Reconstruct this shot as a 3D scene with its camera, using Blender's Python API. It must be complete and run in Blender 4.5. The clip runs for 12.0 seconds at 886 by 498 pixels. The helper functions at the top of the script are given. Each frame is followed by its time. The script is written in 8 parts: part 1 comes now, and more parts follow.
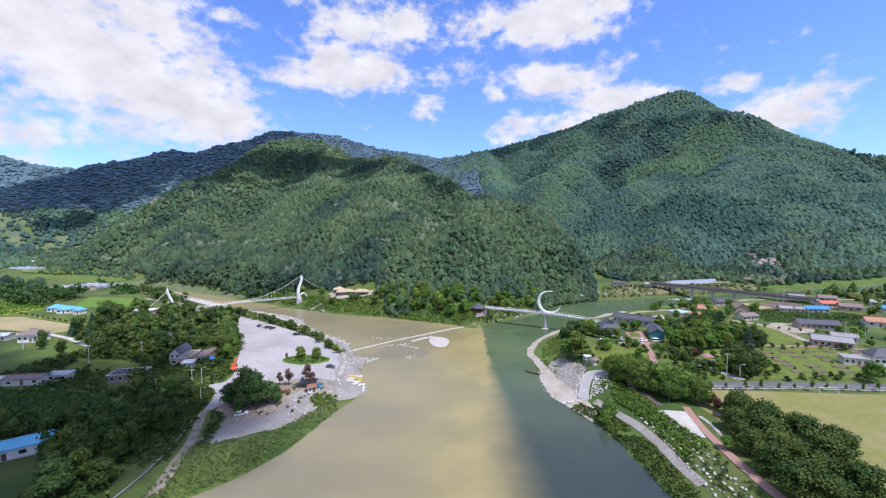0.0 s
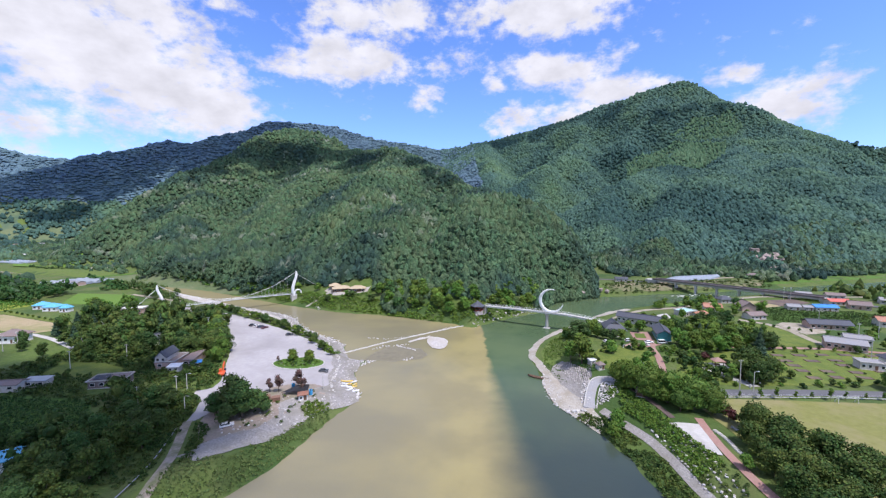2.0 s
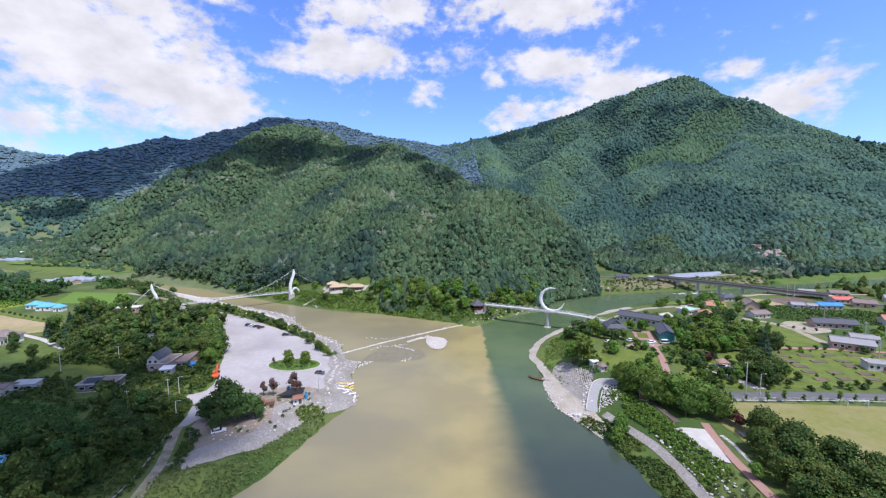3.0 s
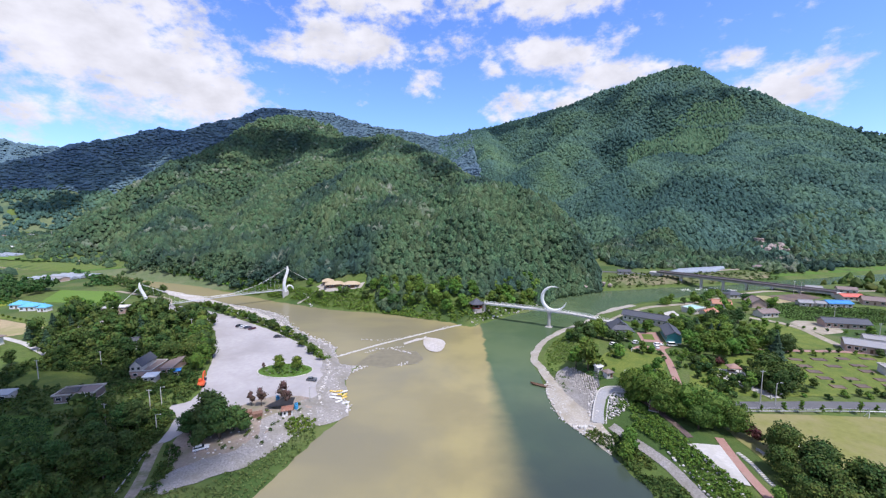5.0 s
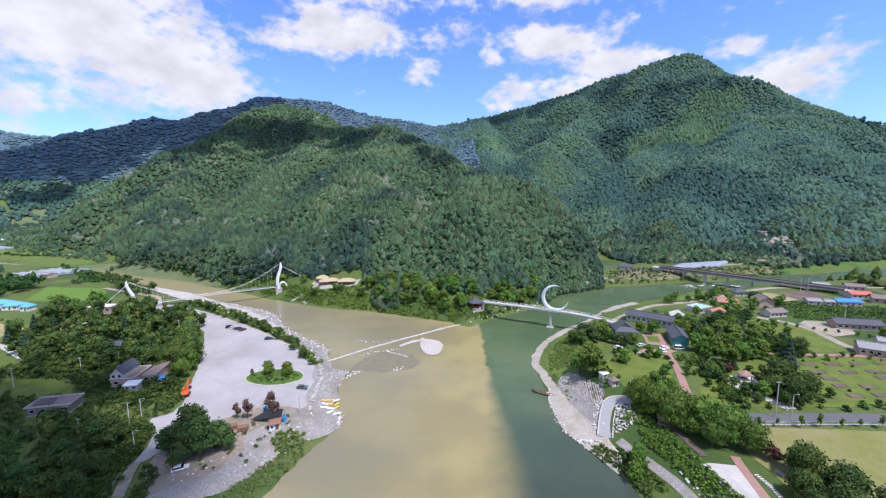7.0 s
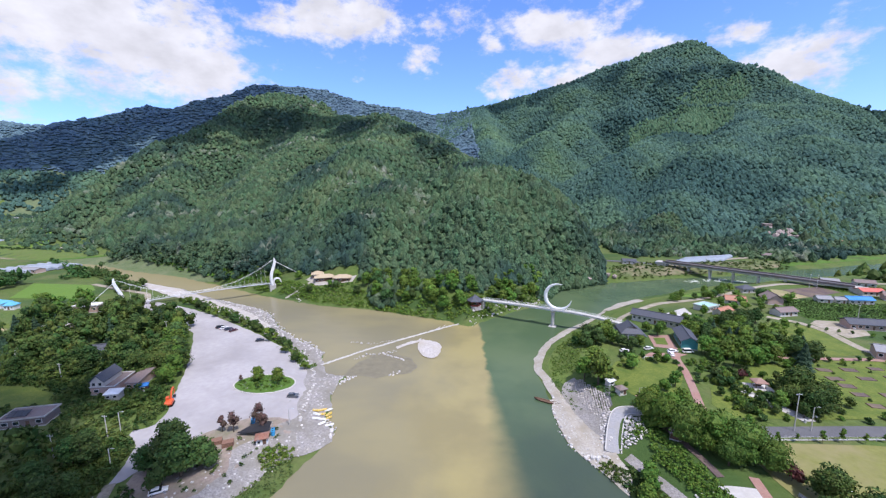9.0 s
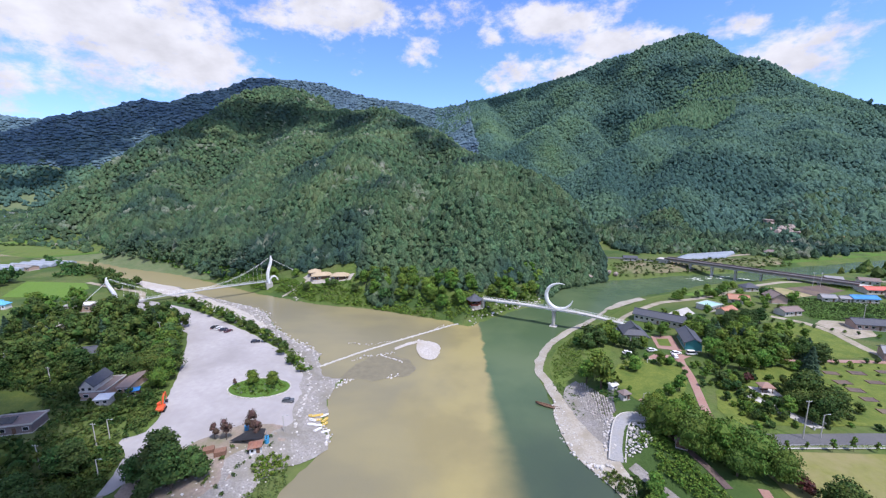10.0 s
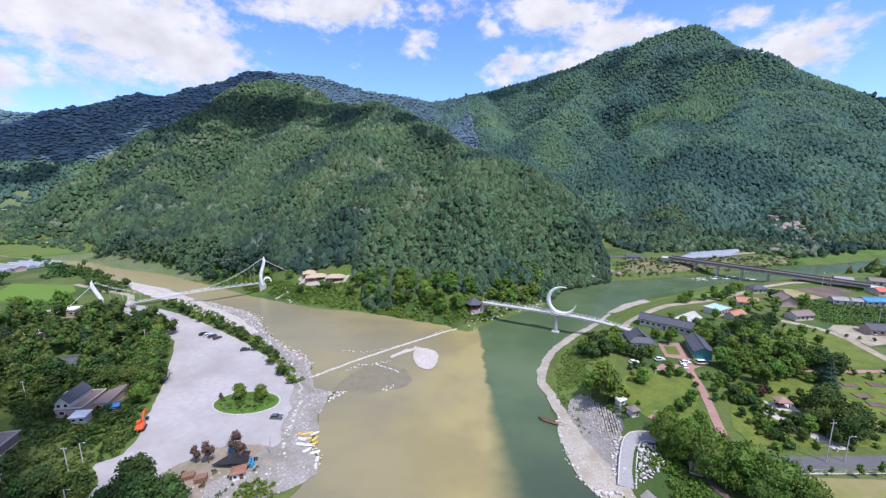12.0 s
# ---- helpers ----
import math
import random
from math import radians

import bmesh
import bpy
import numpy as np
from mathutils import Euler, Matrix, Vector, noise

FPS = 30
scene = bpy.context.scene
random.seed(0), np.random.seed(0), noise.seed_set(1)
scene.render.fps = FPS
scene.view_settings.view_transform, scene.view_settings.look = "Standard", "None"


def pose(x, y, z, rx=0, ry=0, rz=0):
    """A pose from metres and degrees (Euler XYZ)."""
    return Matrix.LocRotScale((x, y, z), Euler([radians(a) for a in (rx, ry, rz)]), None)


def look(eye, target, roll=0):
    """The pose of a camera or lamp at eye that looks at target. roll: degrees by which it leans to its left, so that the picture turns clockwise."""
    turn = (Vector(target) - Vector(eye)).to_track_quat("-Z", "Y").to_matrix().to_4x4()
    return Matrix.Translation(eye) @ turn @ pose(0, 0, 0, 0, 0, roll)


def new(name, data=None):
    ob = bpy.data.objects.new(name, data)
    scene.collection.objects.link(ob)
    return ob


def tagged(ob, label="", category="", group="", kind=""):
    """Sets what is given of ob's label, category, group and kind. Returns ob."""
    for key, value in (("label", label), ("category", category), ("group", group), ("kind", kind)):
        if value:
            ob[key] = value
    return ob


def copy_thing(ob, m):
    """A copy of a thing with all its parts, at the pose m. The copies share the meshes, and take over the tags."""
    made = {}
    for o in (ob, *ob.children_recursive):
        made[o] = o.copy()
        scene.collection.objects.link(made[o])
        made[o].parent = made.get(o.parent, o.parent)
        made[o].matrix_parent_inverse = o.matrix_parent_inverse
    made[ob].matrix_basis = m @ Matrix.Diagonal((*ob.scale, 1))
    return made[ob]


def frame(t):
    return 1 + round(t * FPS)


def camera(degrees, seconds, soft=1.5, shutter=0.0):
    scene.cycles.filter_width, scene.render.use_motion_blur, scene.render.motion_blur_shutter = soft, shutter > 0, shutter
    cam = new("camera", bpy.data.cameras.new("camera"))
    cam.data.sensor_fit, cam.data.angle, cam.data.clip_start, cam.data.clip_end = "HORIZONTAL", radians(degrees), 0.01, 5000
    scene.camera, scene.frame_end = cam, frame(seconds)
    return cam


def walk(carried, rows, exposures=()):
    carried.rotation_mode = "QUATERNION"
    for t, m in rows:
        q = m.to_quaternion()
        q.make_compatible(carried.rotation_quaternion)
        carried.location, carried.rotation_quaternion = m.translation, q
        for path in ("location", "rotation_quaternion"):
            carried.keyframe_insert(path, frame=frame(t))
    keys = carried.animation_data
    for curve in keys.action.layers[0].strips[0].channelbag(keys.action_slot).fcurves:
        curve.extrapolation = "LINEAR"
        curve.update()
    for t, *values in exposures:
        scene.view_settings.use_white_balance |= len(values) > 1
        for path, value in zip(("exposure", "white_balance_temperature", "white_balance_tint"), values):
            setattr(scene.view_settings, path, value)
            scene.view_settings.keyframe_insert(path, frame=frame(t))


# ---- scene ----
cam = camera(96.8, 12.0, soft=1.25)
PATH = [
    (0, (0.367, -10.529, 74.628), (0.283, -8.534, 74.508), -0.3),
    (0.5, (0.3, -8.077, 75.441), (0.216, -6.083, 75.31), -0.1),
    (1, (0.069, -5.454, 76.23), (-0.01, -3.461, 76.088), -0.1),
    (1.5, (-0.04, -3.124, 76.696), (-0.118, -1.131, 76.546), -0.2),
    (2, (0.093, -0.417, 77.472), (0.015, 1.574, 77.31), -0.2),
    (2.5, (0.391, 1.97, 77.905), (0.314, 3.961, 77.734), -0.3),
    (3, (0.51, 4.339, 78.502), (0.433, 6.329, 78.32), -0.3),
    (5, (0.572, 14.538, 81.703), (0.502, 16.524, 81.477), -0.4),
    (5.5, (0.699, 17.094, 82.681), (0.631, 19.079, 82.442), -0.4),
    (6, (0.774, 19.722, 83.483), (0.707, 21.705, 83.233), -0.4),
    (6.5, (0.871, 22.355, 84.376), (0.806, 24.337, 84.114), -0.4),
    (7, (0.86, 24.966, 85.282), (0.797, 26.946, 85.006), -0.4),
    (9, (0.948, 35.532, 88.48), (0.889, 37.504, 88.151), -0.4),
    (9.5, (0.953, 38.029, 89.337), (0.896, 39.999, 88.995), -0.4),
    (10, (0.898, 40.651, 90.37), (0.843, 42.618, 90.012), -0.4),
    (10.5, (0.96, 43.487, 91.132), (0.905, 45.451, 90.761), -0.4),
    (11, (0.892, 46.22, 92.055), (0.841, 48.181, 91.669), -0.4),
    (11.5, (1.264, 48.79, 93.028), (1.212, 50.751, 92.638), -0.5),
    (12, (1.461, 51.064, 93.5), (1.409, 53.026, 93.112), -0.5),
]
walk(cam, [(t, look(eye, target, roll)) for t, eye, target, roll in PATH], exposures=[(0.0, 0.0, 6120, 18), (12.0, 0.0, 6050, 18)])

# ---- light ----
SUN_EL, SUN_AZ = 63.0, 135.0   # degrees; azimuth clockwise from +y
world = bpy.data.worlds.new("sky")
scene.world = world
world.use_nodes = True
wn, wl = world.node_tree.nodes, world.node_tree.links
wn.clear()


def wmath(op, a, b=None):
    n = wn.new("ShaderNodeMath")
    n.operation = op
    for i, v in enumerate((a, b)):
        if v is None:
            continue
        if isinstance(v, (int, float)):
            n.inputs[i].default_value = v
        else:
            wl.new(v, n.inputs[i])
    return n.outputs[0]


w_out = wn.new("ShaderNodeOutputWorld")
w_bg = wn.new("ShaderNodeBackground")
w_sky = wn.new("ShaderNodeTexSky")
w_sky.sky_type = "NISHITA"
w_sky.sun_disc = False
w_sky.sun_elevation, w_sky.sun_rotation = radians(SUN_EL), radians(SUN_AZ)
w_sky.air_density, w_sky.dust_density, w_sky.ozone_density, w_sky.altitude = 1.0, 0.5, 1.0, 100
w_tc = wn.new("ShaderNodeTexCoord")
w_sep = wn.new("ShaderNodeSeparateXYZ")
wl.new(w_tc.outputs["Generated"], w_sep.inputs[0])
sx, sy, sz = w_sep.outputs
az = wmath("MULTIPLY", wmath("ARCTAN2", sx, sy), 57.2958)
el = wmath("MULTIPLY", wmath("ARCSINE", sz), 57.2958)
w_ae = wn.new("ShaderNodeCombineXYZ")
wl.new(az, w_ae.inputs[0])
wl.new(wmath("MULTIPLY", el, 1.6), w_ae.inputs[1])


def wnoise(scale, detail, rough, shift):
    m = wn.new("ShaderNodeVectorMath")
    m.operation = "ADD"
    m.inputs[1].default_value = shift
    wl.new(w_ae.outputs[0], m.inputs[0])
    n = wn.new("ShaderNodeTexNoise")
    n.inputs["Scale"].default_value, n.inputs["Detail"].default_value, n.inputs["Roughness"].default_value = scale, detail, rough
    wl.new(m.outputs[0], n.inputs["Vector"])
    return n.outputs["Fac"]


# fair-weather cumulus: centre azimuth, elevation, half width, half height (degrees), weight
CLOUDS = [(-45, 19, 15, 7.5, 1.1), (-36, 14.5, 11, 6, 1.0), (-52, 9.5, 12, 3.0, .8), (-30, 10.5, 5, 2.0, .55), (-58, 26, 14, 6, .8),
          (-15, 20.5, 9, 3.4, 1.0), (-20, 19.0, 8, 1.5, .8), (-3, 20.5, 5, 2.0, .7), (13, 19.3, 8.5, 2.2, .95), (5, 18.0, 2.5, 1.3, .8),
          (12, 26.0, 13, 3.2, 1.05), (-12, 26.0, 9, 3.5, .9), (-4.5, 16.2, 2.6, 1.7, .85), (13, 13.2, 8, 2.3, .95), (22, 16.0, 7, 2.0, .9),
          (38.5, 12.6, 6.0, 2.6, 1.0), (33.5, 15.5, 3.5, 1.3, .8), (46, 25.5, 9, 1.2, .45), (38, 19.3, 4, .8, .35), (-31, 24.5, 2.5, 1.0, .7), (60, 15, 9, 5, .6)]
dens = None
for ca, ce, ra, re, wt in CLOUDS:
    u = wmath("DIVIDE", wmath("SUBTRACT", az, float(ca)), float(ra))
    v = wmath("DIVIDE", wmath("SUBTRACT", el, float(ce)), float(re))
    r2 = wmath("ADD", wmath("MULTIPLY", u, u), wmath("MULTIPLY", v, v))
    g = wmath("MULTIPLY", wmath("EXPONENT", wmath("MULTIPLY", r2, -0.8)), wt)
    dens = g if dens is None else wmath("MAXIMUM", dens, g)
# away from the valley's end the sky is broken by the same kind of cloud
behind = wmath("MAXIMUM", wmath("MULTIPLY", wmath("GREATER_THAN", wmath("ABSOLUTE", az), 66.0), 0.55), wmath("MULTIPLY", wmath("GREATER_THAN", el, 34.0), 0.55))
dens = wmath("MAXIMUM", dens, behind)
billow = wmath("ADD", wmath("MULTIPLY", wnoise(0.16, 7, 0.6, (3.0, 1.0, 0)), 1.0), wmath("MULTIPLY", wnoise(0.6, 6, 0.6, (0, 9, 2)), 0.45))
dens = wmath("ADD", dens, wmath("MULTIPLY", wmath("SUBTRACT", billow, 0.72), 1.9))
w_mask = wn.new("ShaderNodeMapRange")
w_mask.interpolation_type = "SMOOTHSTEP"
w_mask.inputs["From Min"].default_value, w_mask.inputs["From Max"].default_value = 0.30, 0.85
wl.new(dens, w_mask.inputs["Value"])
w_lit = wn.new("ShaderNodeMapRange")
w_lit.inputs["From Min"].default_value, w_lit.inputs["From Max"].default_value = 0.3, 0.7
w_lit.inputs["To Min"].default_value, w_lit.inputs["To Max"].default_value = 5.6, 7.4
wl.new(wnoise(0.22, 5, 0.55, (7.0, 2.5, 0)), w_lit.inputs["Value"])
w_cloud = wn.new("ShaderNodeCombineXYZ")
wl.new(wmath("MULTIPLY", w_lit.outputs[0], 0.98), w_cloud.inputs[0])
wl.new(wmath("MULTIPLY", w_lit.outputs[0], 0.985), w_cloud.inputs[1])
wl.new(w_lit.outputs[0], w_cloud.inputs[2])
w_mix = wn.new("ShaderNodeMix")
w_mix.data_type = "RGBA"
wl.new(w_mask.outputs[0], w_mix.inputs["Factor"])
w_tint = wn.new("ShaderNodeMix")
w_tint.data_type, w_tint.blend_type = "RGBA", "MULTIPLY"
w_tint.inputs["Factor"].default_value = 1.0
w_tint.inputs[7].default_value = (1.0, 1.3, 1.95, 1)
wl.new(w_sky.outputs[0], w_tint.inputs[6])
wl.new(w_tint.outputs[2], w_mix.inputs[6])
wl.new(w_cloud.outputs[0], w_mix.inputs[7])
wl.new(w_mix.outputs[2], w_bg.inputs["Color"])
w_bg.inputs["Strength"].default_value = 0.13
wl.new(w_bg.outputs[0], w_out.inputs["Surface"])

sun = new("sun", bpy.data.lights.new("sun", "SUN"))
sun.data.energy, sun.data.angle, sun.data.color = 4.75, radians(0.53), (1.0, 0.96, 0.9)
sun_from = Vector((math.sin(radians(SUN_AZ)) * math.cos(radians(SUN_EL)), math.cos(radians(SUN_AZ)) * math.cos(radians(SUN_EL)), math.sin(radians(SUN_EL))))
sun.matrix_world = look(sun_from * 900, (0, 0, 0))

# ---- materials ----
def material(name, low, high, scale=1.0, rough=0.85, bump=0.3, bump_scale=None, third=None, big=None, metal=0.0, spec=0.3, island=0.0, per_object=0.0, detail=6, pale=None, stand=None, depth=0.3, soft=0.2):
    """Two colours mottled by fine noise, a third by broad noise, with relief of the same grain. Scales in metres."""
    m = bpy.data.materials.new(name)
    m.use_nodes = True
    n, l = m.node_tree.nodes, m.node_tree.links
    b = n["Principled BSDF"]
    pos = n.new("ShaderNodeNewGeometry")
    def noise_fac(size, det=detail, rgh=0.6):
        t = n.new("ShaderNodeTexNoise")
        t.inputs["Scale"].default_value, t.inputs["Detail"].default_value, t.inputs["Roughness"].default_value = 1.0 / size, det, rgh
        l.new(pos.outputs["Position"], t.inputs["Vector"])
        return t.outputs["Fac"]
    def mix(fac, a, c, lo=None, hi=None):
        x = n.new("ShaderNodeMix")
        x.data_type = "RGBA"
        if lo is not None:
            r = n.new("ShaderNodeMapRange")
            r.inputs["From Min"].default_value, r.inputs["From Max"].default_value = lo, hi
            l.new(fac, r.inputs["Value"])
            fac = r.outputs[0]
        if isinstance(fac, float):
            x.inputs["Factor"].default_value = fac
        else:
            l.new(fac, x.inputs["Factor"])
        for i, v in ((6, a), (7, c)):
            if isinstance(v, tuple):
                x.inputs[i].default_value = (*v, 1)
            else:
                l.new(v, x.inputs[i])
        return x.outputs[2]
    col = mix(noise_fac(scale), low, high, 0.5 - soft, 0.5 + soft)
    if third:
        col = mix(noise_fac(big or scale * 12, 4), col, third, 0.42, 0.68)
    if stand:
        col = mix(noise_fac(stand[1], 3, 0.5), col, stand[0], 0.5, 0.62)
    if pale:
        w = n.new("ShaderNodeMath")
        w.operation = "GREATER_THAN"
        w.inputs[1].default_value = 0.45
        l.new(pos.outputs["Random Per Island"], w.inputs[0])
        r = n.new("ShaderNodeMapRange")
        r.inputs["From Min"].default_value, r.inputs["From Max"].default_value = 0.58, 0.70
        l.new(noise_fac(38, 3), r.inputs["Value"])
        k = n.new("ShaderNodeMath")
        k.operation = "MULTIPLY"
        l.new(w.outputs[0], k.inputs[0]), l.new(r.outputs[0], k.inputs[1])
        col = mix(k.outputs[0], col, pale)
    for amount, src in ((island, pos.outputs["Random Per Island"]), (per_object, None)):
        if amount:
            if src is None:
                oi = n.new("ShaderNodeObjectInfo")
                src = oi.outputs["Random"]
            h = n.new("ShaderNodeHueSaturation")
            r = n.new("ShaderNodeMapRange")
            r.inputs["To Min"].default_value, r.inputs["To Max"].default_value = 1 - amount, 1 + amount
            l.new(src, r.inputs["Value"])
            l.new(r.outputs[0], h.inputs["Value"])
            r2 = n.new("ShaderNodeMapRange")
            w = n.new("ShaderNodeTexWhiteNoise")
            w.noise_dimensions = "1D"
            l.new(src, w.inputs["W"])
            r2.inputs["To Min"].default_value, r2.inputs["To Max"].default_value = 0.5 - amount * 0.09, 0.5 + amount * 0.09
            l.new(w.outputs["Value"], r2.inputs["Value"])
            l.new(r2.outputs[0], h.inputs["Hue"])
            l.new(col, h.inputs["Color"])
            col = h.outputs[0]
    l.new(col, b.inputs["Base Color"])
    b.inputs["Roughness"].default_value, b.inputs["Metallic"].default_value, b.inputs["Specular IOR Level"].default_value = rough, metal, spec
    if bump:
        bp = n.new("ShaderNodeBump")
        bp.inputs["Strength"].default_value, bp.inputs["Distance"].default_value = bump, (bump_scale or scale) * depth
        l.new(noise_fac(bump_scale or scale, 5), bp.inputs["Height"])
        l.new(bp.outputs[0], b.inputs["Normal"])
    return m


M = {}
M["ground"] = material("meadow", (0.055, 0.098, 0.016), (0.110, 0.158, 0.032), 2.2, third=(0.110, 0.128, 0.042), big=22, stand=((0.046, 0.088, 0.018), 45), bump=0.8)
# leaf greens, shifted slightly to red and blue to paint in thin haze
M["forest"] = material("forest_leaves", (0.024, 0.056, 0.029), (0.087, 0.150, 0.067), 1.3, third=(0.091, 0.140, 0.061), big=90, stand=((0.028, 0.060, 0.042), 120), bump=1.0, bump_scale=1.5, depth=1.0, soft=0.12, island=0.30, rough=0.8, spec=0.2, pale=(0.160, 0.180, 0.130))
# haze is put into the far and back ridges' colours as extra blue
M["forest_far"] = material("far_forest_haze_tint", (0.040, 0.086, 0.072), (0.090, 0.164, 0.118), 2.6, third=(0.094, 0.164, 0.084), big=190, stand=((0.040, 0.086, 0.070), 260), bump=1.0, bump_scale=3.0, depth=0.5, soft=0.16, island=0.18, rough=0.85, spec=0.15)
M["forest_back"] = material("back_forest_haze_tint", (0.080, 0.130, 0.172), (0.110, 0.172, 0.212), 8, third=(0.098, 0.160, 0.175), big=200, bump=0, island=0.08, rough=0.85, spec=0.15)
M["larch"] = material("larch_needles", (0.062, 0.122, 0.062), (0.105, 0.180, 0.090), 4, third=(0.080, 0.145, 0.075), big=60, bump=0, island=0.2, rough=0.85, spec=0.15)
M["hill_field"] = material("hill_field", (0.070, 0.115, 0.060), (0.115, 0.155, 0.070), 9, third=(0.150, 0.180, 0.085), big=70, stand=((0.070, 0.120, 0.075), 110), bump=0.4)
# set darker than the crowns, so the gaps between trees contrast
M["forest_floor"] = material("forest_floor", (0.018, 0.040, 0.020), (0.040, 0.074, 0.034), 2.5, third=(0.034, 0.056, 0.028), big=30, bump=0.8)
M["needle"] = material("blue_green_needles", (0.024, 0.056, 0.030), (0.060, 0.108, 0.056), 0.5, bump=0.0, island=0.3, per_object=0.2, rough=0.7, spec=0.15)
M["leaf"] = material("tree_leaves", (0.044, 0.096, 0.014), (0.126, 0.204, 0.030), 0.5, bump=0.0, island=0.3, per_object=0.25, rough=0.7, spec=0.15)
M["leaf_dark"] = material("dark_leaves", (0.026, 0.058, 0.016), (0.066, 0.116, 0.028), 0.5, bump=0.0, island=0.3, per_object=0.25, rough=0.7, spec=0.15)
M["stone_brown"] = material("paving_stone", (0.22, 0.20, 0.18), (0.44, 0.41, 0.37), 0.6, bump=0.5, island=0.3)
M["rough"] = material("rough_bank", (0.07, 0.105, 0.028), (0.13, 0.15, 0.055), 2.5, third=(0.23, 0.19, 0.12), big=16, bump=0.8)
M["leaf_wood"] = material("mixed_leaves", (0.014, 0.038, 0.009), (0.054, 0.098, 0.020), 0.8, third=(0.095, 0.130, 0.026), big=8, bump=0.0, island=0.35, rough=0.7, spec=0.15)
M["leaf_willow"] = material("willow_leaves", (0.044, 0.092, 0.016), (0.104, 0.176, 0.030), 0.5, bump=0.0, island=0.25, per_object=0.15, rough=0.7, spec=0.15)
M["roof_rust"] = material("rusty_roof", (0.20, 0.09, 0.06), (0.32, 0.15, 0.10), 0.5, third=(0.25, 0.15, 0.11), big=2, bump=0.3)
M["leaf_red"] = material("maroon_leaves", (0.045, 0.014, 0.012), (0.10, 0.03, 0.022), 0.4, bump=0.0, island=0.3, rough=0.6)
M["pale_leaf"] = material("silvery_leaves", (0.12, 0.15, 0.11), (0.26, 0.28, 0.22), 0.4, bump=0.0, island=0.3, rough=0.7)
M["bark"] = material("bark", (0.07, 0.05, 0.035), (0.14, 0.11, 0.08), 0.15, bump=0.6)
M["gravel"] = material("gravel_lot", (0.35, 0.33, 0.325), (0.41, 0.39, 0.38), 2.2, third=(0.295, 0.278, 0.27), big=26, bump=0.12, bump_scale=0.25)
M["shingle"] = material("river_shingle", (0.18, 0.165, 0.150), (0.38, 0.36, 0.335), 0.6, third=(0.21, 0.195, 0.16), big=7, bump=0.9, bump_scale=0.5)
M["pale_gravel"] = material("pale_gravel", (0.34, 0.31, 0.28), (0.56, 0.53, 0.49), 0.9, third=(0.40, 0.36, 0.30), big=8, bump=0.7, bump_scale=0.5)
M["sand"] = material("beach_gravel", (0.30, 0.27, 0.225), (0.46, 0.43, 0.37), 0.7, third=(0.31, 0.275, 0.21), big=6, bump=0.8, bump_scale=0.5)
M["lawn"] = material("lawn", (0.095, 0.135, 0.018), (0.165, 0.195, 0.036), 0.9, third=(0.075, 0.120, 0.018), big=7, bump=0.7)
M["field"] = material("worn_turf", (0.165, 0.170, 0.045), (0.215, 0.215, 0.062), 2.2, third=(0.24, 0.215, 0.095), big=11, bump=0.3)
M["paddy"] = material("rice_paddy", (0.085, 0.165, 0.020), (0.135, 0.230, 0.034), 1.0, third=(0.105, 0.190, 0.030), big=14, bump=0.6)
M["straw"] = material("dry_field", (0.30, 0.24, 0.13), (0.40, 0.32, 0.19), 1.5, third=(0.25, 0.24, 0.10), big=15, bump=0.4)
M["crop"] = material("green_crop", (0.050, 0.115, 0.014), (0.10, 0.185, 0.026), 0.8, third=(0.075, 0.145, 0.022), big=7, bump=1.0)
M["soil"] = material("bare_soil", (0.088, 0.064, 0.060), (0.145, 0.105, 0.095), 0.9, third=(0.17, 0.13, 0.09), big=10, bump=0.5)
M["asphalt"] = material("asphalt", (0.085, 0.085, 0.09), (0.14, 0.14, 0.145), 0.4, third=(0.13, 0.13, 0.13), big=9, bump=0.2)
M["concrete"] = material("concrete", (0.42, 0.41, 0.38), (0.55, 0.53, 0.50), 0.7, third=(0.40, 0.38, 0.34), big=5, bump=0.2)
M["dirt"] = material("dirt_track", (0.30, 0.26, 0.20), (0.42, 0.37, 0.30), 0.8, third=(0.24, 0.22, 0.14), big=5, bump=0.4)
M["red_paving"] = material("red_paving", (0.27, 0.15, 0.12), (0.37, 0.22, 0.18), 0.5, third=(0.33, 0.22, 0.18), big=5, bump=0.2)
M["stone"] = material("river_stone", (0.34, 0.325, 0.30), (0.60, 0.57, 0.53), 0.5, bump=0.5, island=0.25)
M["white"] = material("white_paint", (0.72, 0.72, 0.71), (0.82, 0.82, 0.80), 0.8, third=(0.66, 0.66, 0.63), big=3, rough=0.5, bump=0.05)
M["steel"] = material("grey_steel", (0.40, 0.41, 0.42), (0.52, 0.53, 0.54), 0.5, rough=0.45, bump=0.05, metal=0.3)
M["slate"] = material("slate_roof_tiles", (0.05, 0.055, 0.07), (0.10, 0.105, 0.125), 0.4, third=(0.085, 0.09, 0.10), big=3, bump=0.5, rough=0.6)
M["roof_red"] = material("red_roof", (0.50, 0.10, 0.07), (0.62, 0.17, 0.13), 0.7, third=(0.50, 0.16, 0.12), big=4, bump=0.2, rough=0.5)
M["roof_orange"] = material("orange_tile_roof", (0.36, 0.15, 0.09), (0.47, 0.23, 0.15), 0.5, third=(0.36, 0.2, 0.14), big=4, bump=0.4, rough=0.7)
M["roof_blue"] = material("blue_steel_roof", (0.04, 0.18, 0.46), (0.07, 0.26, 0.58), 0.9, third=(0.08, 0.28, 0.58), big=5, bump=0.1, rough=0.4)
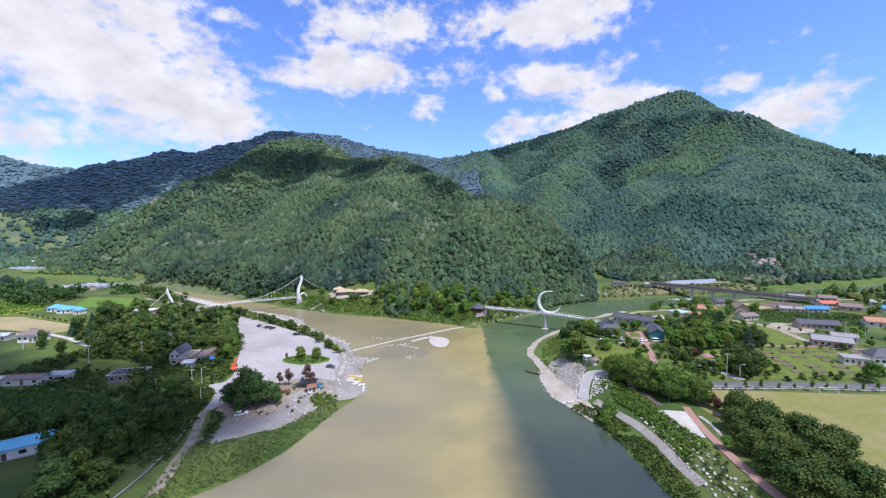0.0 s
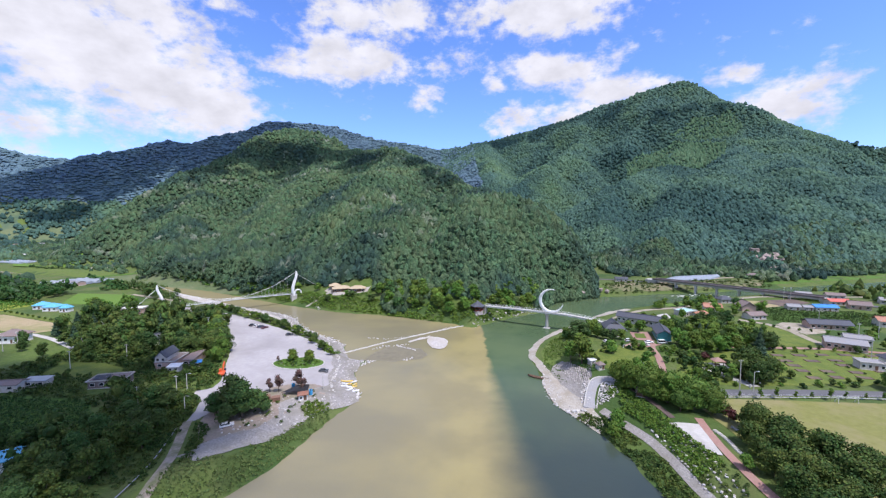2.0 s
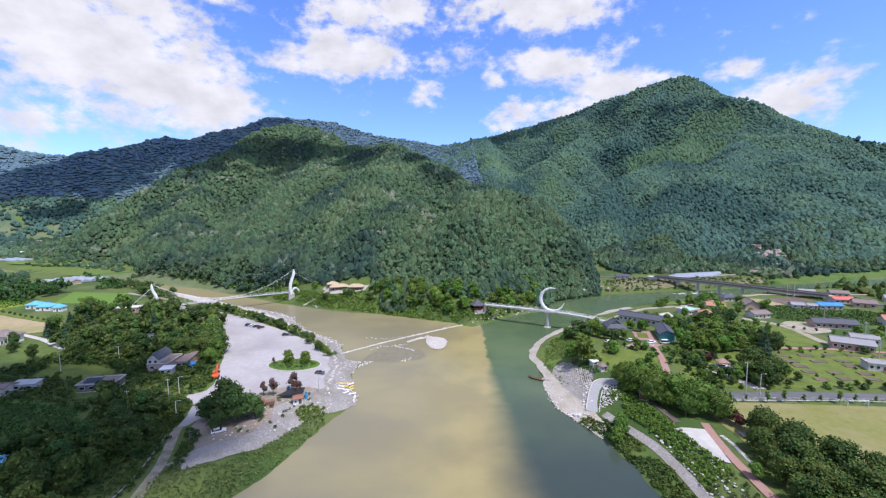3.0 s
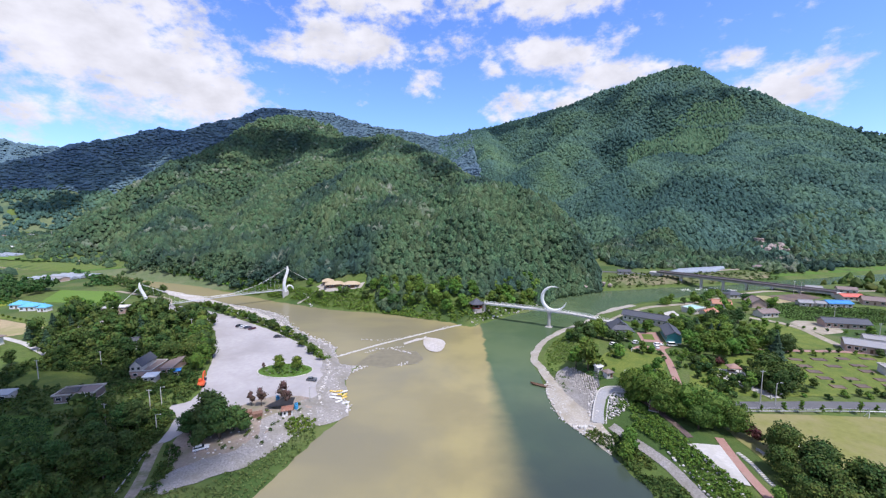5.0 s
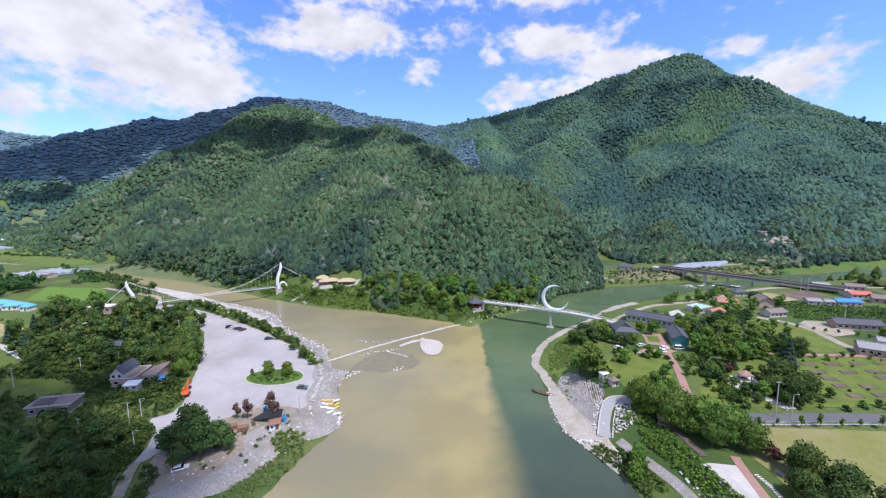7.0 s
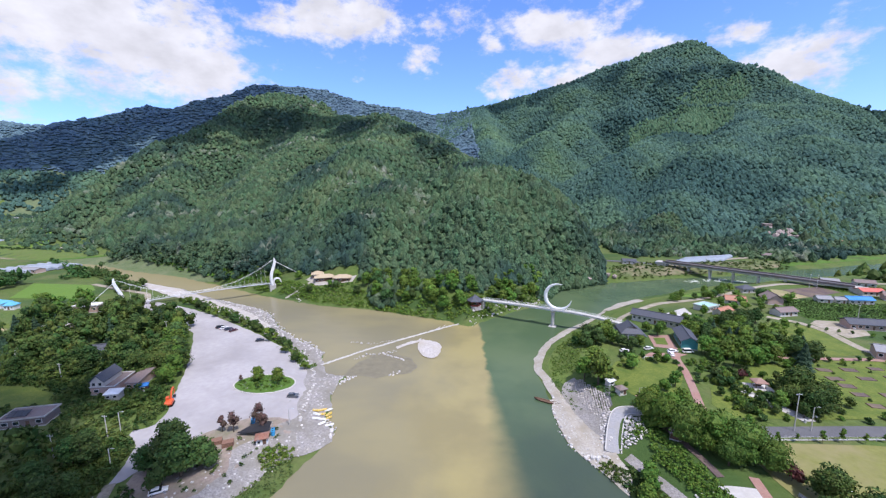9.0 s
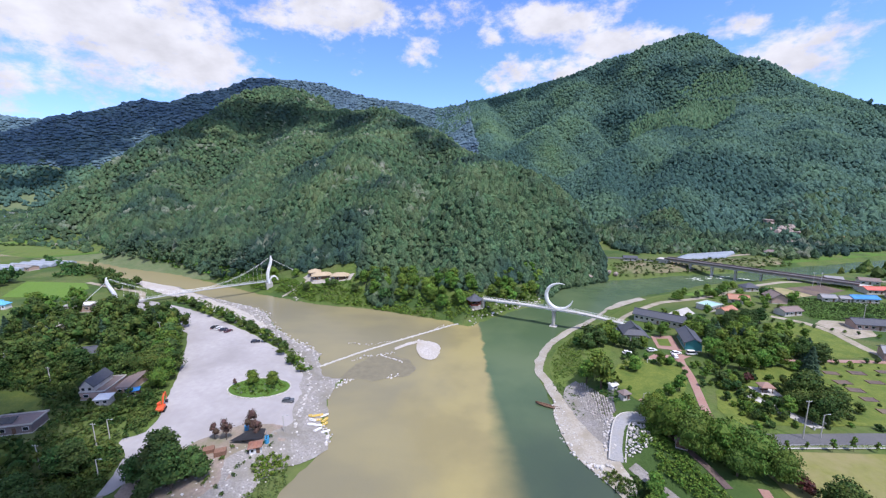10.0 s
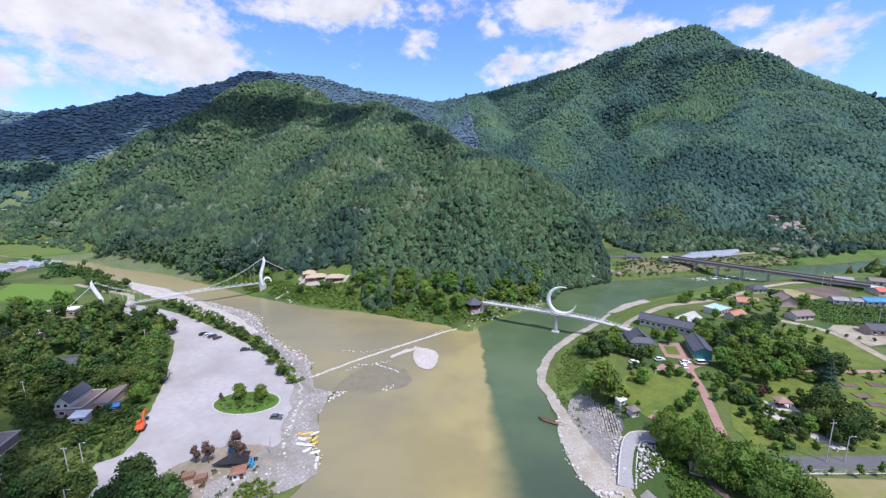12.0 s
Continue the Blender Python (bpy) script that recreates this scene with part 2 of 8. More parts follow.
M["roof_cyan"] = material("cyan_canvas_roof", (0.10, 0.36, 0.56), (0.16, 0.46, 0.65), 0.9, bump=0.1, rough=0.5)
M["roof_brown"] = material("brown_roof", (0.17, 0.13, 0.12), (0.26, 0.20, 0.18), 0.5, third=(0.2, 0.17, 0.16), big=3, bump=0.4)
M["roof_grey"] = material("grey_roof", (0.22, 0.22, 0.23), (0.32, 0.32, 0.33), 0.5, third=(0.28, 0.27, 0.26), big=3, bump=0.3)
M["thatch"] = material("thatch", (0.36, 0.28, 0.17), (0.50, 0.41, 0.28), 0.3, bump=0.8)
M["plaster"] = material("plaster_wall", (0.46, 0.44, 0.40), (0.60, 0.58, 0.54), 0.6, third=(0.44, 0.40, 0.35), big=3, bump=0.1)
M["brick"] = material("pinkish_brick", (0.40, 0.27, 0.22), (0.50, 0.36, 0.30), 0.3, third=(0.44, 0.33, 0.28), big=2, bump=0.2)
M["wood"] = material("dark_wood", (0.10, 0.06, 0.04), (0.18, 0.11, 0.07), 0.3, bump=0.3)
M["wood_red"] = material("red_lacquer_wood", (0.20, 0.05, 0.03), (0.30, 0.08, 0.05), 0.3, bump=0.2)
M["teal"] = material("teal_panels", (0.06, 0.26, 0.26), (0.10, 0.34, 0.33), 0.5, bump=0.1, rough=0.5)
M["film"] = material("greenhouse_film", (0.24, 0.27, 0.31), (0.36, 0.39, 0.43), 1.0, third=(0.26, 0.30, 0.33), big=6, bump=0.1, rough=0.3)
M["turquoise"] = material("turquoise_roofing", (0.30, 0.50, 0.47), (0.40, 0.60, 0.56), 0.8, third=(0.36, 0.52, 0.48), big=3, bump=0.1, rough=0.5)
M["dark"] = material("dark_plastic", (0.018, 0.018, 0.02), (0.035, 0.035, 0.038), 0.4, bump=0.1, rough=0.6)
M["tyre"] = material("tyre_rubber", (0.015, 0.015, 0.016), (0.03, 0.03, 0.03), 0.2, bump=0.2)
M["rock"] = material("cliff_rock", (0.22, 0.18, 0.16), (0.40, 0.33, 0.29), 2.0, bump=0.8)
M["yellow"] = material("yellow_hull", (0.62, 0.42, 0.05), (0.75, 0.54, 0.10), 0.5, bump=0.05, rough=0.4)
M["orange"] = material("orange_paint", (0.55, 0.08, 0.025), (0.66, 0.12, 0.04), 0.5, bump=0.05, rough=0.4)
M["blue"] = material("blue_plastic", (0.03, 0.22, 0.42), (0.06, 0.30, 0.52), 0.5, bump=0.05, rough=0.5)


def glass_material():
    m = bpy.data.materials.new("window_glass")
    m.use_nodes = True
    b = m.node_tree.nodes["Principled BSDF"]
    b.inputs["Base Color"].default_value = (0.02, 0.025, 0.03, 1)
    b.inputs["Roughness"].default_value = 0.08
    b.inputs["Specular IOR Level"].default_value = 0.6
    return m


M["glass"] = glass_material()


def water_material():
    """Two rivers meet: silt-yellow water in the wide bed, clear green water along the far bank, with a ragged seam."""
    m = bpy.data.materials.new("river_water")
    m.use_nodes = True
    n, l = m.node_tree.nodes, m.node_tree.links
    b = n["Principled BSDF"]
    g = n.new("ShaderNodeNewGeometry")
    sp = n.new("ShaderNodeSeparateXYZ")
    l.new(g.outputs["Position"], sp.inputs[0])

    def nz(size, det, stretch=(1, 1, 1)):
        mp = n.new("ShaderNodeMapping")
        mp.inputs["Scale"].default_value = stretch
        l.new(g.outputs["Position"], mp.inputs[0])
        t = n.new("ShaderNodeTexNoise")
        t.inputs["Scale"].default_value, t.inputs["Detail"].default_value = 1 / size, det
        l.new(mp.outputs[0], t.inputs["Vector"])
        return t.outputs["Fac"]

    def mth(op, a, c):
        x = n.new("ShaderNodeMath")
        x.operation = op
        for i, v in enumerate((a, c)):
            if isinstance(v, (int, float)):
                x.inputs[i].default_value = v
            else:
                l.new(v, x.inputs[i])
        return x.outputs[0]

    def rng(v, a, c):
        r = n.new("ShaderNodeMapRange")
        r.interpolation_type = "SMOOTHSTEP"
        r.inputs["From Min"].default_value, r.inputs["From Max"].default_value = a, c
        l.new(v, r.inputs["Value"])
        return r.outputs[0]

    def mx(f, a, c):
        x = n.new("ShaderNodeMix")
        x.data_type = "RGBA"
        l.new(f, x.inputs["Factor"])
        for i, v in ((6, a), (7, c)):
            if isinstance(v, tuple):
                x.inputs[i].default_value = (*v, 1)
            else:
                l.new(v, x.inputs[i])
        return x.outputs[2]

    edge = mth("ADD", sp.outputs[0], mth("MULTIPLY", mth("SUBTRACT", nz(9, 5, (0.7, 0.9, 1)), 0.5), 6.5))
    wide = n.new("ShaderNodeMapRange")
    wide.inputs["From Min"].default_value, wide.inputs["From Max"].default_value = 105.0, 212.0
    wide.inputs["To Min"].default_value, wide.inputs["To Max"].default_value = 12.0, 1.0
    l.new(sp.outputs[1], wide.inputs["Value"])
    seam = rng(mth("DIVIDE", mth("SUBTRACT", edge, 16.5), wide.outputs[0]), -1.0, 1.0)
    mud = mx(rng(nz(30, 4), 0.35, 0.65), (0.245, 0.21, 0.098), (0.31, 0.265, 0.115))
    silt = mx(rng(nz(45, 4, (0.5, 1, 1)), 0.40, 0.62), (0.205, 0.185, 0.112), (0.255, 0.225, 0.120))
    mud = mx(rng(mth("ADD", sp.outputs[0], mth("MULTIPLY", mth("SUBTRACT", nz(28, 4, (1, 0.6, 1)), 0.5), 60.0)), -34.0, 6.0), silt, mud)
    mud = mx(rng(sp.outputs[1], 300.0, 365.0), mud, (0.30, 0.26, 0.135))
    shallow = mx(rng(nz(40, 4), 0.35, 0.65), (0.068, 0.108, 0.052), (0.098, 0.138, 0.066))
    # along y the clear water goes from green to dark slate at the near end
    depth = rng(mth("ADD", sp.outputs[1], mth("MULTIPLY", nz(25, 3), 40.0)), 228.0, 118.0)
    clear = mx(depth, shallow, (0.038, 0.052, 0.046))
    l.new(mx(seam, mud, clear), b.inputs["Base Color"])
    b.inputs["Roughness"].default_value = 0.2
    b.inputs["IOR"].default_value = 1.33
    bp = n.new("ShaderNodeBump")
    bp.inputs["Strength"].default_value, bp.inputs["Distance"].default_value = 0.25, 0.12
    l.new(mth("ADD", nz(1.3, 4), mth("MULTIPLY", nz(6, 3), 1.5)), bp.inputs["Height"])
    l.new(bp.outputs[0], b.inputs["Normal"])
    return m


M["water"] = water_material()

# ---- helpers of this scene ----
def part(name, bm, mat, parent=None, label=""):
    """Link a bmesh as one mesh object, under a thing or a part."""
    me = bpy.data.meshes.new(name)
    bm.to_mesh(me)
    bm.free()
    return link(name, me, mat, parent, label)


def link(name, me, mat, parent=None, label=""):
    if mat is not None and not me.materials:
        me.materials.append(mat)
    ob = new(name, me)
    if parent is not None:
        ob.parent = parent
    if label:
        ob["label"] = label
    return ob


def thing(name, m, label, category, group="", kind=""):
    ob = new(name)
    ob.matrix_basis = m
    return tagged(ob, label, category, group, kind)


def mesh_np(name, verts, faces):
    """A mesh from numpy arrays: n x 3 places and m x k corners."""
    me = bpy.data.meshes.new(name)
    verts, faces = np.ascontiguousarray(verts, np.float32), np.ascontiguousarray(faces, np.int32)
    k = faces.shape[1]
    me.vertices.add(len(verts))
    me.vertices.foreach_set("co", verts.ravel())
    me.loops.add(faces.size)
    me.loops.foreach_set("vertex_index", faces.ravel())
    me.polygons.add(len(faces))
    me.polygons.foreach_set("loop_start", np.arange(0, faces.size, k, dtype=np.int32))
    me.polygons.foreach_set("use_smooth", np.zeros(len(faces), bool))
    me.update(calc_edges=True)
    return me


def box(bm, x0, x1, y0, y1, z0, z1, bevel=0.0):
    r = bmesh.ops.create_cube(bm, size=1, matrix=Matrix.LocRotScale(((x0 + x1) / 2, (y0 + y1) / 2, (z0 + z1) / 2), None, (x1 - x0, y1 - y0, z1 - z0)))
    if bevel:
        ed = list({e for v in r["verts"] for e in v.link_edges})
        bmesh.ops.bevel(bm, geom=ed, offset=bevel, segments=1, affect="EDGES")
    return bm


def boxed(x0, x1, y0, y1, z0, z1, bevel=0.0):
    return box(bmesh.new(), x0, x1, y0, y1, z0, z1, bevel)


def rod(bm, a, b, r0, r1=None, seg=6):
    a, b = Vector(a), Vector(b)
    d = b - a
    bmesh.ops.create_cone(bm, cap_ends=True, segments=seg, radius1=r0, radius2=r0 if r1 is None else r1, depth=d.length,
                          matrix=Matrix.Translation((a + b) / 2) @ d.to_track_quat("Z", "Y").to_matrix().to_4x4())
    return bm


def tube(bm, pts, radii, seg=8, flat=1.0, up=(0, 0, 1)):
    """A bent tube through points; flat squeezes it along the second cross axis."""
    rings = []
    pts = [Vector(p) for p in pts]
    for i, p in enumerate(pts):
        d = (pts[min(i + 1, len(pts) - 1)] - pts[max(i - 1, 0)]).normalized()
        s = d.cross(Vector(up))
        s = s.normalized() if s.length > 1e-4 else Vector((1, 0, 0))
        t = s.cross(d).normalized()
        rings.append([bm.verts.new(p + radii[i] * (math.cos(a) * s + flat * math.sin(a) * t)) for a in [2 * math.pi * k / seg for k in range(seg)]])
    for ra, rb in zip(rings, rings[1:]):
        for k in range(seg):
            bm.faces.new((ra[k], ra[(k + 1) % seg], rb[(k + 1) % seg], rb[k]))
    bm.faces.new(rings[0][::-1]), bm.faces.new(rings[-1])
    return bm


def lattice(x, y, seed):
    h = np.sin(x * 127.1 + y * 311.7 + seed * 74.7) * 43758.5453
    return h - np.floor(h)


def vnoise(x, y, size, seed=0, octaves=4):
    """Smooth value noise, -1 to 1, with the given feature size in metres."""
    out, amp, tot = 0, 1.0, 0
    for o in range(octaves):
        u, v = x / size * 2 ** o + 17.3 * o, y / size * 2 ** o - 9.1 * o
        iu, iv = np.floor(u), np.floor(v)
        fu, fv = u - iu, v - iv
        fu, fv = fu * fu * (3 - 2 * fu), fv * fv * (3 - 2 * fv)
        a, b = lattice(iu, iv, seed + o), lattice(iu + 1, iv, seed + o)
        c, d = lattice(iu, iv + 1, seed + o), lattice(iu + 1, iv + 1, seed + o)
        out = out + amp * ((a * (1 - fu) + b * fu) * (1 - fv) + (c * (1 - fu) + d * fu) * fv)
        tot += amp
        amp *= 0.5
    return out / tot * 2 - 1


def smooth(v, a, b):
    t = np.clip((v - a) / (b - a), 0, 1)
    return t * t * (3 - 2 * t)


def to_line(x, y, pts):
    """Distance to a polyline, and the line's value (its third number) at the foot."""
    best, val = np.full(x.shape, 1e9), np.zeros(x.shape)
    for p, q in zip(pts, pts[1:]):
        dx, dy = q[0] - p[0], q[1] - p[1]
        t = np.clip(((x - p[0]) * dx + (y - p[1]) * dy) / (dx * dx + dy * dy), 0, 1)
        d = np.hypot(x - p[0] - t * dx, y - p[1] - t * dy)
        near = d < best
        best = np.where(near, d, best)
        if len(p) > 2:
            val = np.where(near, p[2] + t * (q[2] - p[2]), val)
    return best, val


def inside(x, y, poly):
    c = np.zeros(x.shape, bool)
    for (ax, ay), (bx, by) in zip(poly, poly[1:] + poly[:1]):
        if ay == by:
            continue
        c ^= ((ay > y) != (by > y)) & (x < (bx - ax) * (y - ay) / (by - ay) + ax)
    return c


# ---- the land ----
SHORE_LEFT = [(-150, -700), (-105, 30), (-86, 70), (-75, 90), (-64, 103), (-57, 116), (-53, 130), (-49, 143), (-46, 150), (-43, 158), (-43, 165), (-48, 170),
              (-50, 182), (-52, 195), (-49, 205), (-59, 208), (-65, 216), (-69, 231), (-81, 242), (-96, 253), (-111, 270), (-126, 292), (-144, 307), (-185, 327),
              (-233, 358), (-287, 381), (-342, 400), (-378, 424), (-429, 451), (-506, 468), (-700, 520), (-1100, 640)]
SHORE_NORTH = [(-1100, 690), (-700, 560), (-523, 491), (-394, 458), (-343, 432), (-264, 402), (-199, 363), (-154, 338), (-99, 312), (-61, 304), (-17, 285), (-3, 280),
               (1, 273), (12, 269), (22, 282), (37, 294), (63, 313), (76, 335), (88, 353), (105, 361), (141, 380), (201, 395), (257, 404), (330, 428), (520, 480), (1200, 600)]
SHORE_RIGHT = [(1200, 560), (520, 448), (330, 400), (214, 367), (153, 338), (125, 321), (104, 302), (86, 282), (69, 267), (57, 253), (48, 240), (41, 225), (39, 212),
               (41, 197), (41, 186), (39, 170), (40, 158), (44, 149), (50, 138), (55, 120), (57, 100), (60, 60), (70, -700)]
WATERLINE = SHORE_LEFT + SHORE_NORTH + SHORE_RIGHT


def polar(a, e, d):
    """A place d metres away at azimuth a that stands e degrees over the valley's first viewpoint."""
    return (math.sin(radians(a)) * d, math.cos(radians(a)) * d - 10, 75 + math.tan(radians(e)) * d)


RIDGES = [  # ridge lines with their heights, and the slope of their sides
    # the wooded hill between the rivers: its crest, then the spurs of its valley side
    ([(-590, 535, 4), (-588, 560, 20), (-584, 580, 34), (-594, 620, 60), (-612, 710, 102), (-603, 765, 140), (-583, 820, 186), (-535, 920, 241), (-517, 1020, 292), (-457, 1120, 331), (-363, 1140, 319),
      (-298, 1100, 271), (-208, 970, 253), (-132, 910, 234), (-63, 820, 193), (-16, 740, 155), (22, 660, 132), (41, 560, 116), (56, 490, 107), (69, 445, 100), (87, 420, 90), (106, 405, 74),
      (121, 400, 53), (131, 395, 35), (142, 390, 12)], 0.72),
    ([(-357, 1120, 305), (-324, 970, 234), (-304, 870, 190), (-295, 740, 137), (-292, 640, 99), (-270, 540, 64), (-238, 450, 36), (-218, 395, 18)], 0.5),
    ([(-131, 900, 228), (-135, 780, 186), (-144, 670, 154), (-137, 600, 128), (-119, 520, 96), (-110, 450, 63), (-103, 400, 38), (-100, 365, 18)], 0.5),
    ([(-545, 830, 176), (-515, 780, 148), (-467, 680, 97), (-402, 560, 55), (-367, 490, 28)], 0.7),
    ([(56, 490, 106), (9, 490, 106), (-45, 490, 104), (-62, 430, 82), (-49, 370, 50), (-39, 335, 28)], 0.6),
    ([(30, 460, 104), (12, 400, 84), (8, 350, 48), (8, 320, 26)], 0.7),
    # the ranges round the valley's head
    ([polar(-58, 3, 1900), polar(-50.6, 4.2, 1900), polar(-43, 6.9, 1950), polar(-39, 8.5, 1980), polar(-36.8, 9.5, 2000), polar(-34, 9.15, 2050), polar(-30.9, 10.3, 2100), polar(-25.6, 12.5, 2150),
      polar(-20.3, 12.7, 2200), polar(-17, 12.4, 2250), polar(-10.8, 10.9, 2350), polar(-5.9, 10.2, 2450), polar(-1.1, 9.9, 2500), polar(1.4, 10.2, 2450), polar(5.4, 11.0, 2350),
      polar(9.3, 12.0, 2300), polar(14.6, 13.1, 2250), polar(18.9, 14.2, 2200), polar(23.6, 15.3, 2150), polar(26.7, 15.9, 2100), polar(28.5, 15.9, 2100)], 0.85),
    ([polar(28.5, 15.9, 2100), polar(30.3, 15.2, 2080), polar(33.1, 12.9, 2060), polar(36.2, 11.1, 2060), polar(39.6, 9.0, 2080), polar(43, 7.4, 2080), polar(45.6, 6.4, 2080), polar(56, 4, 2000)], 0.9),
    ([polar(-66, 7.6, 3300), polar(-50.5, 7.0, 3300), polar(-48, 6.4, 3300), polar(-44, 6.3, 3300), polar(-36, 7, 3200)], 0.45),
    ([polar(4, 10.8, 2350), (130, 1700, 290), (120, 1350, 170), (110, 1050, 80)], 0.6),
    ([polar(-36.8, 9.2, 2000), (-1010, 1350, 190), (-930, 1150, 70)], 0.6),
    ([polar(-25.6, 12.1, 2150), (-800, 1550, 310), (-740, 1300, 150)], 0.6),
    # spurs of the high mountain
    ([(1061, 1600, 484), (957, 1370, 355), (756, 1120, 247), (573, 920, 184), (503, 860, 153), (417, 780, 105), (327, 660, 57), (276, 570, 22)], 0.6),
    ([(1064, 1420, 391), (885, 1120, 267), (721, 910, 188), (637, 800, 125), (551, 700, 73), (443, 580, 28)], 0.6),
    ([(1063, 1500, 442), (1044, 1370, 375), (1011, 1220, 304), (1013, 1100, 248), (1030, 1020, 209), (879, 900, 152), (664, 684, 63), (568, 590, 19)], 0.62),
    ([(592, 2000, 550), (563, 1820, 429), (423, 1600, 318), (248, 1400, 210), (156, 1270, 151)], 0.62),
    ([(1058, 1660, 500), (837, 1470, 349), (626, 1270, 247), (446, 1080, 194), (363, 970, 138), (310, 840, 85), (261, 670, 39), (222, 550, 17)], 0.6),
]


TREE_LINE = 9.0   # the ridge heights include the wood


def hills(x, y):
    h = np.full(x.shape, -60.0)
    wob = vnoise(x, y, 170, 3, 4)
    for pts, k in RIDGES:
        d, z = to_line(x, y, pts)
        v = z - TREE_LINE - k * (np.sqrt(d * d + 14 ** 2) - 14) * (1 + 0.22 * wob)
        t = np.clip(1 - np.abs(h - v) / 16, 0, 1)
        h = np.maximum(h, v) + 4 * t * t
    h = h - 1.7 * np.clip(x - 128, 0, 70) * smooth(-y, -560, -490) * smooth(y, 300, 360)
    rise = smooth(h, 0, 120)
    gully = np.abs(vnoise(x, y, 95, 41, 3))
    spur = np.abs(vnoise(x + 0.25 * y, y * 0.55, 210, 47, 3))
    high = smooth(h, 60, 220) * smooth(y, 500, 800) * (0.3 + 0.7 * smooth(x, 60, 260))
    return h + rise * (9 * vnoise(x, y, 130, 11, 4) + 20 * (gully - 0.25)) + high * 70 * (spur - 0.3) * np.clip((640 - h) / 200, 0, 1)


def land(x, y):
    """Height of the ground, hills and river bed, vectorised."""
    x, y = np.asarray(x, float), np.asarray(y, float)
    wet = inside(x, y, WATERLINE)
    d, _ = to_line(x, y, WATERLINE + WATERLINE[:1])
    dl, _ = to_line(x, y, SHORE_LEFT)
    dn, _ = to_line(x, y, SHORE_NORTH)
    dr, _ = to_line(x, y, SHORE_RIGHT)
    left, north = (dl <= dn) & (dl <= dr), (dn < dl) & (dn < dr)
    pl = 3.0 + 0.017 * np.clip(-x - 50, 0, 400)
    bank_l = np.minimum(1.2 * smooth(d, 0, 5) + (pl - 1.2) * smooth(d, 7, 17), pl)
    near = np.exp(-((x + 60) / 130.0) ** 2)
    bank_n = (5.5 + 5.5 * near) * smooth(d, 0, 20)
    steep = smooth(y, 120, 190) * smooth(d, 0, 14) * 1.0
    bank_r = 0.8 * smooth(d, 0, 4) + 5.7 * smooth(d, 6, 24)
    g = np.where(left, bank_l, np.where(north, bank_n, bank_r))
    far = smooth(np.hypot(x, y - 150), 350, 1200)
    g = g + far * 8 * smooth(d, 20, 300)
    g = g + 0.4 * vnoise(x, y, 8, 61, 3) * np.exp(-(d / 5.0) ** 2)
    hz = hills(x, y)
    t = hz - g
    g = np.where(t > -12, g + np.where(t > 12, t, (t + 12) ** 2 / 48) * smooth(d, 4, 30), g)
    return np.where(wet, -1.6 * smooth(d, 0, 6) - 0.05 + 0.4 * vnoise(x, y, 8, 61, 3) * np.exp(-(d / 5.0) ** 2), g)


def land1(x, y):
    return float(land(np.array([x], float), np.array([y], float))[0])


def spaced(lo, hi, step, reach, growth):
    mid = list(np.arange(lo, hi + 0.1, step))
    out_hi, s = [hi], step
    while out_hi[-1] < reach[1]:
        s = min(s * growth, 42)
        out_hi.append(out_hi[-1] + s)
    out_lo, s = [lo], step
    while out_lo[-1] > reach[0]:
        s = min(s * growth, 42)
        out_lo.append(out_lo[-1] - s)
    return np.array(out_lo[:0:-1] + mid + out_hi[1:])


gx, gy = spaced(-250, 250, 2.5, (-3600, 3600), 1.06), spaced(70, 400, 2.5, (-700, 3700), 1.06)
GX, GY = np.meshgrid(gx, gy)
GZ = land(GX.ravel(), GY.ravel())
idx = np.arange(GX.size).reshape(GX.shape)
quads = np.stack([idx[:-1, :-1].ravel(), idx[:-1, 1:].ravel(), idx[1:, 1:].ravel(), idx[1:, :-1].ravel()], 1)
ground_me = mesh_np("ground", np.stack([GX.ravel(), GY.ravel(), GZ], 1), quads)
ground_me.polygons.foreach_set("use_smooth", np.ones(len(quads), bool))
tagged(link("ground", ground_me, M["ground"]), "grassy valley floor rising into wooded mountain slopes", "ground", kind="structure")

wv = np.array([(-3600, -700, 0), (3600, -700, 0), (3600, 700, 0), (-3600, 700, 0)], float)
tagged(link("water", mesh_np("water", wv, np.array([[0, 1, 2, 3]])), M["water"]), "wide shallow river, muddy yellow beside clear green water", "river", kind="structure")


def ground_z(x, y):
    """Height of the ground mesh itself, between its corners."""
    i = np.clip(np.searchsorted(gx, x) - 1, 0, len(gx) - 2)
    j = np.clip(np.searchsorted(gy, y) - 1, 0, len(gy) - 2)
    u, v = (x - gx[i]) / (gx[i + 1] - gx[i]), (y - gy[j]) / (gy[j + 1] - gy[j])
    Z = GZ.reshape(GX.shape)
    return (Z[j, i] * (1 - u) + Z[j, i + 1] * u) * (1 - v) + (Z[j + 1, i] * (1 - u) + Z[j + 1, i + 1] * u) * v


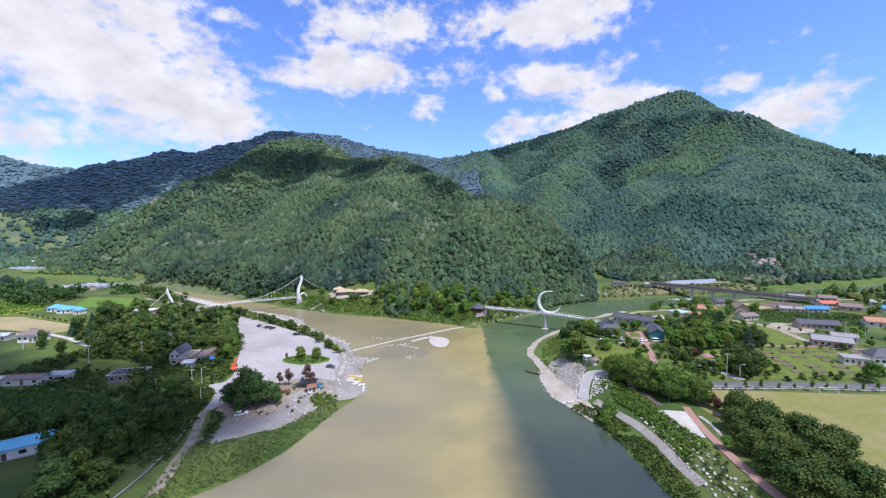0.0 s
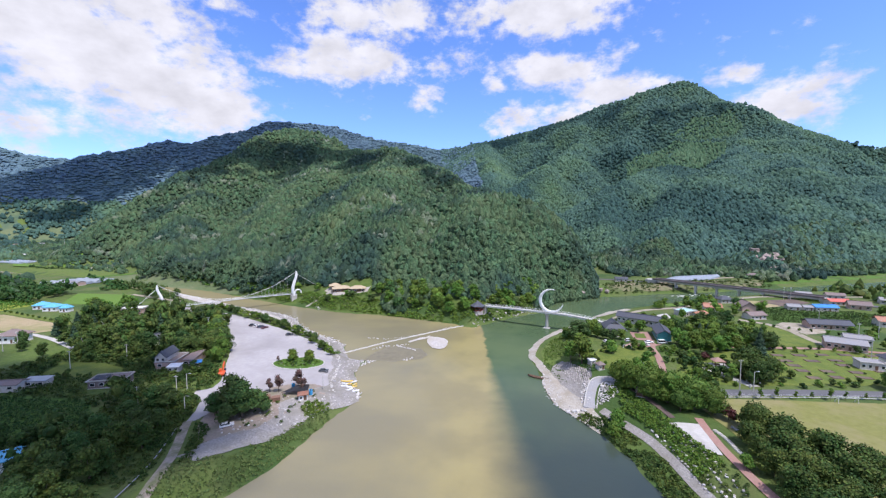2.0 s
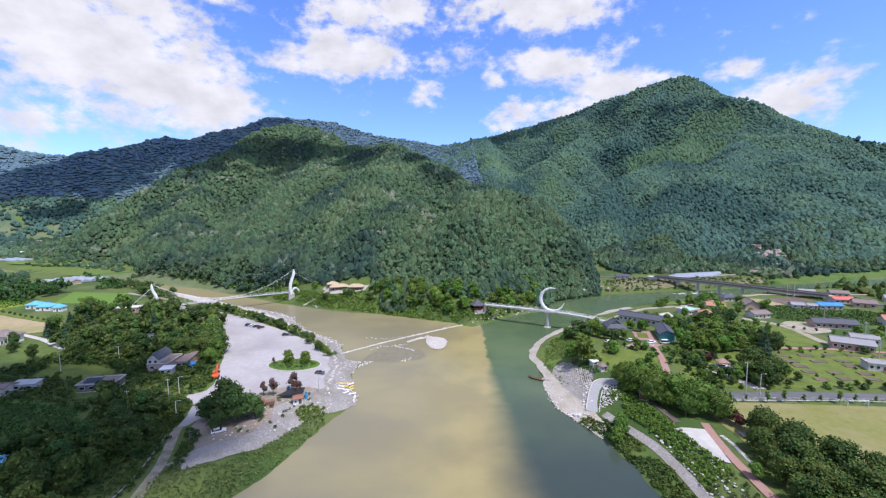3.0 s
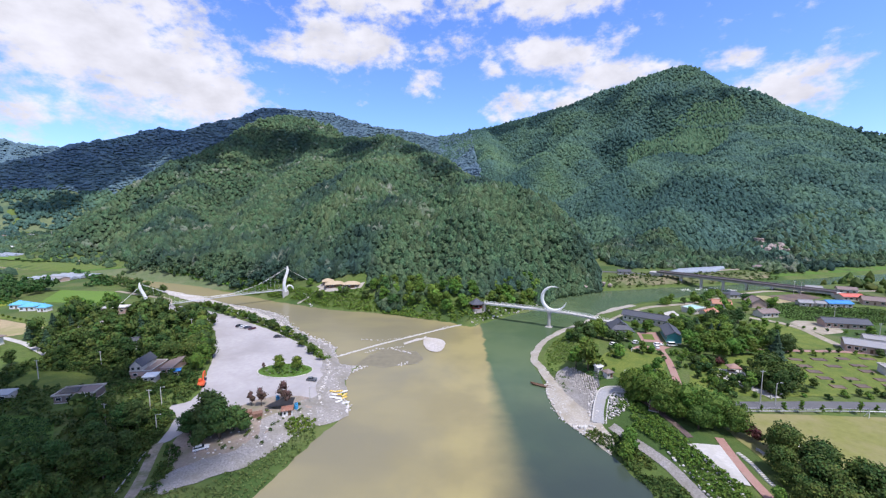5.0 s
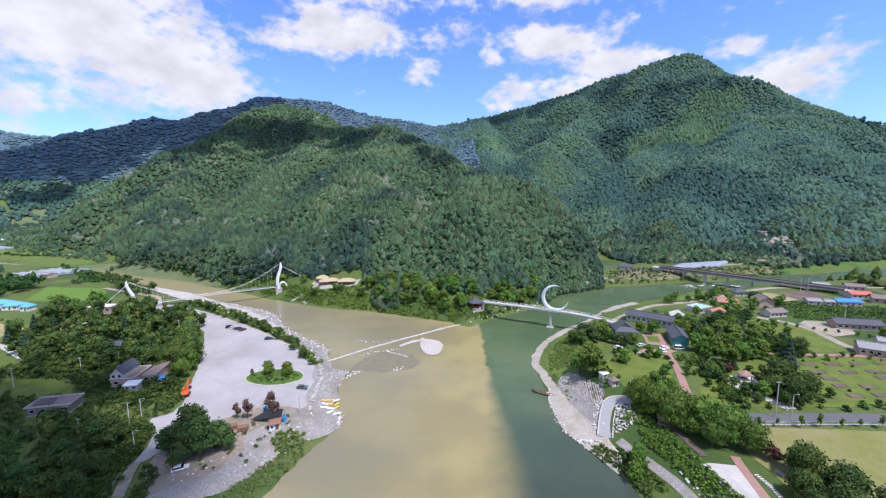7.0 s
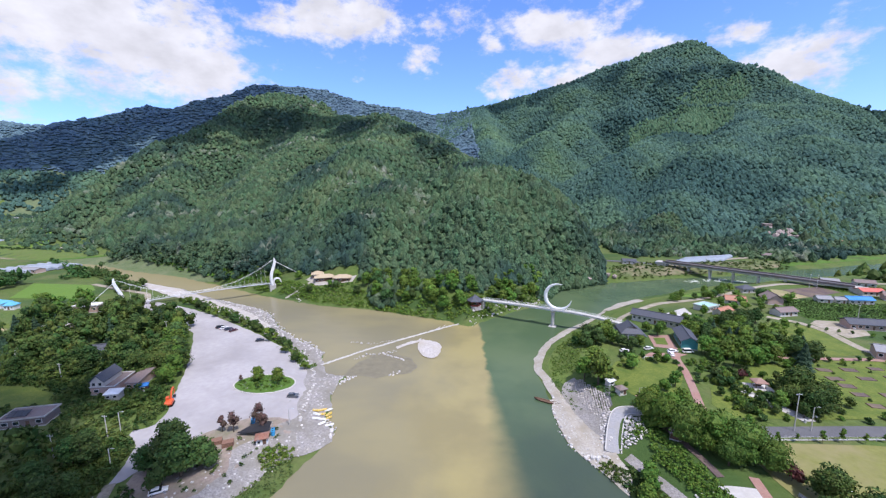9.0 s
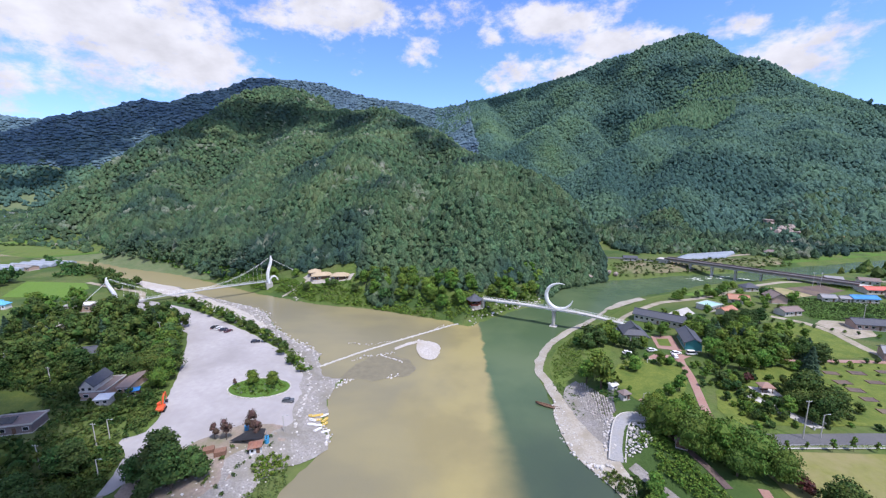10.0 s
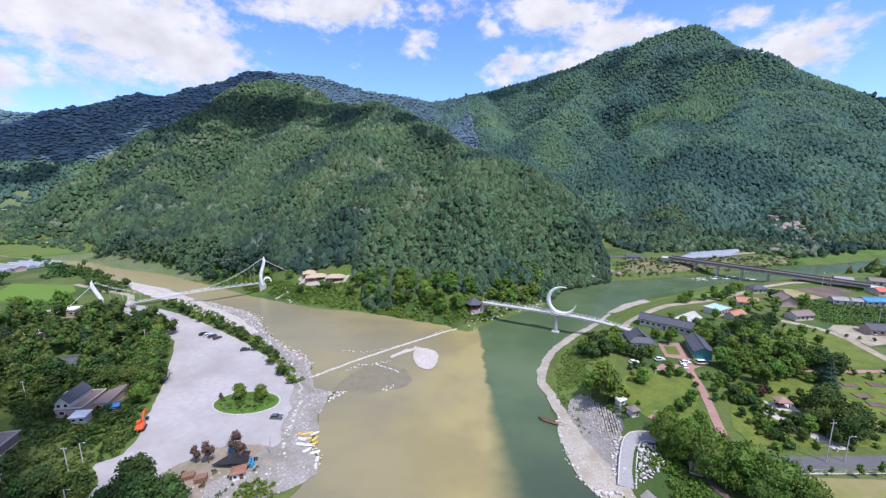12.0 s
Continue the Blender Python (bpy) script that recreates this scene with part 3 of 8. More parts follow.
def drape(name, outline, mat, label, category, lift=0.12, step=4.0, wobble=0.4, kind="structure", top=None):
    """A sheet of other ground within an outline, laid over the land."""
    from mathutils.geometry import delaunay_2d_cdt
    pts = []
    for (ax, ay), (bx, by) in zip(outline, outline[1:] + outline[:1]):
        n = max(1, int(math.hypot(bx - ax, by - ay) / 1.5))
        for i in range(n):
            px, py = ax + (bx - ax) * i / n, ay + (by - ay) * i / n
            if wobble:
                w = float(vnoise(np.array([px]), np.array([py]), 5, 5, 3)[0]) * wobble
                u = float(vnoise(np.array([px]), np.array([py]), 5, 9, 3)[0]) * wobble
                px, py = px + w, py + u
            pts.append((px, py))
    n = len(pts)
    xs, ys = [p[0] for p in pts], [p[1] for p in pts]
    ax, ay = np.meshgrid(np.arange(min(xs), max(xs), step), np.arange(min(ys), max(ys), step))
    ax, ay = ax.ravel(), ay.ravel()
    keep = inside(ax, ay, pts) & (to_line(ax, ay, pts + pts[:1])[0] > 0.8)
    allp = [Vector(p) for p in pts] + [Vector((a, b)) for a, b in zip(ax[keep], ay[keep])]
    v, _, f, *_ = delaunay_2d_cdt(allp, [(i, (i + 1) % n) for i in range(n)], [], 1, 0.001)
    vx, vy = np.array([p.x for p in v]), np.array([p.y for p in v])
    z = land(vx, vy) + lift if top is None else np.full(vx.shape, top)
    me = mesh_np(name, np.stack([vx, vy, z], 1), np.array([list(t)[:3] for t in f]))
    return tagged(link(name, me, mat), label, category, kind=kind)


def strip(name, line, width, mat, label, category, lift=0.14, kind="structure"):
    """A road or path of even width along a line."""
    pts = []
    for (ax, ay), (bx, by) in zip(line, line[1:]):
        n = max(1, int(math.hypot(bx - ax, by - ay) / 2.0))
        pts += [(ax + (bx - ax) * i / n, ay + (by - ay) * i / n) for i in range(n)]
    pts.append(line[-1])
    P = np.array(pts)
    for _ in range(4):
        P[1:-1] = (P[:-2] + 2 * P[1:-1] + P[2:]) / 4
    T = np.gradient(P, axis=0)
    T /= np.linalg.norm(T, axis=1)[:, None]
    N = np.stack([-T[:, 1], T[:, 0]], 1)
    cols = 4
    rows = [P + N * width * (k / (cols - 1) - 0.5) for k in range(cols)]
    V = np.stack(rows, 1).reshape(-1, 2)
    z = land(V[:, 0], V[:, 1]) + lift
    I = np.arange(len(V)).reshape(-1, cols)
    F = np.stack([I[:-1, :-1].ravel(), I[1:, :-1].ravel(), I[1:, 1:].ravel(), I[:-1, 1:].ravel()], 1)
    return tagged(link(name, mesh_np(name, np.column_stack([V, z]), F), mat), label, category, kind=kind)


# ---- woods on the slopes ----
def lump(seed, sub, tall, rough, cone=0.0):
    """One tree crown of the woods, base at z = 0, about 1 wide."""
    rnd = random.Random(seed)
    bm = bmesh.new()
    bmesh.ops.create_icosphere(bm, subdivisions=sub, radius=0.5)
    off = Vector((rnd.uniform(0, 50), rnd.uniform(0, 50), seed))
    for v in bm.verts:
        f = 1 + rough * noise.noise(v.co * 3.1 + off) + rough * 0.7 * noise.noise(v.co * 7.0 + off)
        p = v.co * f
        t = min(max(p.z + 0.5, 0), 1)
        w = 1 - cone * t
        v.co = Vector((p.x * w, p.y * w, (p.z + 0.42) * tall))
    vs = np.array([v.co[:] for v in bm.verts])
    fs = np.array([[v.index for v in f.verts] for f in bm.faces])
    bm.free()
    return vs, fs


def scatter_mesh(protos, P, size, rs):
    """Join copies of crowns at places P with the given sizes."""
    kind = rs.randint(0, len(protos), len(P))
    vs, fs, base = [], [], 0
    for k, (pv, pf) in enumerate(protos):
        sel = np.where(kind == k)[0]
        if not len(sel):
            continue
        a = rs.uniform(0, 6.283, len(sel))
        c, s = np.cos(a)[:, None], np.sin(a)[:, None]
        sz = size[sel][:, None]
        tall = rs.uniform(0.85, 1.25, len(sel))[:, None]
        X = (pv[None, :, 0] * c - pv[None, :, 1] * s) * sz + P[sel, 0][:, None]
        Y = (pv[None, :, 0] * s + pv[None, :, 1] * c) * sz + P[sel, 1][:, None]
        Z = pv[None, :, 2] * sz * tall + P[sel, 2][:, None]
        vs.append(np.stack([X, Y, Z], -1).reshape(-1, 3))
        fs.append((pf[None] + (np.arange(len(sel)) * len(pv))[:, None, None] + base).reshape(-1, 3))
        base += len(sel) * len(pv)
    return np.concatenate(vs), np.concatenate(fs)


def jittered(x0, x1, y0, y1, step, rs):
    a, b = np.meshgrid(np.arange(x0, x1, step), np.arange(y0, y1, step))
    a, b = a.ravel(), b.ravel()
    return a + rs.uniform(-0.48, 0.48, a.shape) * step, b + rs.uniform(-0.48, 0.48, b.shape) * step


def wooded(x, y, z):
    """Where the slopes carry wood: above the valley floor, but for the inn's clearing."""
    clearing = ((x + 106) / 34) ** 2 + ((y - 338) / 17) ** 2 < 1
    terrace = (x > 150) & (y < 500) | (((x - 449) / 11) ** 2 + ((y - 584) / 32) ** 2 < 1)
    valley = (x < -690) & (y < 900) & (hills(x, y) < 60)
    return (hills(x, y) > 9 + 5 * vnoise(x, y, 60, 21, 3) - 9.0 * ((x > 180) & (y > 530))) & ~clearing & ~terrace & ~valley


def crown_shape(seed, sides, rings, tall, cone, shag):
    """One crown of the slopes' woods, about 1 wide: tiers of boughs, drawn in below, that narrow to a blunt tip, uneven all round."""
    rs = np.random.RandomState(seed)
    vs, fs = [], []
    for i in range(rings):
        h = 0.04 + 0.84 * i / rings if rings > 2 else (0.16, 0.62)[i]
        w = 0.56 * math.sqrt(max(0.05, 1 - ((h - 0.32) / 0.70) ** 2)) * (1 - cone * max(0, h - 0.25))
        for k in range(sides):
            a = 6.2832 * (k + 0.5 * i) / sides + rs.uniform(-.22, .22)
            r = w * (1 + shag * rs.uniform(-1, 1) + (shag * 0.6 if k % 2 else -shag * 0.6))
            vs.append((math.cos(a) * r, math.sin(a) * r, tall * (h + rs.uniform(-.07, .07))))
    vs.append((rs.uniform(-.1, .1), rs.uniform(-.1, .1), tall * rs.uniform(.9, 1.02)))
    for i in range(rings - 1):
        for k in range(sides):
            p, q = i * sides + k, i * sides + (k + 1) % sides
            fs += [(p, q, p + sides), (q, q + sides, p + sides)]
    fs += [((rings - 1) * sides + k, (rings - 1) * sides + (k + 1) % sides, rings * sides) for k in range(sides)]
    return np.array(vs), np.array(fs)


far_crowns = [crown_shape(s, 5, 2, t, c, .24) for s, t, c in ((11, .85, .3), (12, 1.05, .7), (13, .8, .2), (14, .95, .5), (15, .85, .4))]
near_crowns = [crown_shape(s, 8, 3, t, c, .30) for s, t, c in ((21, 1.1, .1), (22, 1.4, .6), (23, 1.0, .0), (24, 1.6, .8), (25, 1.15, .2), (26, 1.35, .5))]
back_crowns = [crown_shape(s, 5, 2, t, .4, .2) for s, t in ((16, .42), (17, .5), (18, .38))]
larch_crowns = [crown_shape(s, 6, 2, t, c, .24) for s, t, c in ((31, 1.3, .9), (32, 1.15, .8), (33, 1.4, .9))]
LARCH = [[(804, 1558), (914, 1590), (1020, 1540), (997, 1450), (959, 1438), (880, 1480)], [(632, 1528), (712, 1528), (810, 1528), (925, 1426), (810, 1246), (643, 1270), (590, 1400)]]


def larches(x, y):
    return inside(x, y, LARCH[0]) | inside(x, y, LARCH[1])


def woods(name, zone, step, crowns, size, mat, label, seed):
    rs = np.random.RandomState(seed)
    x, y = jittered(*zone[:4], step, rs)
    keep = zone[4](x, y) if len(zone) > 4 else np.ones(x.shape, bool)
    keep &= np.abs(x) < 1.22 * (y + 10) + 60
    x, y = x[keep], y[keep]
    z = ground_z(x, y)
    k = wooded(x, y, z) & ~inside(x, y, WATERLINE)
    x, y, z = x[k], y[k], z[k]
    # slopes that turn away from the valley carry fewer, larger crowns
    r = np.hypot(x, y) + 1
    away = (ground_z(x * (1 + 25 / r), y * (1 + 25 / r)) - z) / 25 < (z - 85) / r - 0.12
    keep = ~away | (rs.uniform(0, 1, x.shape) < 0.2)
    x, y, z, away = x[keep], y[keep], z[keep], away[keep]
    sz = (1 + 0.12 * away) * size * rs.uniform(0.7, 1.35, len(x)) * (1 + 0.2 * vnoise(x, y, 50, seed, 2))
    v, f = scatter_mesh(crowns, np.stack([x, y, z - 0.3], 1), sz, rs)
    return tagged(link(name, mesh_np(name, v, f), mat), label, "forest", kind="stuff")


def range_of(x, y):
    return np.hypot(x, y + 10)


def terraced(x, y):
    """The side valley's lower slopes, part field and part wood."""
    return (x < -700) & (y < 1500) & (hills(x, y) < 128 + 25 * vnoise(x, y, 150, 63, 2)) & (y > 900)


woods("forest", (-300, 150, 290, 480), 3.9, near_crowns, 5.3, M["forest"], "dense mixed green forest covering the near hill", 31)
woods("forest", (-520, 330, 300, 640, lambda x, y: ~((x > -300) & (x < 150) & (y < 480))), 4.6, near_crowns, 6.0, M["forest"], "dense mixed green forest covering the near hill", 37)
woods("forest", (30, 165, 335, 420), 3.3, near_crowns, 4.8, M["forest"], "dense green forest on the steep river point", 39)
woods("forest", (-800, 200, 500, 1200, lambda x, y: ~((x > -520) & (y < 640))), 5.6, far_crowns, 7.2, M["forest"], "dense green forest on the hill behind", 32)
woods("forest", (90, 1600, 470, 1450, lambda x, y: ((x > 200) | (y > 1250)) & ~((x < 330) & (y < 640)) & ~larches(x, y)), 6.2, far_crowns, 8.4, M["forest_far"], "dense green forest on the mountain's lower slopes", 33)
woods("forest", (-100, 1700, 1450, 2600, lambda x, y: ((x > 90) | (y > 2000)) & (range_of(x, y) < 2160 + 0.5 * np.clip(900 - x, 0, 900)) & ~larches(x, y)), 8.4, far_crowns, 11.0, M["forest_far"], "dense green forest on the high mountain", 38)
woods("forest", (480, 1060, 1200, 1600, larches), 7.0, larch_crowns, 7.6, M["larch"], "pale green larch plantation high on the mountain", 40)
woods("forest", (-2300, 90, 1250, 2560, lambda x, y: (hills(x, y) > 110) & ~terraced(x, y) & (range_of(x, y) < 2560)), 9.2, back_crowns, 15.5, M["forest_back"], "distant dark forest on the back ridge, tinted blue for haze", 34)
woods("forest", (-1900, -760, 620, 1250, lambda x, y: (hills(x, y) > 40) & ~terraced(x, y)), 8, back_crowns, 11, M["forest_back"], "dark forest on the side valley's slopes, tinted blue for haze", 36)
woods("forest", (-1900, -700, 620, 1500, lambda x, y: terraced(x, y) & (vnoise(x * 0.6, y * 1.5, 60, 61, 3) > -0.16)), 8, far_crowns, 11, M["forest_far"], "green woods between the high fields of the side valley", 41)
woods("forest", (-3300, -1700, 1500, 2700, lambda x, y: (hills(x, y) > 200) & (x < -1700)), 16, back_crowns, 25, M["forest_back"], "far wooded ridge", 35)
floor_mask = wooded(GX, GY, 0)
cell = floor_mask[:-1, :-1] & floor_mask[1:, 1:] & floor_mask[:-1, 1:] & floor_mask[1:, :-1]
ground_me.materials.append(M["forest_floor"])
# the far slopes' floor takes the haze-tinted forest colours too
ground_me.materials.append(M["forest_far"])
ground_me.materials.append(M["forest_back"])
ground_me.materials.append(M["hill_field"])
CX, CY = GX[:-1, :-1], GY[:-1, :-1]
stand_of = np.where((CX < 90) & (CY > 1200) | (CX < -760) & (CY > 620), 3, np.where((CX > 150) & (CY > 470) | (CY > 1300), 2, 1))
stand_of = np.where(terraced(CX, CY), 4, stand_of)
cell |= stand_of == 4
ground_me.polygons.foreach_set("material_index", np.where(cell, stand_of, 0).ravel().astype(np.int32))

# ---- unseen clouds overhead: cumulus added between the sun and the slopes to shade them ----
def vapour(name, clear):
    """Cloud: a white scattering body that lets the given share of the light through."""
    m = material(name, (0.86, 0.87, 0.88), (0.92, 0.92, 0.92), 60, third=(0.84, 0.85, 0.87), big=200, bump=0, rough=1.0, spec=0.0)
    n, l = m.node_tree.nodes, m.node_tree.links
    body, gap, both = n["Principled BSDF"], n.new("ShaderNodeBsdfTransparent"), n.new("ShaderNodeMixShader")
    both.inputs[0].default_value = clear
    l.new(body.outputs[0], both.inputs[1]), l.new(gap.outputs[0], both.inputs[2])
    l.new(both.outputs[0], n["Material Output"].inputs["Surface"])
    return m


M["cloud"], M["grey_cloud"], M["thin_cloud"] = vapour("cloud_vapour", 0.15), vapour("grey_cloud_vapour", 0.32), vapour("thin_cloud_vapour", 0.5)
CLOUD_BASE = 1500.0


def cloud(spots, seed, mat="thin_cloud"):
    """One added cloud, its lobes set on the sun's way to shade the given places (x, y, z, radius), with ragged puffs
    about their edges.
    """
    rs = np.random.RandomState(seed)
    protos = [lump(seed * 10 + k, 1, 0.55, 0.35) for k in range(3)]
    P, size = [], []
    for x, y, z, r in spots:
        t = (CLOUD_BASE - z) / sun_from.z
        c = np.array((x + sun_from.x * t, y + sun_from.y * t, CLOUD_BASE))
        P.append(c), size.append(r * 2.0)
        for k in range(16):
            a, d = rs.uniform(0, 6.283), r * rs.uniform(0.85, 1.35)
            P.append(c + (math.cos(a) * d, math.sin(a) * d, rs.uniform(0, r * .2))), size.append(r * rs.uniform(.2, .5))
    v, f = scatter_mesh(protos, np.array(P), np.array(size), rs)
    return tagged(link("cloud", mesh_np("cloud", v, f), M[mat]), "unseen white cumulus cloud added high over the valley to shade it", "cloud", kind="structure")


# spots to be shaded: back range, near summit, high shoulder, right slope, left bank
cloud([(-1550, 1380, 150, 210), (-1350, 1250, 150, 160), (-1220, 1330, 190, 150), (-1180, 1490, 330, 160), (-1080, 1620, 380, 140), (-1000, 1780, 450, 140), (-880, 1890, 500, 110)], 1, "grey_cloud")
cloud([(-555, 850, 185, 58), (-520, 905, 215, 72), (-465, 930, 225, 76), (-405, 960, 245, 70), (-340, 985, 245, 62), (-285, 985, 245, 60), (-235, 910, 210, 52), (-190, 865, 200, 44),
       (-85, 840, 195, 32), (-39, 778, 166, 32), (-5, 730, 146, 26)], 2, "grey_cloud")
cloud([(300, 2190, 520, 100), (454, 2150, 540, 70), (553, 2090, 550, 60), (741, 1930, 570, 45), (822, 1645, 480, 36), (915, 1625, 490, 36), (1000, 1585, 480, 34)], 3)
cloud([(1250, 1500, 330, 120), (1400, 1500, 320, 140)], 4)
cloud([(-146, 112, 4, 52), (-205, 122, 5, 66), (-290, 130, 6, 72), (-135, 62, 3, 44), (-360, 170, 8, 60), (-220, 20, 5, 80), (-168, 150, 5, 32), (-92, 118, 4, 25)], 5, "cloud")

# ---- open ground, roads and paths ----
M["track"] = material("rutted_earth", (0.24, 0.20, 0.16), (0.36, 0.31, 0.25), 0.7, third=(0.14, 0.15, 0.07), big=4, bump=0.5)
M["bank"] = material("bank_grass", (0.085, 0.125, 0.048), (0.130, 0.168, 0.070), 3, third=(0.150, 0.170, 0.085), big=25, bump=0.7)
M["rank"] = material("rank_grass", (0.070, 0.115, 0.020), (0.135, 0.190, 0.040), 1.2, third=(0.115, 0.150, 0.036), big=9, bump=0.9)
drape("parking_lot", [(-232, 297), (-222, 305), (-184, 291), (-159, 278), (-127, 257), (-108, 244), (-91, 230), (-78, 219), (-67, 206), (-62, 190), (-58, 173), (-58, 166), (-74, 166),
      (-84, 158), (-92, 144), (-95.5, 134), (-98, 131), (-100, 139), (-102, 145), (-104, 150), (-108, 153), (-111, 154.5), (-111.5, 157), (-108, 158.5), (-106, 161), (-106.5, 166), (-110.5, 174), (-121, 197), (-137, 227), (-149, 246), (-200, 280)], M["gravel"], "pale grey gravel parking lot beside the river", "parking lot", wobble=0.9)
drape("shore_gravel", [(-43, 158), (-43, 165), (-48, 170), (-50, 182), (-52, 195), (-50, 205), (-59, 208), (-65, 216), (-69, 231), (-81, 242), (-96, 253), (-111, 270), (-126, 292), (-144, 307),
      (-185, 327), (-233, 357), (-287, 380), (-310, 388), (-298, 374), (-236, 338), (-197, 311), (-154, 287), (-134, 271), (-112, 250), (-93, 237), (-79, 224), (-69, 206), (-63, 190), (-59, 168), (-64, 160), (-71, 148), (-68, 139),
      (-70, 131), (-78, 125), (-84, 120), (-88, 112), (-80, 111), (-72, 116), (-66, 123), (-62, 131), (-58, 137), (-57, 144), (-51, 149), (-47, 151)], M["shingle"], "pale stony river gravel along the bank", "gravel bank", lift=0.22, step=2.5, wobble=1.8)
drape("shore_gravel", [(-286, 379), (-240, 358), (-213, 341), (-180, 318), (-151, 297), (-128, 280), (-113, 266), (-121, 256), (-140, 270), (-172, 294), (-209, 314), (-257, 343)], M["pale_gravel"], "broad bar of bright white river gravel", "gravel bar", lift=0.42, step=3, wobble=1.8)
drape("bare_earth", [(-57, 167), (-74, 167), (-85, 158), (-94, 142), (-92, 128), (-85, 120), (-78, 124), (-69, 131), (-66, 140), (-62, 148), (-56, 153)], material("camp_earth", (0.22, 0.175, 0.14), (0.33, 0.27, 0.225), 0.8, third=(0.20, 0.185, 0.12), big=6, bump=0.5), "trampled brown earth round the camp", "bare earth", lift=0.16, wobble=2.0)
drape("river_bar", [(-13 + 6.5 * math.cos(a) - 1.5 * math.sin(a), 237.5 + 11.5 * math.sin(a) + 1.5 * math.cos(2 * a)) for a in [k * math.pi / 12 for k in range(24)]], M["pale_gravel"], "small pale gravel islet in the shallow river", "gravel islet", top=0.28, wobble=0.8)
drape("river_bar", [(-30, 236.5), (-24, 242.5), (-18, 246.5), (-14, 246), (-17, 249.5), (-25, 246), (-31, 239)], M["pale_gravel"], "narrow gravel spit trailing from the islet", "gravel bar", lift=1.8, step=1.5, wobble=0.5)
drape("river_bar", [(-52, 204), (-43, 206), (-36, 204), (-30, 207), (-20, 208), (-17, 216), (-22, 226), (-32, 231), (-42, 228), (-48, 218)], material("wet_silt", (0.16, 0.145, 0.10), (0.21, 0.19, 0.125), 3.0, rough=0.8, bump=0.2), "dark wet silt shoal just awash in the river", "silt shoal", top=0.03, wobble=1.5)
drape("beach", [(104, 301), (86, 281), (69, 266), (57, 252), (48, 239), (41, 224), (39, 212), (41, 197), (41, 188), (46, 188), (44.5, 198), (42.5, 212), (45, 222), (50.5, 235), (59, 247), (71, 261), (87, 276), (105.5, 299)],
      M["sand"], "narrow pale gravel beach along the clear water", "beach", lift=0.28, step=2.5, wobble=0.9)
drape("shore_gravel", [(41, 190), (46.5, 190), (47.6, 178), (50, 166), (52.5, 155), (54, 150), (54, 141), (51, 136), (44, 149), (40, 158), (39, 170)], M["sand"], "pale cobbles at the foot of the boat ramp", "cobble shore", lift=0.28, step=2.5, wobble=0.9)
drape("shore_gravel", [(45.5, 190), (49, 198), (54, 200), (56, 190), (55, 176), (57, 168), (52.5, 156), (50.5, 162), (48, 170), (46.5, 180)], M["shingle"], "weedy grey rubble slope below the laid stones", "rubble slope", lift=0.34, step=2.5, wobble=0.8)
drape("shore_gravel", [(122, 320), (104, 303), (108, 300), (128, 314), (142, 322), (140, 329)], M["sand"], "pale gravel spit upstream of the footbridge", "gravel spit", lift=0.25)
drape("riverside_meadow", [(-640, 520), (-517, 470), (-441, 451), (-390, 434), (-345, 423), (-300, 404), (-215, 378), (-218, 396), (-300, 440), (-342, 464), (-396, 480), (-536, 485), (-660, 532)], M["bank"], "dull grey-green grass on the far bank of the upper river", "grass bank", lift=0.3, step=8)
drape("riverside_meadow", [(-660, 535), (-536, 488), (-396, 483), (-350, 470), (-381, 492), (-430, 518), (-505, 560), (-560, 560), (-620, 560)], M["rank"], "rank green grass behind the far dyke", "grass bank", lift=0.3, step=8)
strip("dyke_crest", [(-650, 531), (-536, 486.5), (-396, 481.5), (-345, 466)], 4.0, M["crop"], "darker line of weeds along the dyke", "dyke", lift=0.55)
drape("riverside_meadow", [(150, 392), (201, 402), (257, 412), (330, 436), (345, 452), (250, 446), (190, 440), (155, 412)], M["rough"], "rough tan and green grass on the far river terrace", "grass bank", lift=0.3, step=6)
drape("sports_field", [(90, 152), (172, 149), (190, 148), (190, -40), (100, -40), (100, 60), (94, 90), (90, 110)], M["field"], "worn yellowish-green turf sports field", "sports field")
drape("lawn", [(86, 215), (75, 208), (69, 200), (67, 188), (71, 179), (80, 175), (90, 183), (99, 196), (103, 206), (101, 214)], M["lawn"], "mown green lawn in the riverside park", "lawn")
drape("lawn", [(97, 165), (120, 164), (150, 165), (185, 166), (214, 180), (218, 200), (205, 210), (160, 212), (135, 205), (118, 196), (104, 186), (97, 174)], M["lawn"], "bright mown lawn of the herb garden", "garden lawn")
drape("lawn", [(150, 217), (170, 214), (199, 218), (200, 232), (203, 248), (200, 260), (186, 262), (165, 245)], M["lawn"], "green meadow behind the garden", "meadow")
drape("terrace", [(-121, 346), (-109, 334), (-97, 331), (-79, 333), (-77, 340), (-92, 341), (-101, 337), (-110, 343), (-116, 352)], M["sand"], "tan paved terrace before the thatched inn", "terrace", lift=0.25, step=2.5)
strip("path", [(-132, 330), (-127, 333), (-120, 338), (-112, 340)], 2.2, M["sand"], "pale stepped path up to the inn", "path", lift=0.3)
drape("courtyard", [(101.5, 226), (105.5, 241), (116.5, 241.5), (111.5, 222.5)], M["red_paving"], "red brick-paved courtyard between the halls", "courtyard", wobble=0)
drape("lawn", [(104, 229), (106.5, 237.5), (112.5, 237.5), (109.5, 228)], M["lawn"], "small square of grass in the courtyard", "lawn", lift=0.22, wobble=0)
drape("yard", [(88, 213), (96, 219), (113, 217), (104, 212), (98, 215)], M["red_paving"], "reddish paved forecourt", "forecourt", lift=0.18)
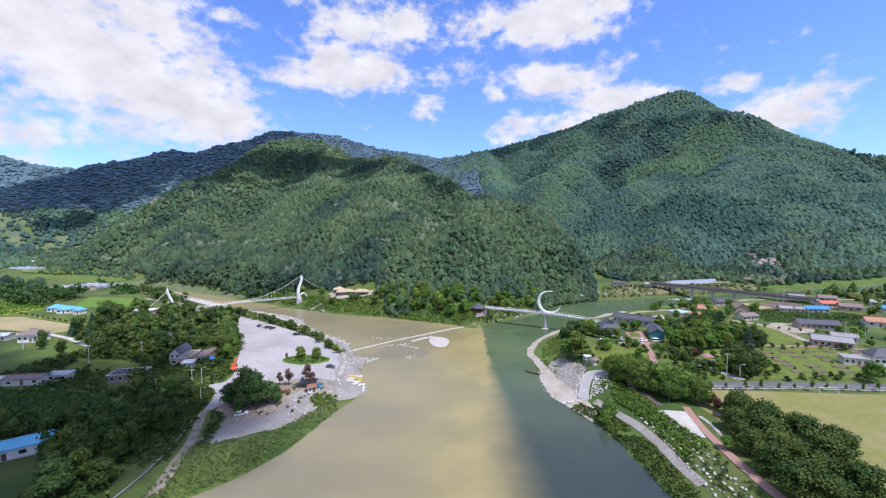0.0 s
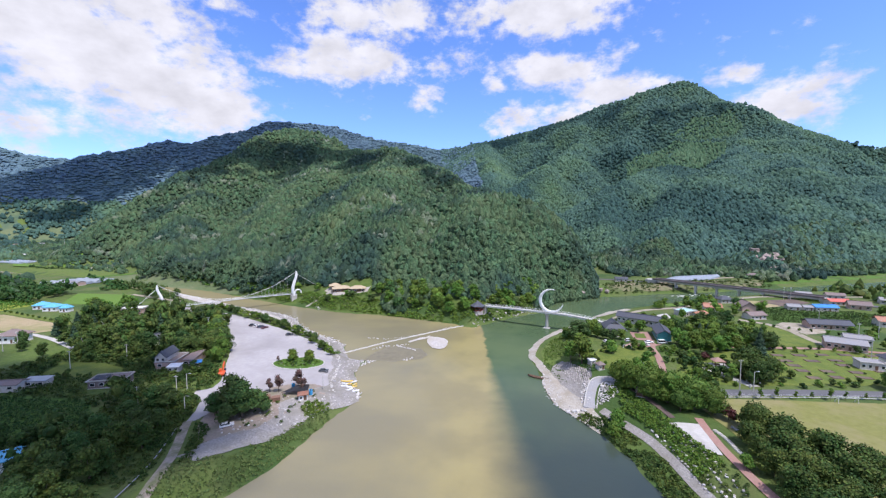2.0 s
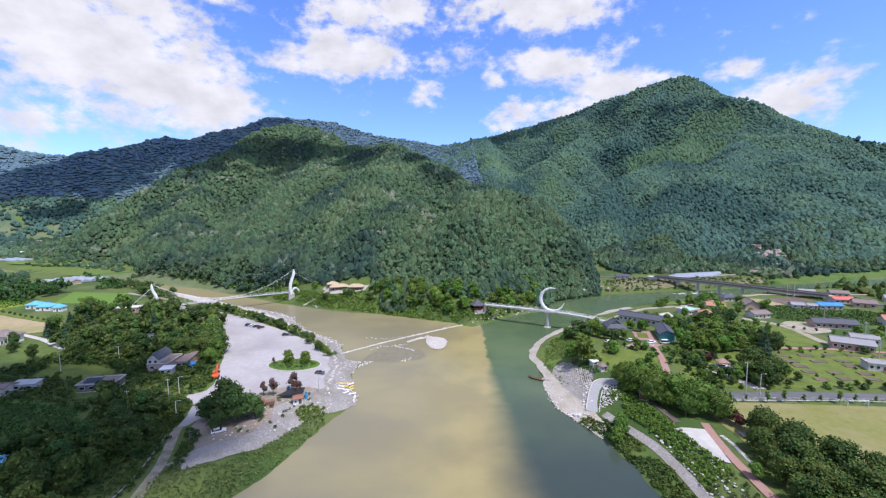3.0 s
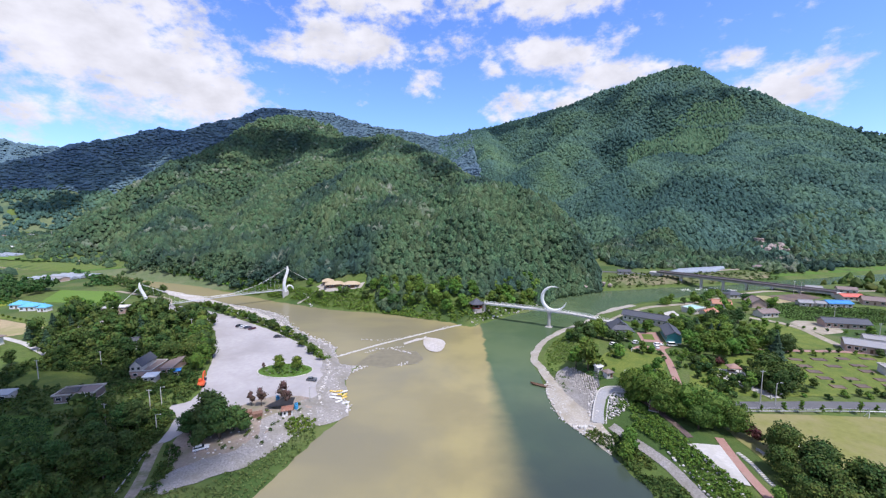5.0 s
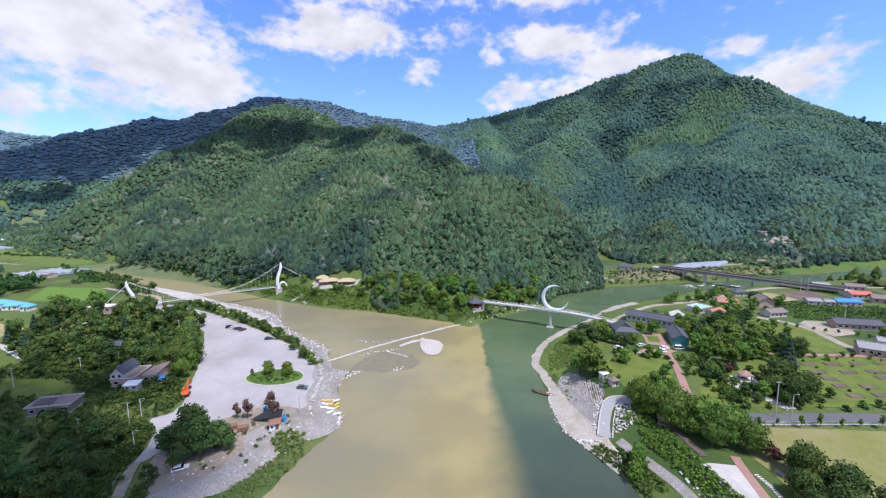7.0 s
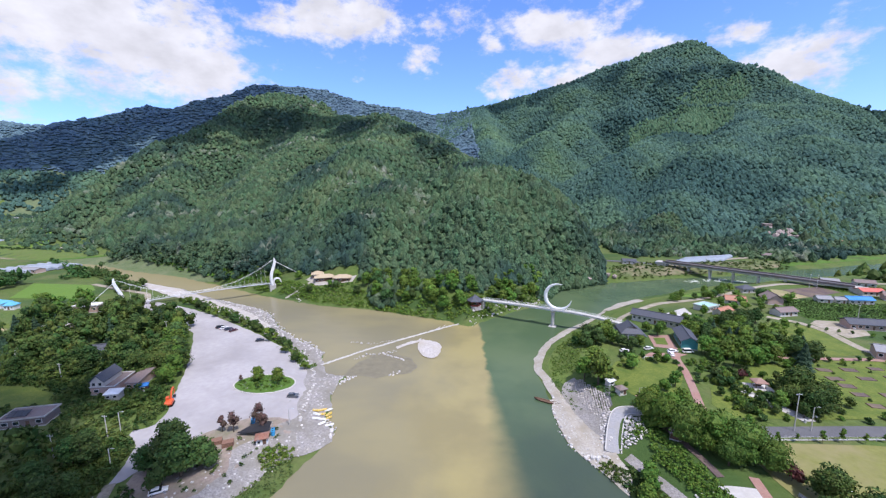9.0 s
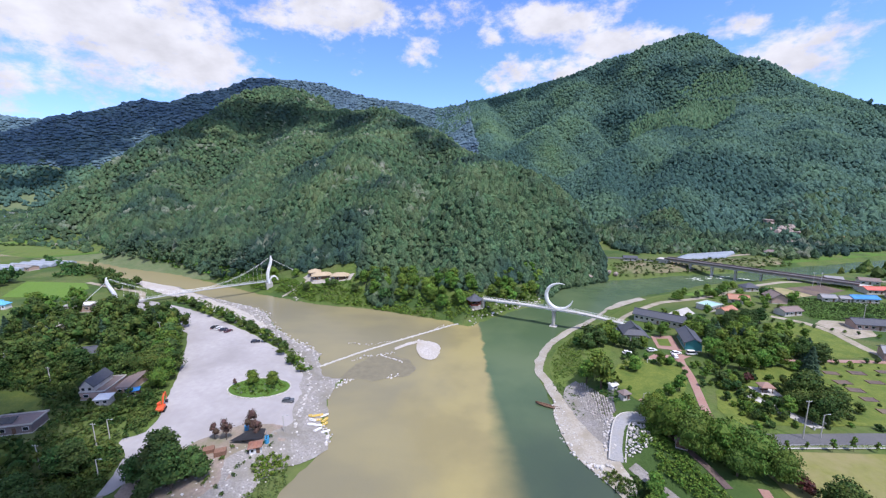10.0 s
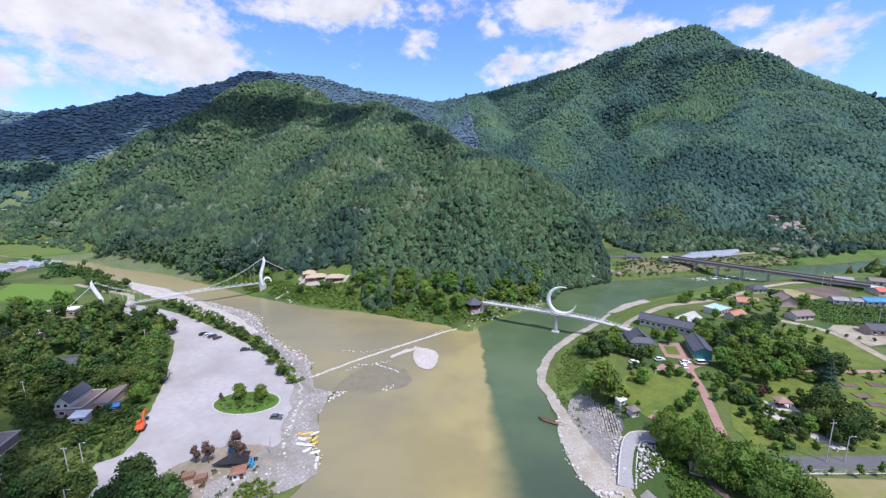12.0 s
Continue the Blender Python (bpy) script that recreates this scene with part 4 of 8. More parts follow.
drape("yard", [(124, 264), (127, 272), (139, 281), (152, 289), (150, 277), (138, 268)], M["concrete"], "pale concrete yard beside the bathing hall", "yard")
drape("yard", [(207, 260), (216, 266), (236, 262), (224, 242), (208, 238)], M["dirt"], "pale sandy farm yard", "yard")
drape("meadow", [(150, 318), (180, 312), (205, 330), (190, 338), (165, 332)], M["paddy"], "yellow-green meadow by the river", "meadow")
drape("riverside_meadow", [(108, 292), (128, 312), (152, 331), (214, 359), (300, 385), (300, 372), (225, 345), (160, 316), (135, 300), (112, 278), (100, 262), (86, 240), (74, 216), (64, 199), (50, 194), (45, 206), (47, 220), (53, 233), (62, 245), (73, 258), (89, 274)],
      M["rank"], "lush rank grass on the river terrace", "grass bank")
drape("field", [(234, 337), (249, 334), (254, 314), (236, 309), (233, 324)], M["straw"], "tan stubble field", "field")
drape("field", [(250, 334), (284, 342), (288, 327), (255, 313)], M["soil"], "dark bare soil field", "field", lift=0.13)
drape("field", [(286, 342), (330, 342), (330, 326), (290, 327)], M["crop"], "green crop field by the river road", "field")
drape("field", [(217, 292), (232, 306), (258, 308), (290, 296), (310, 276), (262, 255), (243, 260), (213, 267)], M["crop"], "green vegetable field in rows", "field")
drape("field", [(-345, 262), (-330, 268), (-259, 246), (-255, 235), (-262, 228), (-345, 238)], M["straw"], "dry straw-coloured field", "field")
drape("field", [(-345, 274), (-330, 276), (-262, 252), (-259, 247), (-330, 269), (-345, 264)], M["lawn"], "strip of short green grass beside the dry field", "field")
drape("field", [(-325, 304), (-277, 306), (-284, 330), (-300, 344), (-352, 346)], M["paddy"], "bright green rice paddy", "rice paddy")
drape("field", [(-400, 268), (-346, 270), (-338, 300), (-400, 330)], material("yellow_green_crop", (0.22, 0.26, 0.03), (0.32, 0.34, 0.05), 1.2, third=(0.12, 0.2, 0.03), big=6, bump=0.8), "yellow-green shrub crop in rows", "field")
drape("field", [(-205, 150), (-147, 146), (-128, 127), (-137, 117), (-158, 111), (-205, 108)], M["crop"], "dark green crop field", "field")
drape("field", [(-193, 169), (-198, 184), (-177, 184), (-162, 179), (-154, 171), (-172, 167)], M["lawn"], "small green vegetable plot", "field")
drape("field", [(-760, 640), (-685, 613), (-652, 622), (-576, 580), (-557, 546), (-604, 546), (-680, 570)], M["paddy"], "bright green paddies across the upper river", "rice paddy", lift=0.45, step=8)
drape("yard", [(-542, 548), (-520, 560), (-501, 545), (-525, 536)], M["sand"], "bare pale earth lot under the wooded hill", "yard", lift=0.5, step=5)
drape("field", [(-1330, 1080), (-1180, 1000), (-1140, 1030), (-1290, 1130)], M["rank"], "yellow-green terraces high in the side valley", "field", lift=0.4, step=12)
drape("field", [(-860, 760), (-700, 680), (-640, 720), (-760, 820)], M["straw"], "pale terraced fields under the wooded hill", "field", step=12)
drape("field", [(-700, 640), (-620, 610), (-600, 625), (-660, 670)], M["paddy"], "light green terrace field", "field", step=12)
drape("field", [(340, 440), (520, 490), (600, 520), (560, 545), (440, 510), (330, 465)], M["crop"], "green river terrace across the water", "field", step=10)

strip("road", [(84, 158), (106, 157), (140, 158), (215, 156)], 5.6, M["asphalt"], "grey asphalt road along the sports field", "road")
strip("kerb", [(92, 152.6), (106, 152.6), (140, 153.4), (190, 152)], 0.5, M["concrete"], "pale concrete kerb beside the road", "kerb", lift=0.3)
strip("path", [(109, 219), (105, 213), (102, 200), (97, 186), (92, 173), (89, 164), (90, 160)], 3.0, M["red_paving"], "winding red-brown brick garden path", "path", lift=0.2)
strip("path", [(72, 180), (76, 174), (76, 166), (70, 170)], 3.0, M["red_paving"], "short red brick path behind the ramp", "path", lift=0.2)
strip("path", [(59, 173), (60, 178), (63, 186), (67, 193)], 2.0, M["asphalt"], "narrow grey path along the top of the revetment", "path", lift=0.2)
strip("path", [(84.5, 136), (83, 130), (80.8, 118), (79.8, 105), (79.8, 88), (84, 70)], 2.6, M["red_paving"], "red paved riverside walk", "path", lift=0.2)
strip("path", [(67, 172), (72, 158), (75, 144), (75.5, 136)], 2.2, M["soil"], "dark earth promenade above the revetment", "path", lift=0.2)
strip("path", [(56, 150), (61, 139), (65, 128), (66.5, 117), (66.8, 106), (68, 98)], 3.0, M["shingle"], "pale gravel maintenance track by the water", "path", lift=0.2)
strip("path", [(148, 214), (170, 213), (195, 212), (222, 206)], 3.0, M["red_paving"], "pinkish earth path across the garden", "path", lift=0.2)
strip("road", [(192, 272), (203, 261), (206, 248), (203, 234), (201, 222), (206, 208)], 4.5, M["dirt"], "pale concrete farm lane", "road")
strip("road", [(97, 262), (104, 272), (122, 286), (139, 298), (170, 307), (205, 324), (233, 340), (262, 351), (290, 351), (360, 352)], 4.0, M["dirt"], "pale river road along the terrace", "road")
strip("road", [(-232, 290), (-222, 305), (-235, 322), (-260, 330), (-300, 346)], 4.0, M["dirt"], "pale dirt road at the top of the lot", "road", lift=0.2)
strip("road", [(-98, 133), (-95.5, 127), (-91, 118), (-88, 111), (-85, 99), (-83.5, 84)], 3.0, M["track"], "rutted dirt track along the bank", "road", lift=0.2)
strip("road", [(-300, 222), (-262, 226), (-240, 218), (-215, 205), (-200, 196)], 3.0, M["concrete"], "narrow concrete lane among the fields", "road", lift=0.2)
strip("low_wall", [(-98.4, 128), (-95, 118), (-92.5, 110), (-91, 103), (-90, 93), (-92, 82)], 0.4, M["roof_grey"], "low grey concrete kerb wall by the track", "wall", lift=0.5)
drape("slab", [(73.5, 133), (82, 131.8), (78.6, 114), (74.5, 116.5)], M["concrete"], "pale concrete terrace slab above the river", "terrace", lift=0.3, wobble=0)
drape("garden_path", [(113, 184), (117, 184), (126, 163), (121, 163)], M["concrete"], "pale stone-paved garden axis", "path", lift=0.2, wobble=0)


# boat ramp of concrete, from the terrace down to the cobbles
def boat_ramp():
    line = [(68.5, 167.5), (64.5, 168.3), (61.5, 168), (59.4, 166.5), (57, 162.5), (54.8, 158), (52.5, 152.5)]
    P = np.array(line, float)
    t = np.linspace(0, len(P) - 1, 40)
    X, Y = np.interp(t, range(len(P)), P[:, 0]), np.interp(t, range(len(P)), P[:, 1])
    for _ in range(6):
        X[1:-1], Y[1:-1] = (X[:-2] + 2 * X[1:-1] + X[2:]) / 4, (Y[:-2] + 2 * Y[1:-1] + Y[2:]) / 4
    Z = np.minimum.accumulate(np.maximum(land(X, Y), 0.4) + 0.15)
    for _ in range(8):
        Z[1:-1] = (Z[:-2] + 2 * Z[1:-1] + Z[2:]) / 4
    ob = thing("boat_ramp", Matrix(), "pale concrete boat ramp curving down to the river", "ramp")
    dX, dY = np.gradient(X), np.gradient(Y)
    L = np.hypot(dX, dY)
    nx, ny = -dY / L, dX / L
    for name, a, b, h in (("slab", -2.2, 2.2, 0.0), ("kerb", -2.6, -2.2, 0.35), ("kerb", 2.2, 2.6, 0.35)):
        bm = bmesh.new()
        rings = []
        for i in range(len(X)):
            q = []
            for off, dz in ((a, -1.5), (b, -1.5), (b, h + 0.25), (a, h + 0.25)):
                q.append(bm.verts.new((X[i] + nx[i] * off, Y[i] + ny[i] * off, Z[i] + dz)))
            rings.append(q)
        for r0, r1 in zip(rings, rings[1:]):
            for k in range(4):
                bm.faces.new((r0[k], r0[(k + 1) % 4], r1[(k + 1) % 4], r1[k]))
        bm.faces.new(rings[0]), bm.faces.new(rings[-1])
        bmesh.ops.recalc_face_normals(bm, faces=bm.faces)
        part(name, bm, M["concrete" if name == "kerb" else "ramp"], ob)


M["ramp"] = material("ramp_paving", (0.25, 0.25, 0.26), (0.36, 0.36, 0.36), 0.5, third=(0.30, 0.29, 0.27), big=4, bump=0.4)
boat_ramp()

# ---- trees and shrubs ----
def cards(centres, radii, count, size, rs, droop=0.0):
    """Leaf sprays: small bent quads spread over several leafy masses. Returns verts, triangles."""
    vs, fs = [], []
    w = np.array([r[0] * r[1] + r[1] * r[2] + r[0] * r[2] for r in radii])
    pick = rs.choice(len(centres), count, p=w / w.sum())
    for k in range(count):
        c, r = np.array(centres[pick[k]]), np.array(radii[pick[k]])
        d = rs.normal(size=3)
        d /= np.linalg.norm(d)
        if d[2] < -0.3:
            d[2] *= -0.5
        p = c + d * r * rs.uniform(0.72, 1.08)
        n = d * 0.6 + rs.normal(size=3) * 0.5 + np.array((0, 0, 0.35))
        n /= np.linalg.norm(n)
        u = np.cross(n, rs.normal(size=3))
        u /= np.linalg.norm(u)
        v = np.cross(n, u)
        if droop:
            v = v * (1 - droop) + np.array((0, 0, -1.0)) * droop
        s = size * rs.uniform(0.6, 1.25)
        b = len(vs)
        vs += [p - u * s, p - v * s * 0.7 + n * s * 0.15, p + u * s, p + v * s * (0.8 + droop)]
        fs += [(b, b + 1, b + 2), (b, b + 2, b + 3)]
    return np.array(vs), np.array(fs)


def crown_mesh(name, seed, height, width, base, masses, count, size, droop=0.0, taper=0.3):
    rs = np.random.RandomState(seed)
    cs, rr = [], []
    for i in range(masses):
        t = (i + 0.5) / masses
        a = rs.uniform(0, 6.283)
        spread = width * 0.5 * (1 - taper * t) * rs.uniform(0.25, 0.62) * (0.25 if i == masses - 1 else 1)
        z = base + (height - base) * (0.22 + 0.62 * t)
        r = width * rs.uniform(0.22, 0.34) * (1 - 0.35 * taper * t)
        cs.append((math.cos(a) * spread, math.sin(a) * spread, z))
        rr.append((r, r, r * rs.uniform(0.7, 0.95)))
    v, f = cards(cs, rr, count, size, rs, droop)
    vs, fs, b = [v], [f], len(v)
    for c, r in zip(cs, rr):
        pv, pf = lump(seed + 3, 1, 1.0, 0.5)
        q = (pv - (0, 0, 0.42)) * np.array(r) * 1.4 + np.array(c)
        vs.append(q), fs.append(pf + b)
        b += len(q)
    return mesh_np(name, np.concatenate(vs), np.concatenate(fs))


def conifer_mesh(name, seed, height, width, count, size):
    rs = np.random.RandomState(seed)
    vs, fs = [], []
    for k in range(count):
        t = rs.uniform(0, 1) ** 0.75
        a = rs.uniform(0, 6.283)
        tier = 0.8 + 0.2 * math.sin(t * 40)
        r = width * 0.5 * (1 - t) * rs.uniform(0.55, 1.05) * tier + 0.1
        p = np.array((math.cos(a) * r, math.sin(a) * r, height * (0.1 + 0.9 * t) - r * 0.18))
        o = np.array((math.cos(a), math.sin(a), -0.35))
        s = np.array((-math.sin(a), math.cos(a), rs.uniform(-.2, .2)))
        z = size * rs.uniform(0.7, 1.3) * (1 - 0.5 * t)
        b = len(vs)
        vs += [p - o * z, p - s * z * 0.6, p + o * z, p + s * z * 0.6]
        fs += [(b, b + 1, b + 2), (b, b + 2, b + 3)]
    core = bmesh.new()
    bmesh.ops.create_cone(core, cap_ends=True, segments=9, radius1=width * 0.36, radius2=0.05, depth=height * 0.86, matrix=Matrix.Translation((0, 0, height * 0.53)))
    bmesh.ops.triangulate(core, faces=core.faces)
    cv = np.array([v.co[:] for v in core.verts])
    cf = np.array([[v.index for v in f.verts] for f in core.faces]) + len(vs)
    core.free()
    return mesh_np(name, np.concatenate([np.array(vs), cv]), np.concatenate([np.array(fs), cf]))


def trunk_mesh(name, seed, height, r):
    rnd = random.Random(seed)
    bm = bmesh.new()
    tube(bm, [(0, 0, -0.6), (0.1 * r, 0, height * 0.3), (rnd.uniform(-.3, .3), rnd.uniform(-.3, .3), height * 0.62)], [r * 1.25, r, r * 0.6], 7)
    for k in range(4):
        a = rnd.uniform(0, 6.28)
        z = height * rnd.uniform(0.3, 0.5)
        tube(bm, [(0, 0, z), (math.cos(a) * height * .12, math.sin(a) * height * .12, z + height * .14), (math.cos(a) * height * .2, math.sin(a) * height * .2, z + height * .27)], [r * .5, r * .35, r * .15], 5)
    me = bpy.data.meshes.new(name)
    bm.to_mesh(me)
    bm.free()
    me.materials.append(M["bark"])
    return me


def tree_kind(name, label, trunk, crown, mat, group):
    """A tree to be copied; the first stands out of the way until it is placed."""
    ob = thing(name, Matrix(), label, "tree", group)
    link("trunk", trunk, M["bark"], ob)
    link("crown", crown, mat, ob)
    return ob


ROUND = [tree_kind("broadleaf_tree", "leafy green broadleaf tree in summer", trunk_mesh("trunk", s, 8, 0.22), crown_mesh("crown", s, h, w, 0.4, m, 600, 0.38), M[mt], "valley trees")
         for s, h, w, m, mt in ((41, 7.4, 7.0, 10, "leaf"), (42, 8.4, 6.6, 11, "leaf"), (43, 7.0, 7.6, 11, "leaf_dark"), (44, 8.0, 7.0, 10, "leaf"), (45, 7.4, 7.4, 12, "leaf"))]
GREAT = [tree_kind("broadleaf_tree", "tall spreading broadleaf tree with a dense green crown", trunk_mesh("trunk", s, 12, 0.4), crown_mesh("crown", s, 11.5, 12.0, 0.5, 22, 3300, 0.38, taper=0.25), M["leaf_wood"], "great trees") for s in (46, 47)]
WILLOW = [tree_kind("willow_tree", "broad drooping willow tree with fine green leaves", trunk_mesh("trunk", s, 9, 0.3), crown_mesh("crown", s, 9.5, 10.5, 0.3, 18, 2600, 0.32, droop=0.5, taper=0.15), M[mt], "river willows")
          for s, mt in ((51, "leaf_willow"), (52, "leaf_willow"), (53, "leaf"))]
PINE = [tree_kind("conifer_tree", "dark green cone-shaped conifer", trunk_mesh("trunk", s, 9, 0.2), conifer_mesh("crown", s, 10, 7.2, 1500, 0.62), M["needle"], "conifers") for s in (61, 62)]
WOOD = [tree_kind("broadleaf_tree", "tall dark broadleaf tree of the riverside wood", trunk_mesh("trunk", s, 11, 0.3), crown_mesh("crown", s, 11.0, 8.6, 0.6, 15, 1700, 0.36, taper=0.4), M[mt], "wood trees")
        for s, mt in ((141, "leaf_wood"), (142, "leaf_dark"), (143, "leaf_wood"))]
SAPLING = [tree_kind("small_tree", "small clipped roadside tree", trunk_mesh("trunk", s, 4.6, 0.08), crown_mesh("crown", s, 4.6, 1.8, 0.7, 6, 220, 0.22), M["leaf"], "roadside trees") for s in (71, 72)]
YOUNG = [tree_kind("small_tree", "young leafy tree with a rounded crown", trunk_mesh("trunk", s, 4.5, 0.12), crown_mesh("crown", s, 4.6, 4.4, 0.3, 7, 420, 0.27), M[mt], "young trees") for s, mt in ((77, "leaf"), (78, "leaf_dark"), (79, "leaf_wood"))]
SHRUB = [tree_kind("shrub", "low rounded leafy shrub", trunk_mesh("trunk", s, 1.2, 0.06), crown_mesh("crown", s, 1.7, 2.3, 0.0, 5, 150, 0.3), M[mt], "shrubs") for s, mt in ((73, "leaf"), (74, "leaf_dark"))]
BARE = [tree_kind("small_tree", "thin half-bare tree with reddish-brown leaves", trunk_mesh("trunk", 75, 5.5, 0.12), crown_mesh("crown", 75, 5.5, 4.2, 1.2, 7, 330, 0.19), material("rust_leaves", (0.055, 0.035, 0.03), (0.12, 0.075, 0.055), 0.4, bump=0, island=0.3), "dry trees")]
MAPLE = [tree_kind("maple_tree", "low maroon-leaved maple in the garden", trunk_mesh("trunk", 76, 3.5, 0.12), crown_mesh("crown", 76, 3.6, 4.6, 0.6, 6, 350, 0.35), M["leaf_red"], "maples")]
FIRST = {}
TREES_AT = []


def plant(kinds, x, y, scale, rnd, tall=1.0, z=None):
    ob = kinds[rnd.randrange(len(kinds))]
    zz = land1(x, y) if z is None else z
    m = Matrix.LocRotScale((x, y, zz), Euler((0, 0, rnd.uniform(0, 6.283))), (scale, scale, scale * tall))
    TREES_AT.append((x, y))
    if ob.name not in FIRST:
        FIRST[ob.name] = True
        ob.matrix_basis = m
        return ob
    made = copy_thing(ob, m)
    made.scale = (scale, scale, scale * tall)
    made.location = (x, y, zz)
    return made


def coppice(outline, step, size, seed, keep=None, drop=0.0, mat="leaf", label="belt of leafy trees too dense to count", fine=False):
    """Distant or dense trees joined into one object."""
    rs = np.random.RandomState(seed)
    xs, ys = [p[0] for p in outline], [p[1] for p in outline]
    x, y = jittered(min(xs), max(xs), min(ys), max(ys), step, rs)
    ok = inside(x, y, outline) & ~inside(x, y, WATERLINE) & (rs.uniform(0, 1, x.shape) >= drop)
    if keep:
        ok &= np.array([keep(a, b) for a, b in zip(x, y)])
    x, y = x[ok], y[ok]
    v, f = scatter_mesh(BIG_FINE if fine else BIG, np.stack([x, y, land(x, y) - .2], 1), size * rs.uniform(0.55, 1.4, len(x)), rs)
    return tagged(link("woodland", mesh_np("woodland", v, f), M[mat]), label, "trees", kind="stuff")


def big_proto(seed, n, leaf):
    rs = np.random.RandomState(seed)
    cs = [(rs.uniform(-.28, .28), rs.uniform(-.28, .28), rs.uniform(.3, .95)) for _ in range(6)]
    v, f = cards(cs, [(0.27, 0.27, 0.24)] * 6, n, leaf, rs)
    vs, fs, b = [v], [f], len(v)
    for c in cs:
        pv, pf = lump(seed + 3, 1, 1.0, 0.5)
        vs.append((pv - (0, 0, 0.42)) * 0.35 + np.array(c)), fs.append(pf + b)
        b += len(pv)
    return np.concatenate(vs), np.concatenate(fs)


BIG = [big_proto(s, 90, 0.085) for s in (121, 122, 123, 124)]
BIG_FINE = [big_proto(s, 230, 0.055) for s in (125, 126, 127, 128)]


def grove(outline, step, kinds, lo, hi, seed, keep=None, drop=0.0):
    """Trees spread over an outline, none within a clearing."""
    rs = np.random.RandomState(seed)
    rnd = random.Random(seed)
    xs, ys = [p[0] for p in outline], [p[1] for p in outline]
    x, y = jittered(min(xs), max(xs), min(ys), max(ys), step, rs)
    ok = inside(x, y, outline) & ~inside(x, y, WATERLINE)
    for a, b in zip(x[ok], y[ok]):
        if rnd.random() < drop or (keep and not keep(a, b)):
            continue
        plant(kinds, float(a), float(b), rnd.uniform(lo, hi), rnd, rnd.uniform(0.85, 1.15))


CLEAR = [(-128, 93, 9), (-119, 86, 8), (135, 274, 12), (-151, 160, 12), (-143, 186, 9), (-136, 178, 5), (-134, 190, 6), (-178, 215, 8), (-241, 280, 10), (-228, 246, 9), (-138, 101, 11), (-192, 152, 9), (-257, 211, 10), (96, 242, 12), (119, 261, 9), (110, 267, 8), (127, 254, 8), (119, 231, 9), (109, 233, 9),
         (165, 287, 10), (168, 277, 8), (191, 299, 8), (219, 328, 7), (217, 302, 7), (205, 276, 8), (233, 253, 14), (208, 212, 13), (192, 187, 10), (215, 190, 12), (275, 258, 8), (273, 300, 10), (302, 321, 10), (304, 306, 9),
         (122, 187, 6), (145, 290, 9)]


PLOT = [(-193, 169), (-198, 184), (-177, 184), (-162, 179), (-154, 171), (-172, 167)]


MEADOW = [(-196, 146), (-147, 145), (-129, 127), (-137, 118), (-158, 112), (-205, 112)]


def free(a, b):
    if inside(np.array([a]), np.array([b]), PLOT)[0] or inside(np.array([a]), np.array([b]), MEADOW)[0]:
        return False
    return all(math.hypot(a - cx, b - cy) > r for cx, cy, r in CLEAR)


rnd = random.Random(5)
# riverside willows and park trees
for x, y, s in ((68, 164, 1.0), (75, 151, 1.2), (71, 158, 1.1), (80, 148, 1.2), (87, 143, 1.2), (80, 157, 1.05), (85, 151, 1.1), (92, 139, 1.0), (91, 147, 0.95), (76, 164, 0.95), (72, 170, 0.85), (81, 141, 0.85)):
    plant(WILLOW, x, y, s, rnd)
for x, y, s in ((97, 127, 0.85), (91, 119, 0.7), (99, 118, 0.9), (94, 110, 0.9), (104, 109, 0.95), (110, 104, 0.8), (91, 100, 0.9), (100, 97, 0.95), (92, 91, 0.85), (99, 85, 0.9), (88, 82, 0.8), (86.5, 105, 0.72), (85, 96, 0.75), (84, 87, 0.8), (89, 113, 0.6), (128, 168, 0.9), (134, 171, 0.9), (131, 178, 1.0), (137, 184, 0.85), (125, 173, 0.75),
                (-139, 197, 0.95), (-130, 198, 0.95), (-135, 207, 1.0), (-127, 205, 0.85)):
    plant(GREAT, x, y, s, rnd)
for x, y, s in ((57, 138, 0.85), (59, 142, 0.7), (54, 133, 0.75), (60.5, 189.5, 1.75), (62, 198, 1.5), (57, 196, 1.3), (81, 108, 0.6),
                (73, 228, 1.4), (67, 226, 1.15), (78, 234, 1.3), (71, 236, 1.2), (82, 230, 1.1), (65, 233, 0.9), (80, 203, 0.95), (94, 209, 0.8), (98, 208, 0.6), (89, 223, 0.95), (94, 226, 0.85), (85, 226, 0.9), (110, 240, 0.95), (115, 245, 0.9), (107, 247, 0.8), (84, 240, 0.9), (87, 250, 0.8), (123, 240, 0.9), (122, 212, 0.9), (128, 212, 1.0), (118, 206, 0.8),
                (90, 186, 0.85), (84, 183, 0.7), (85, 172, 0.9), (78, 178, 0.7), (128, 247, 0.9), (137, 248, 1.0), (123, 218, 0.8), (128, 222, 0.9), (176, 161, 1.2), (181, 166, 0.9), (64, 232, 0.7), (119, 170, 0.9)):
    plant(ROUND, x, y, s, rnd)
for x, y, s in ((153, 201, 1.25), (163, 214, 1.1), (139, 240, 0.9), (142, 232, 0.85), (133, 238, 0.8), (289, 262, 1.2), (296, 268, 1.0), (147, 233, 0.8), (-244, 225, 1.15), (-205, 225, 1.1)):
    plant(PINE, x, y, s, rnd)
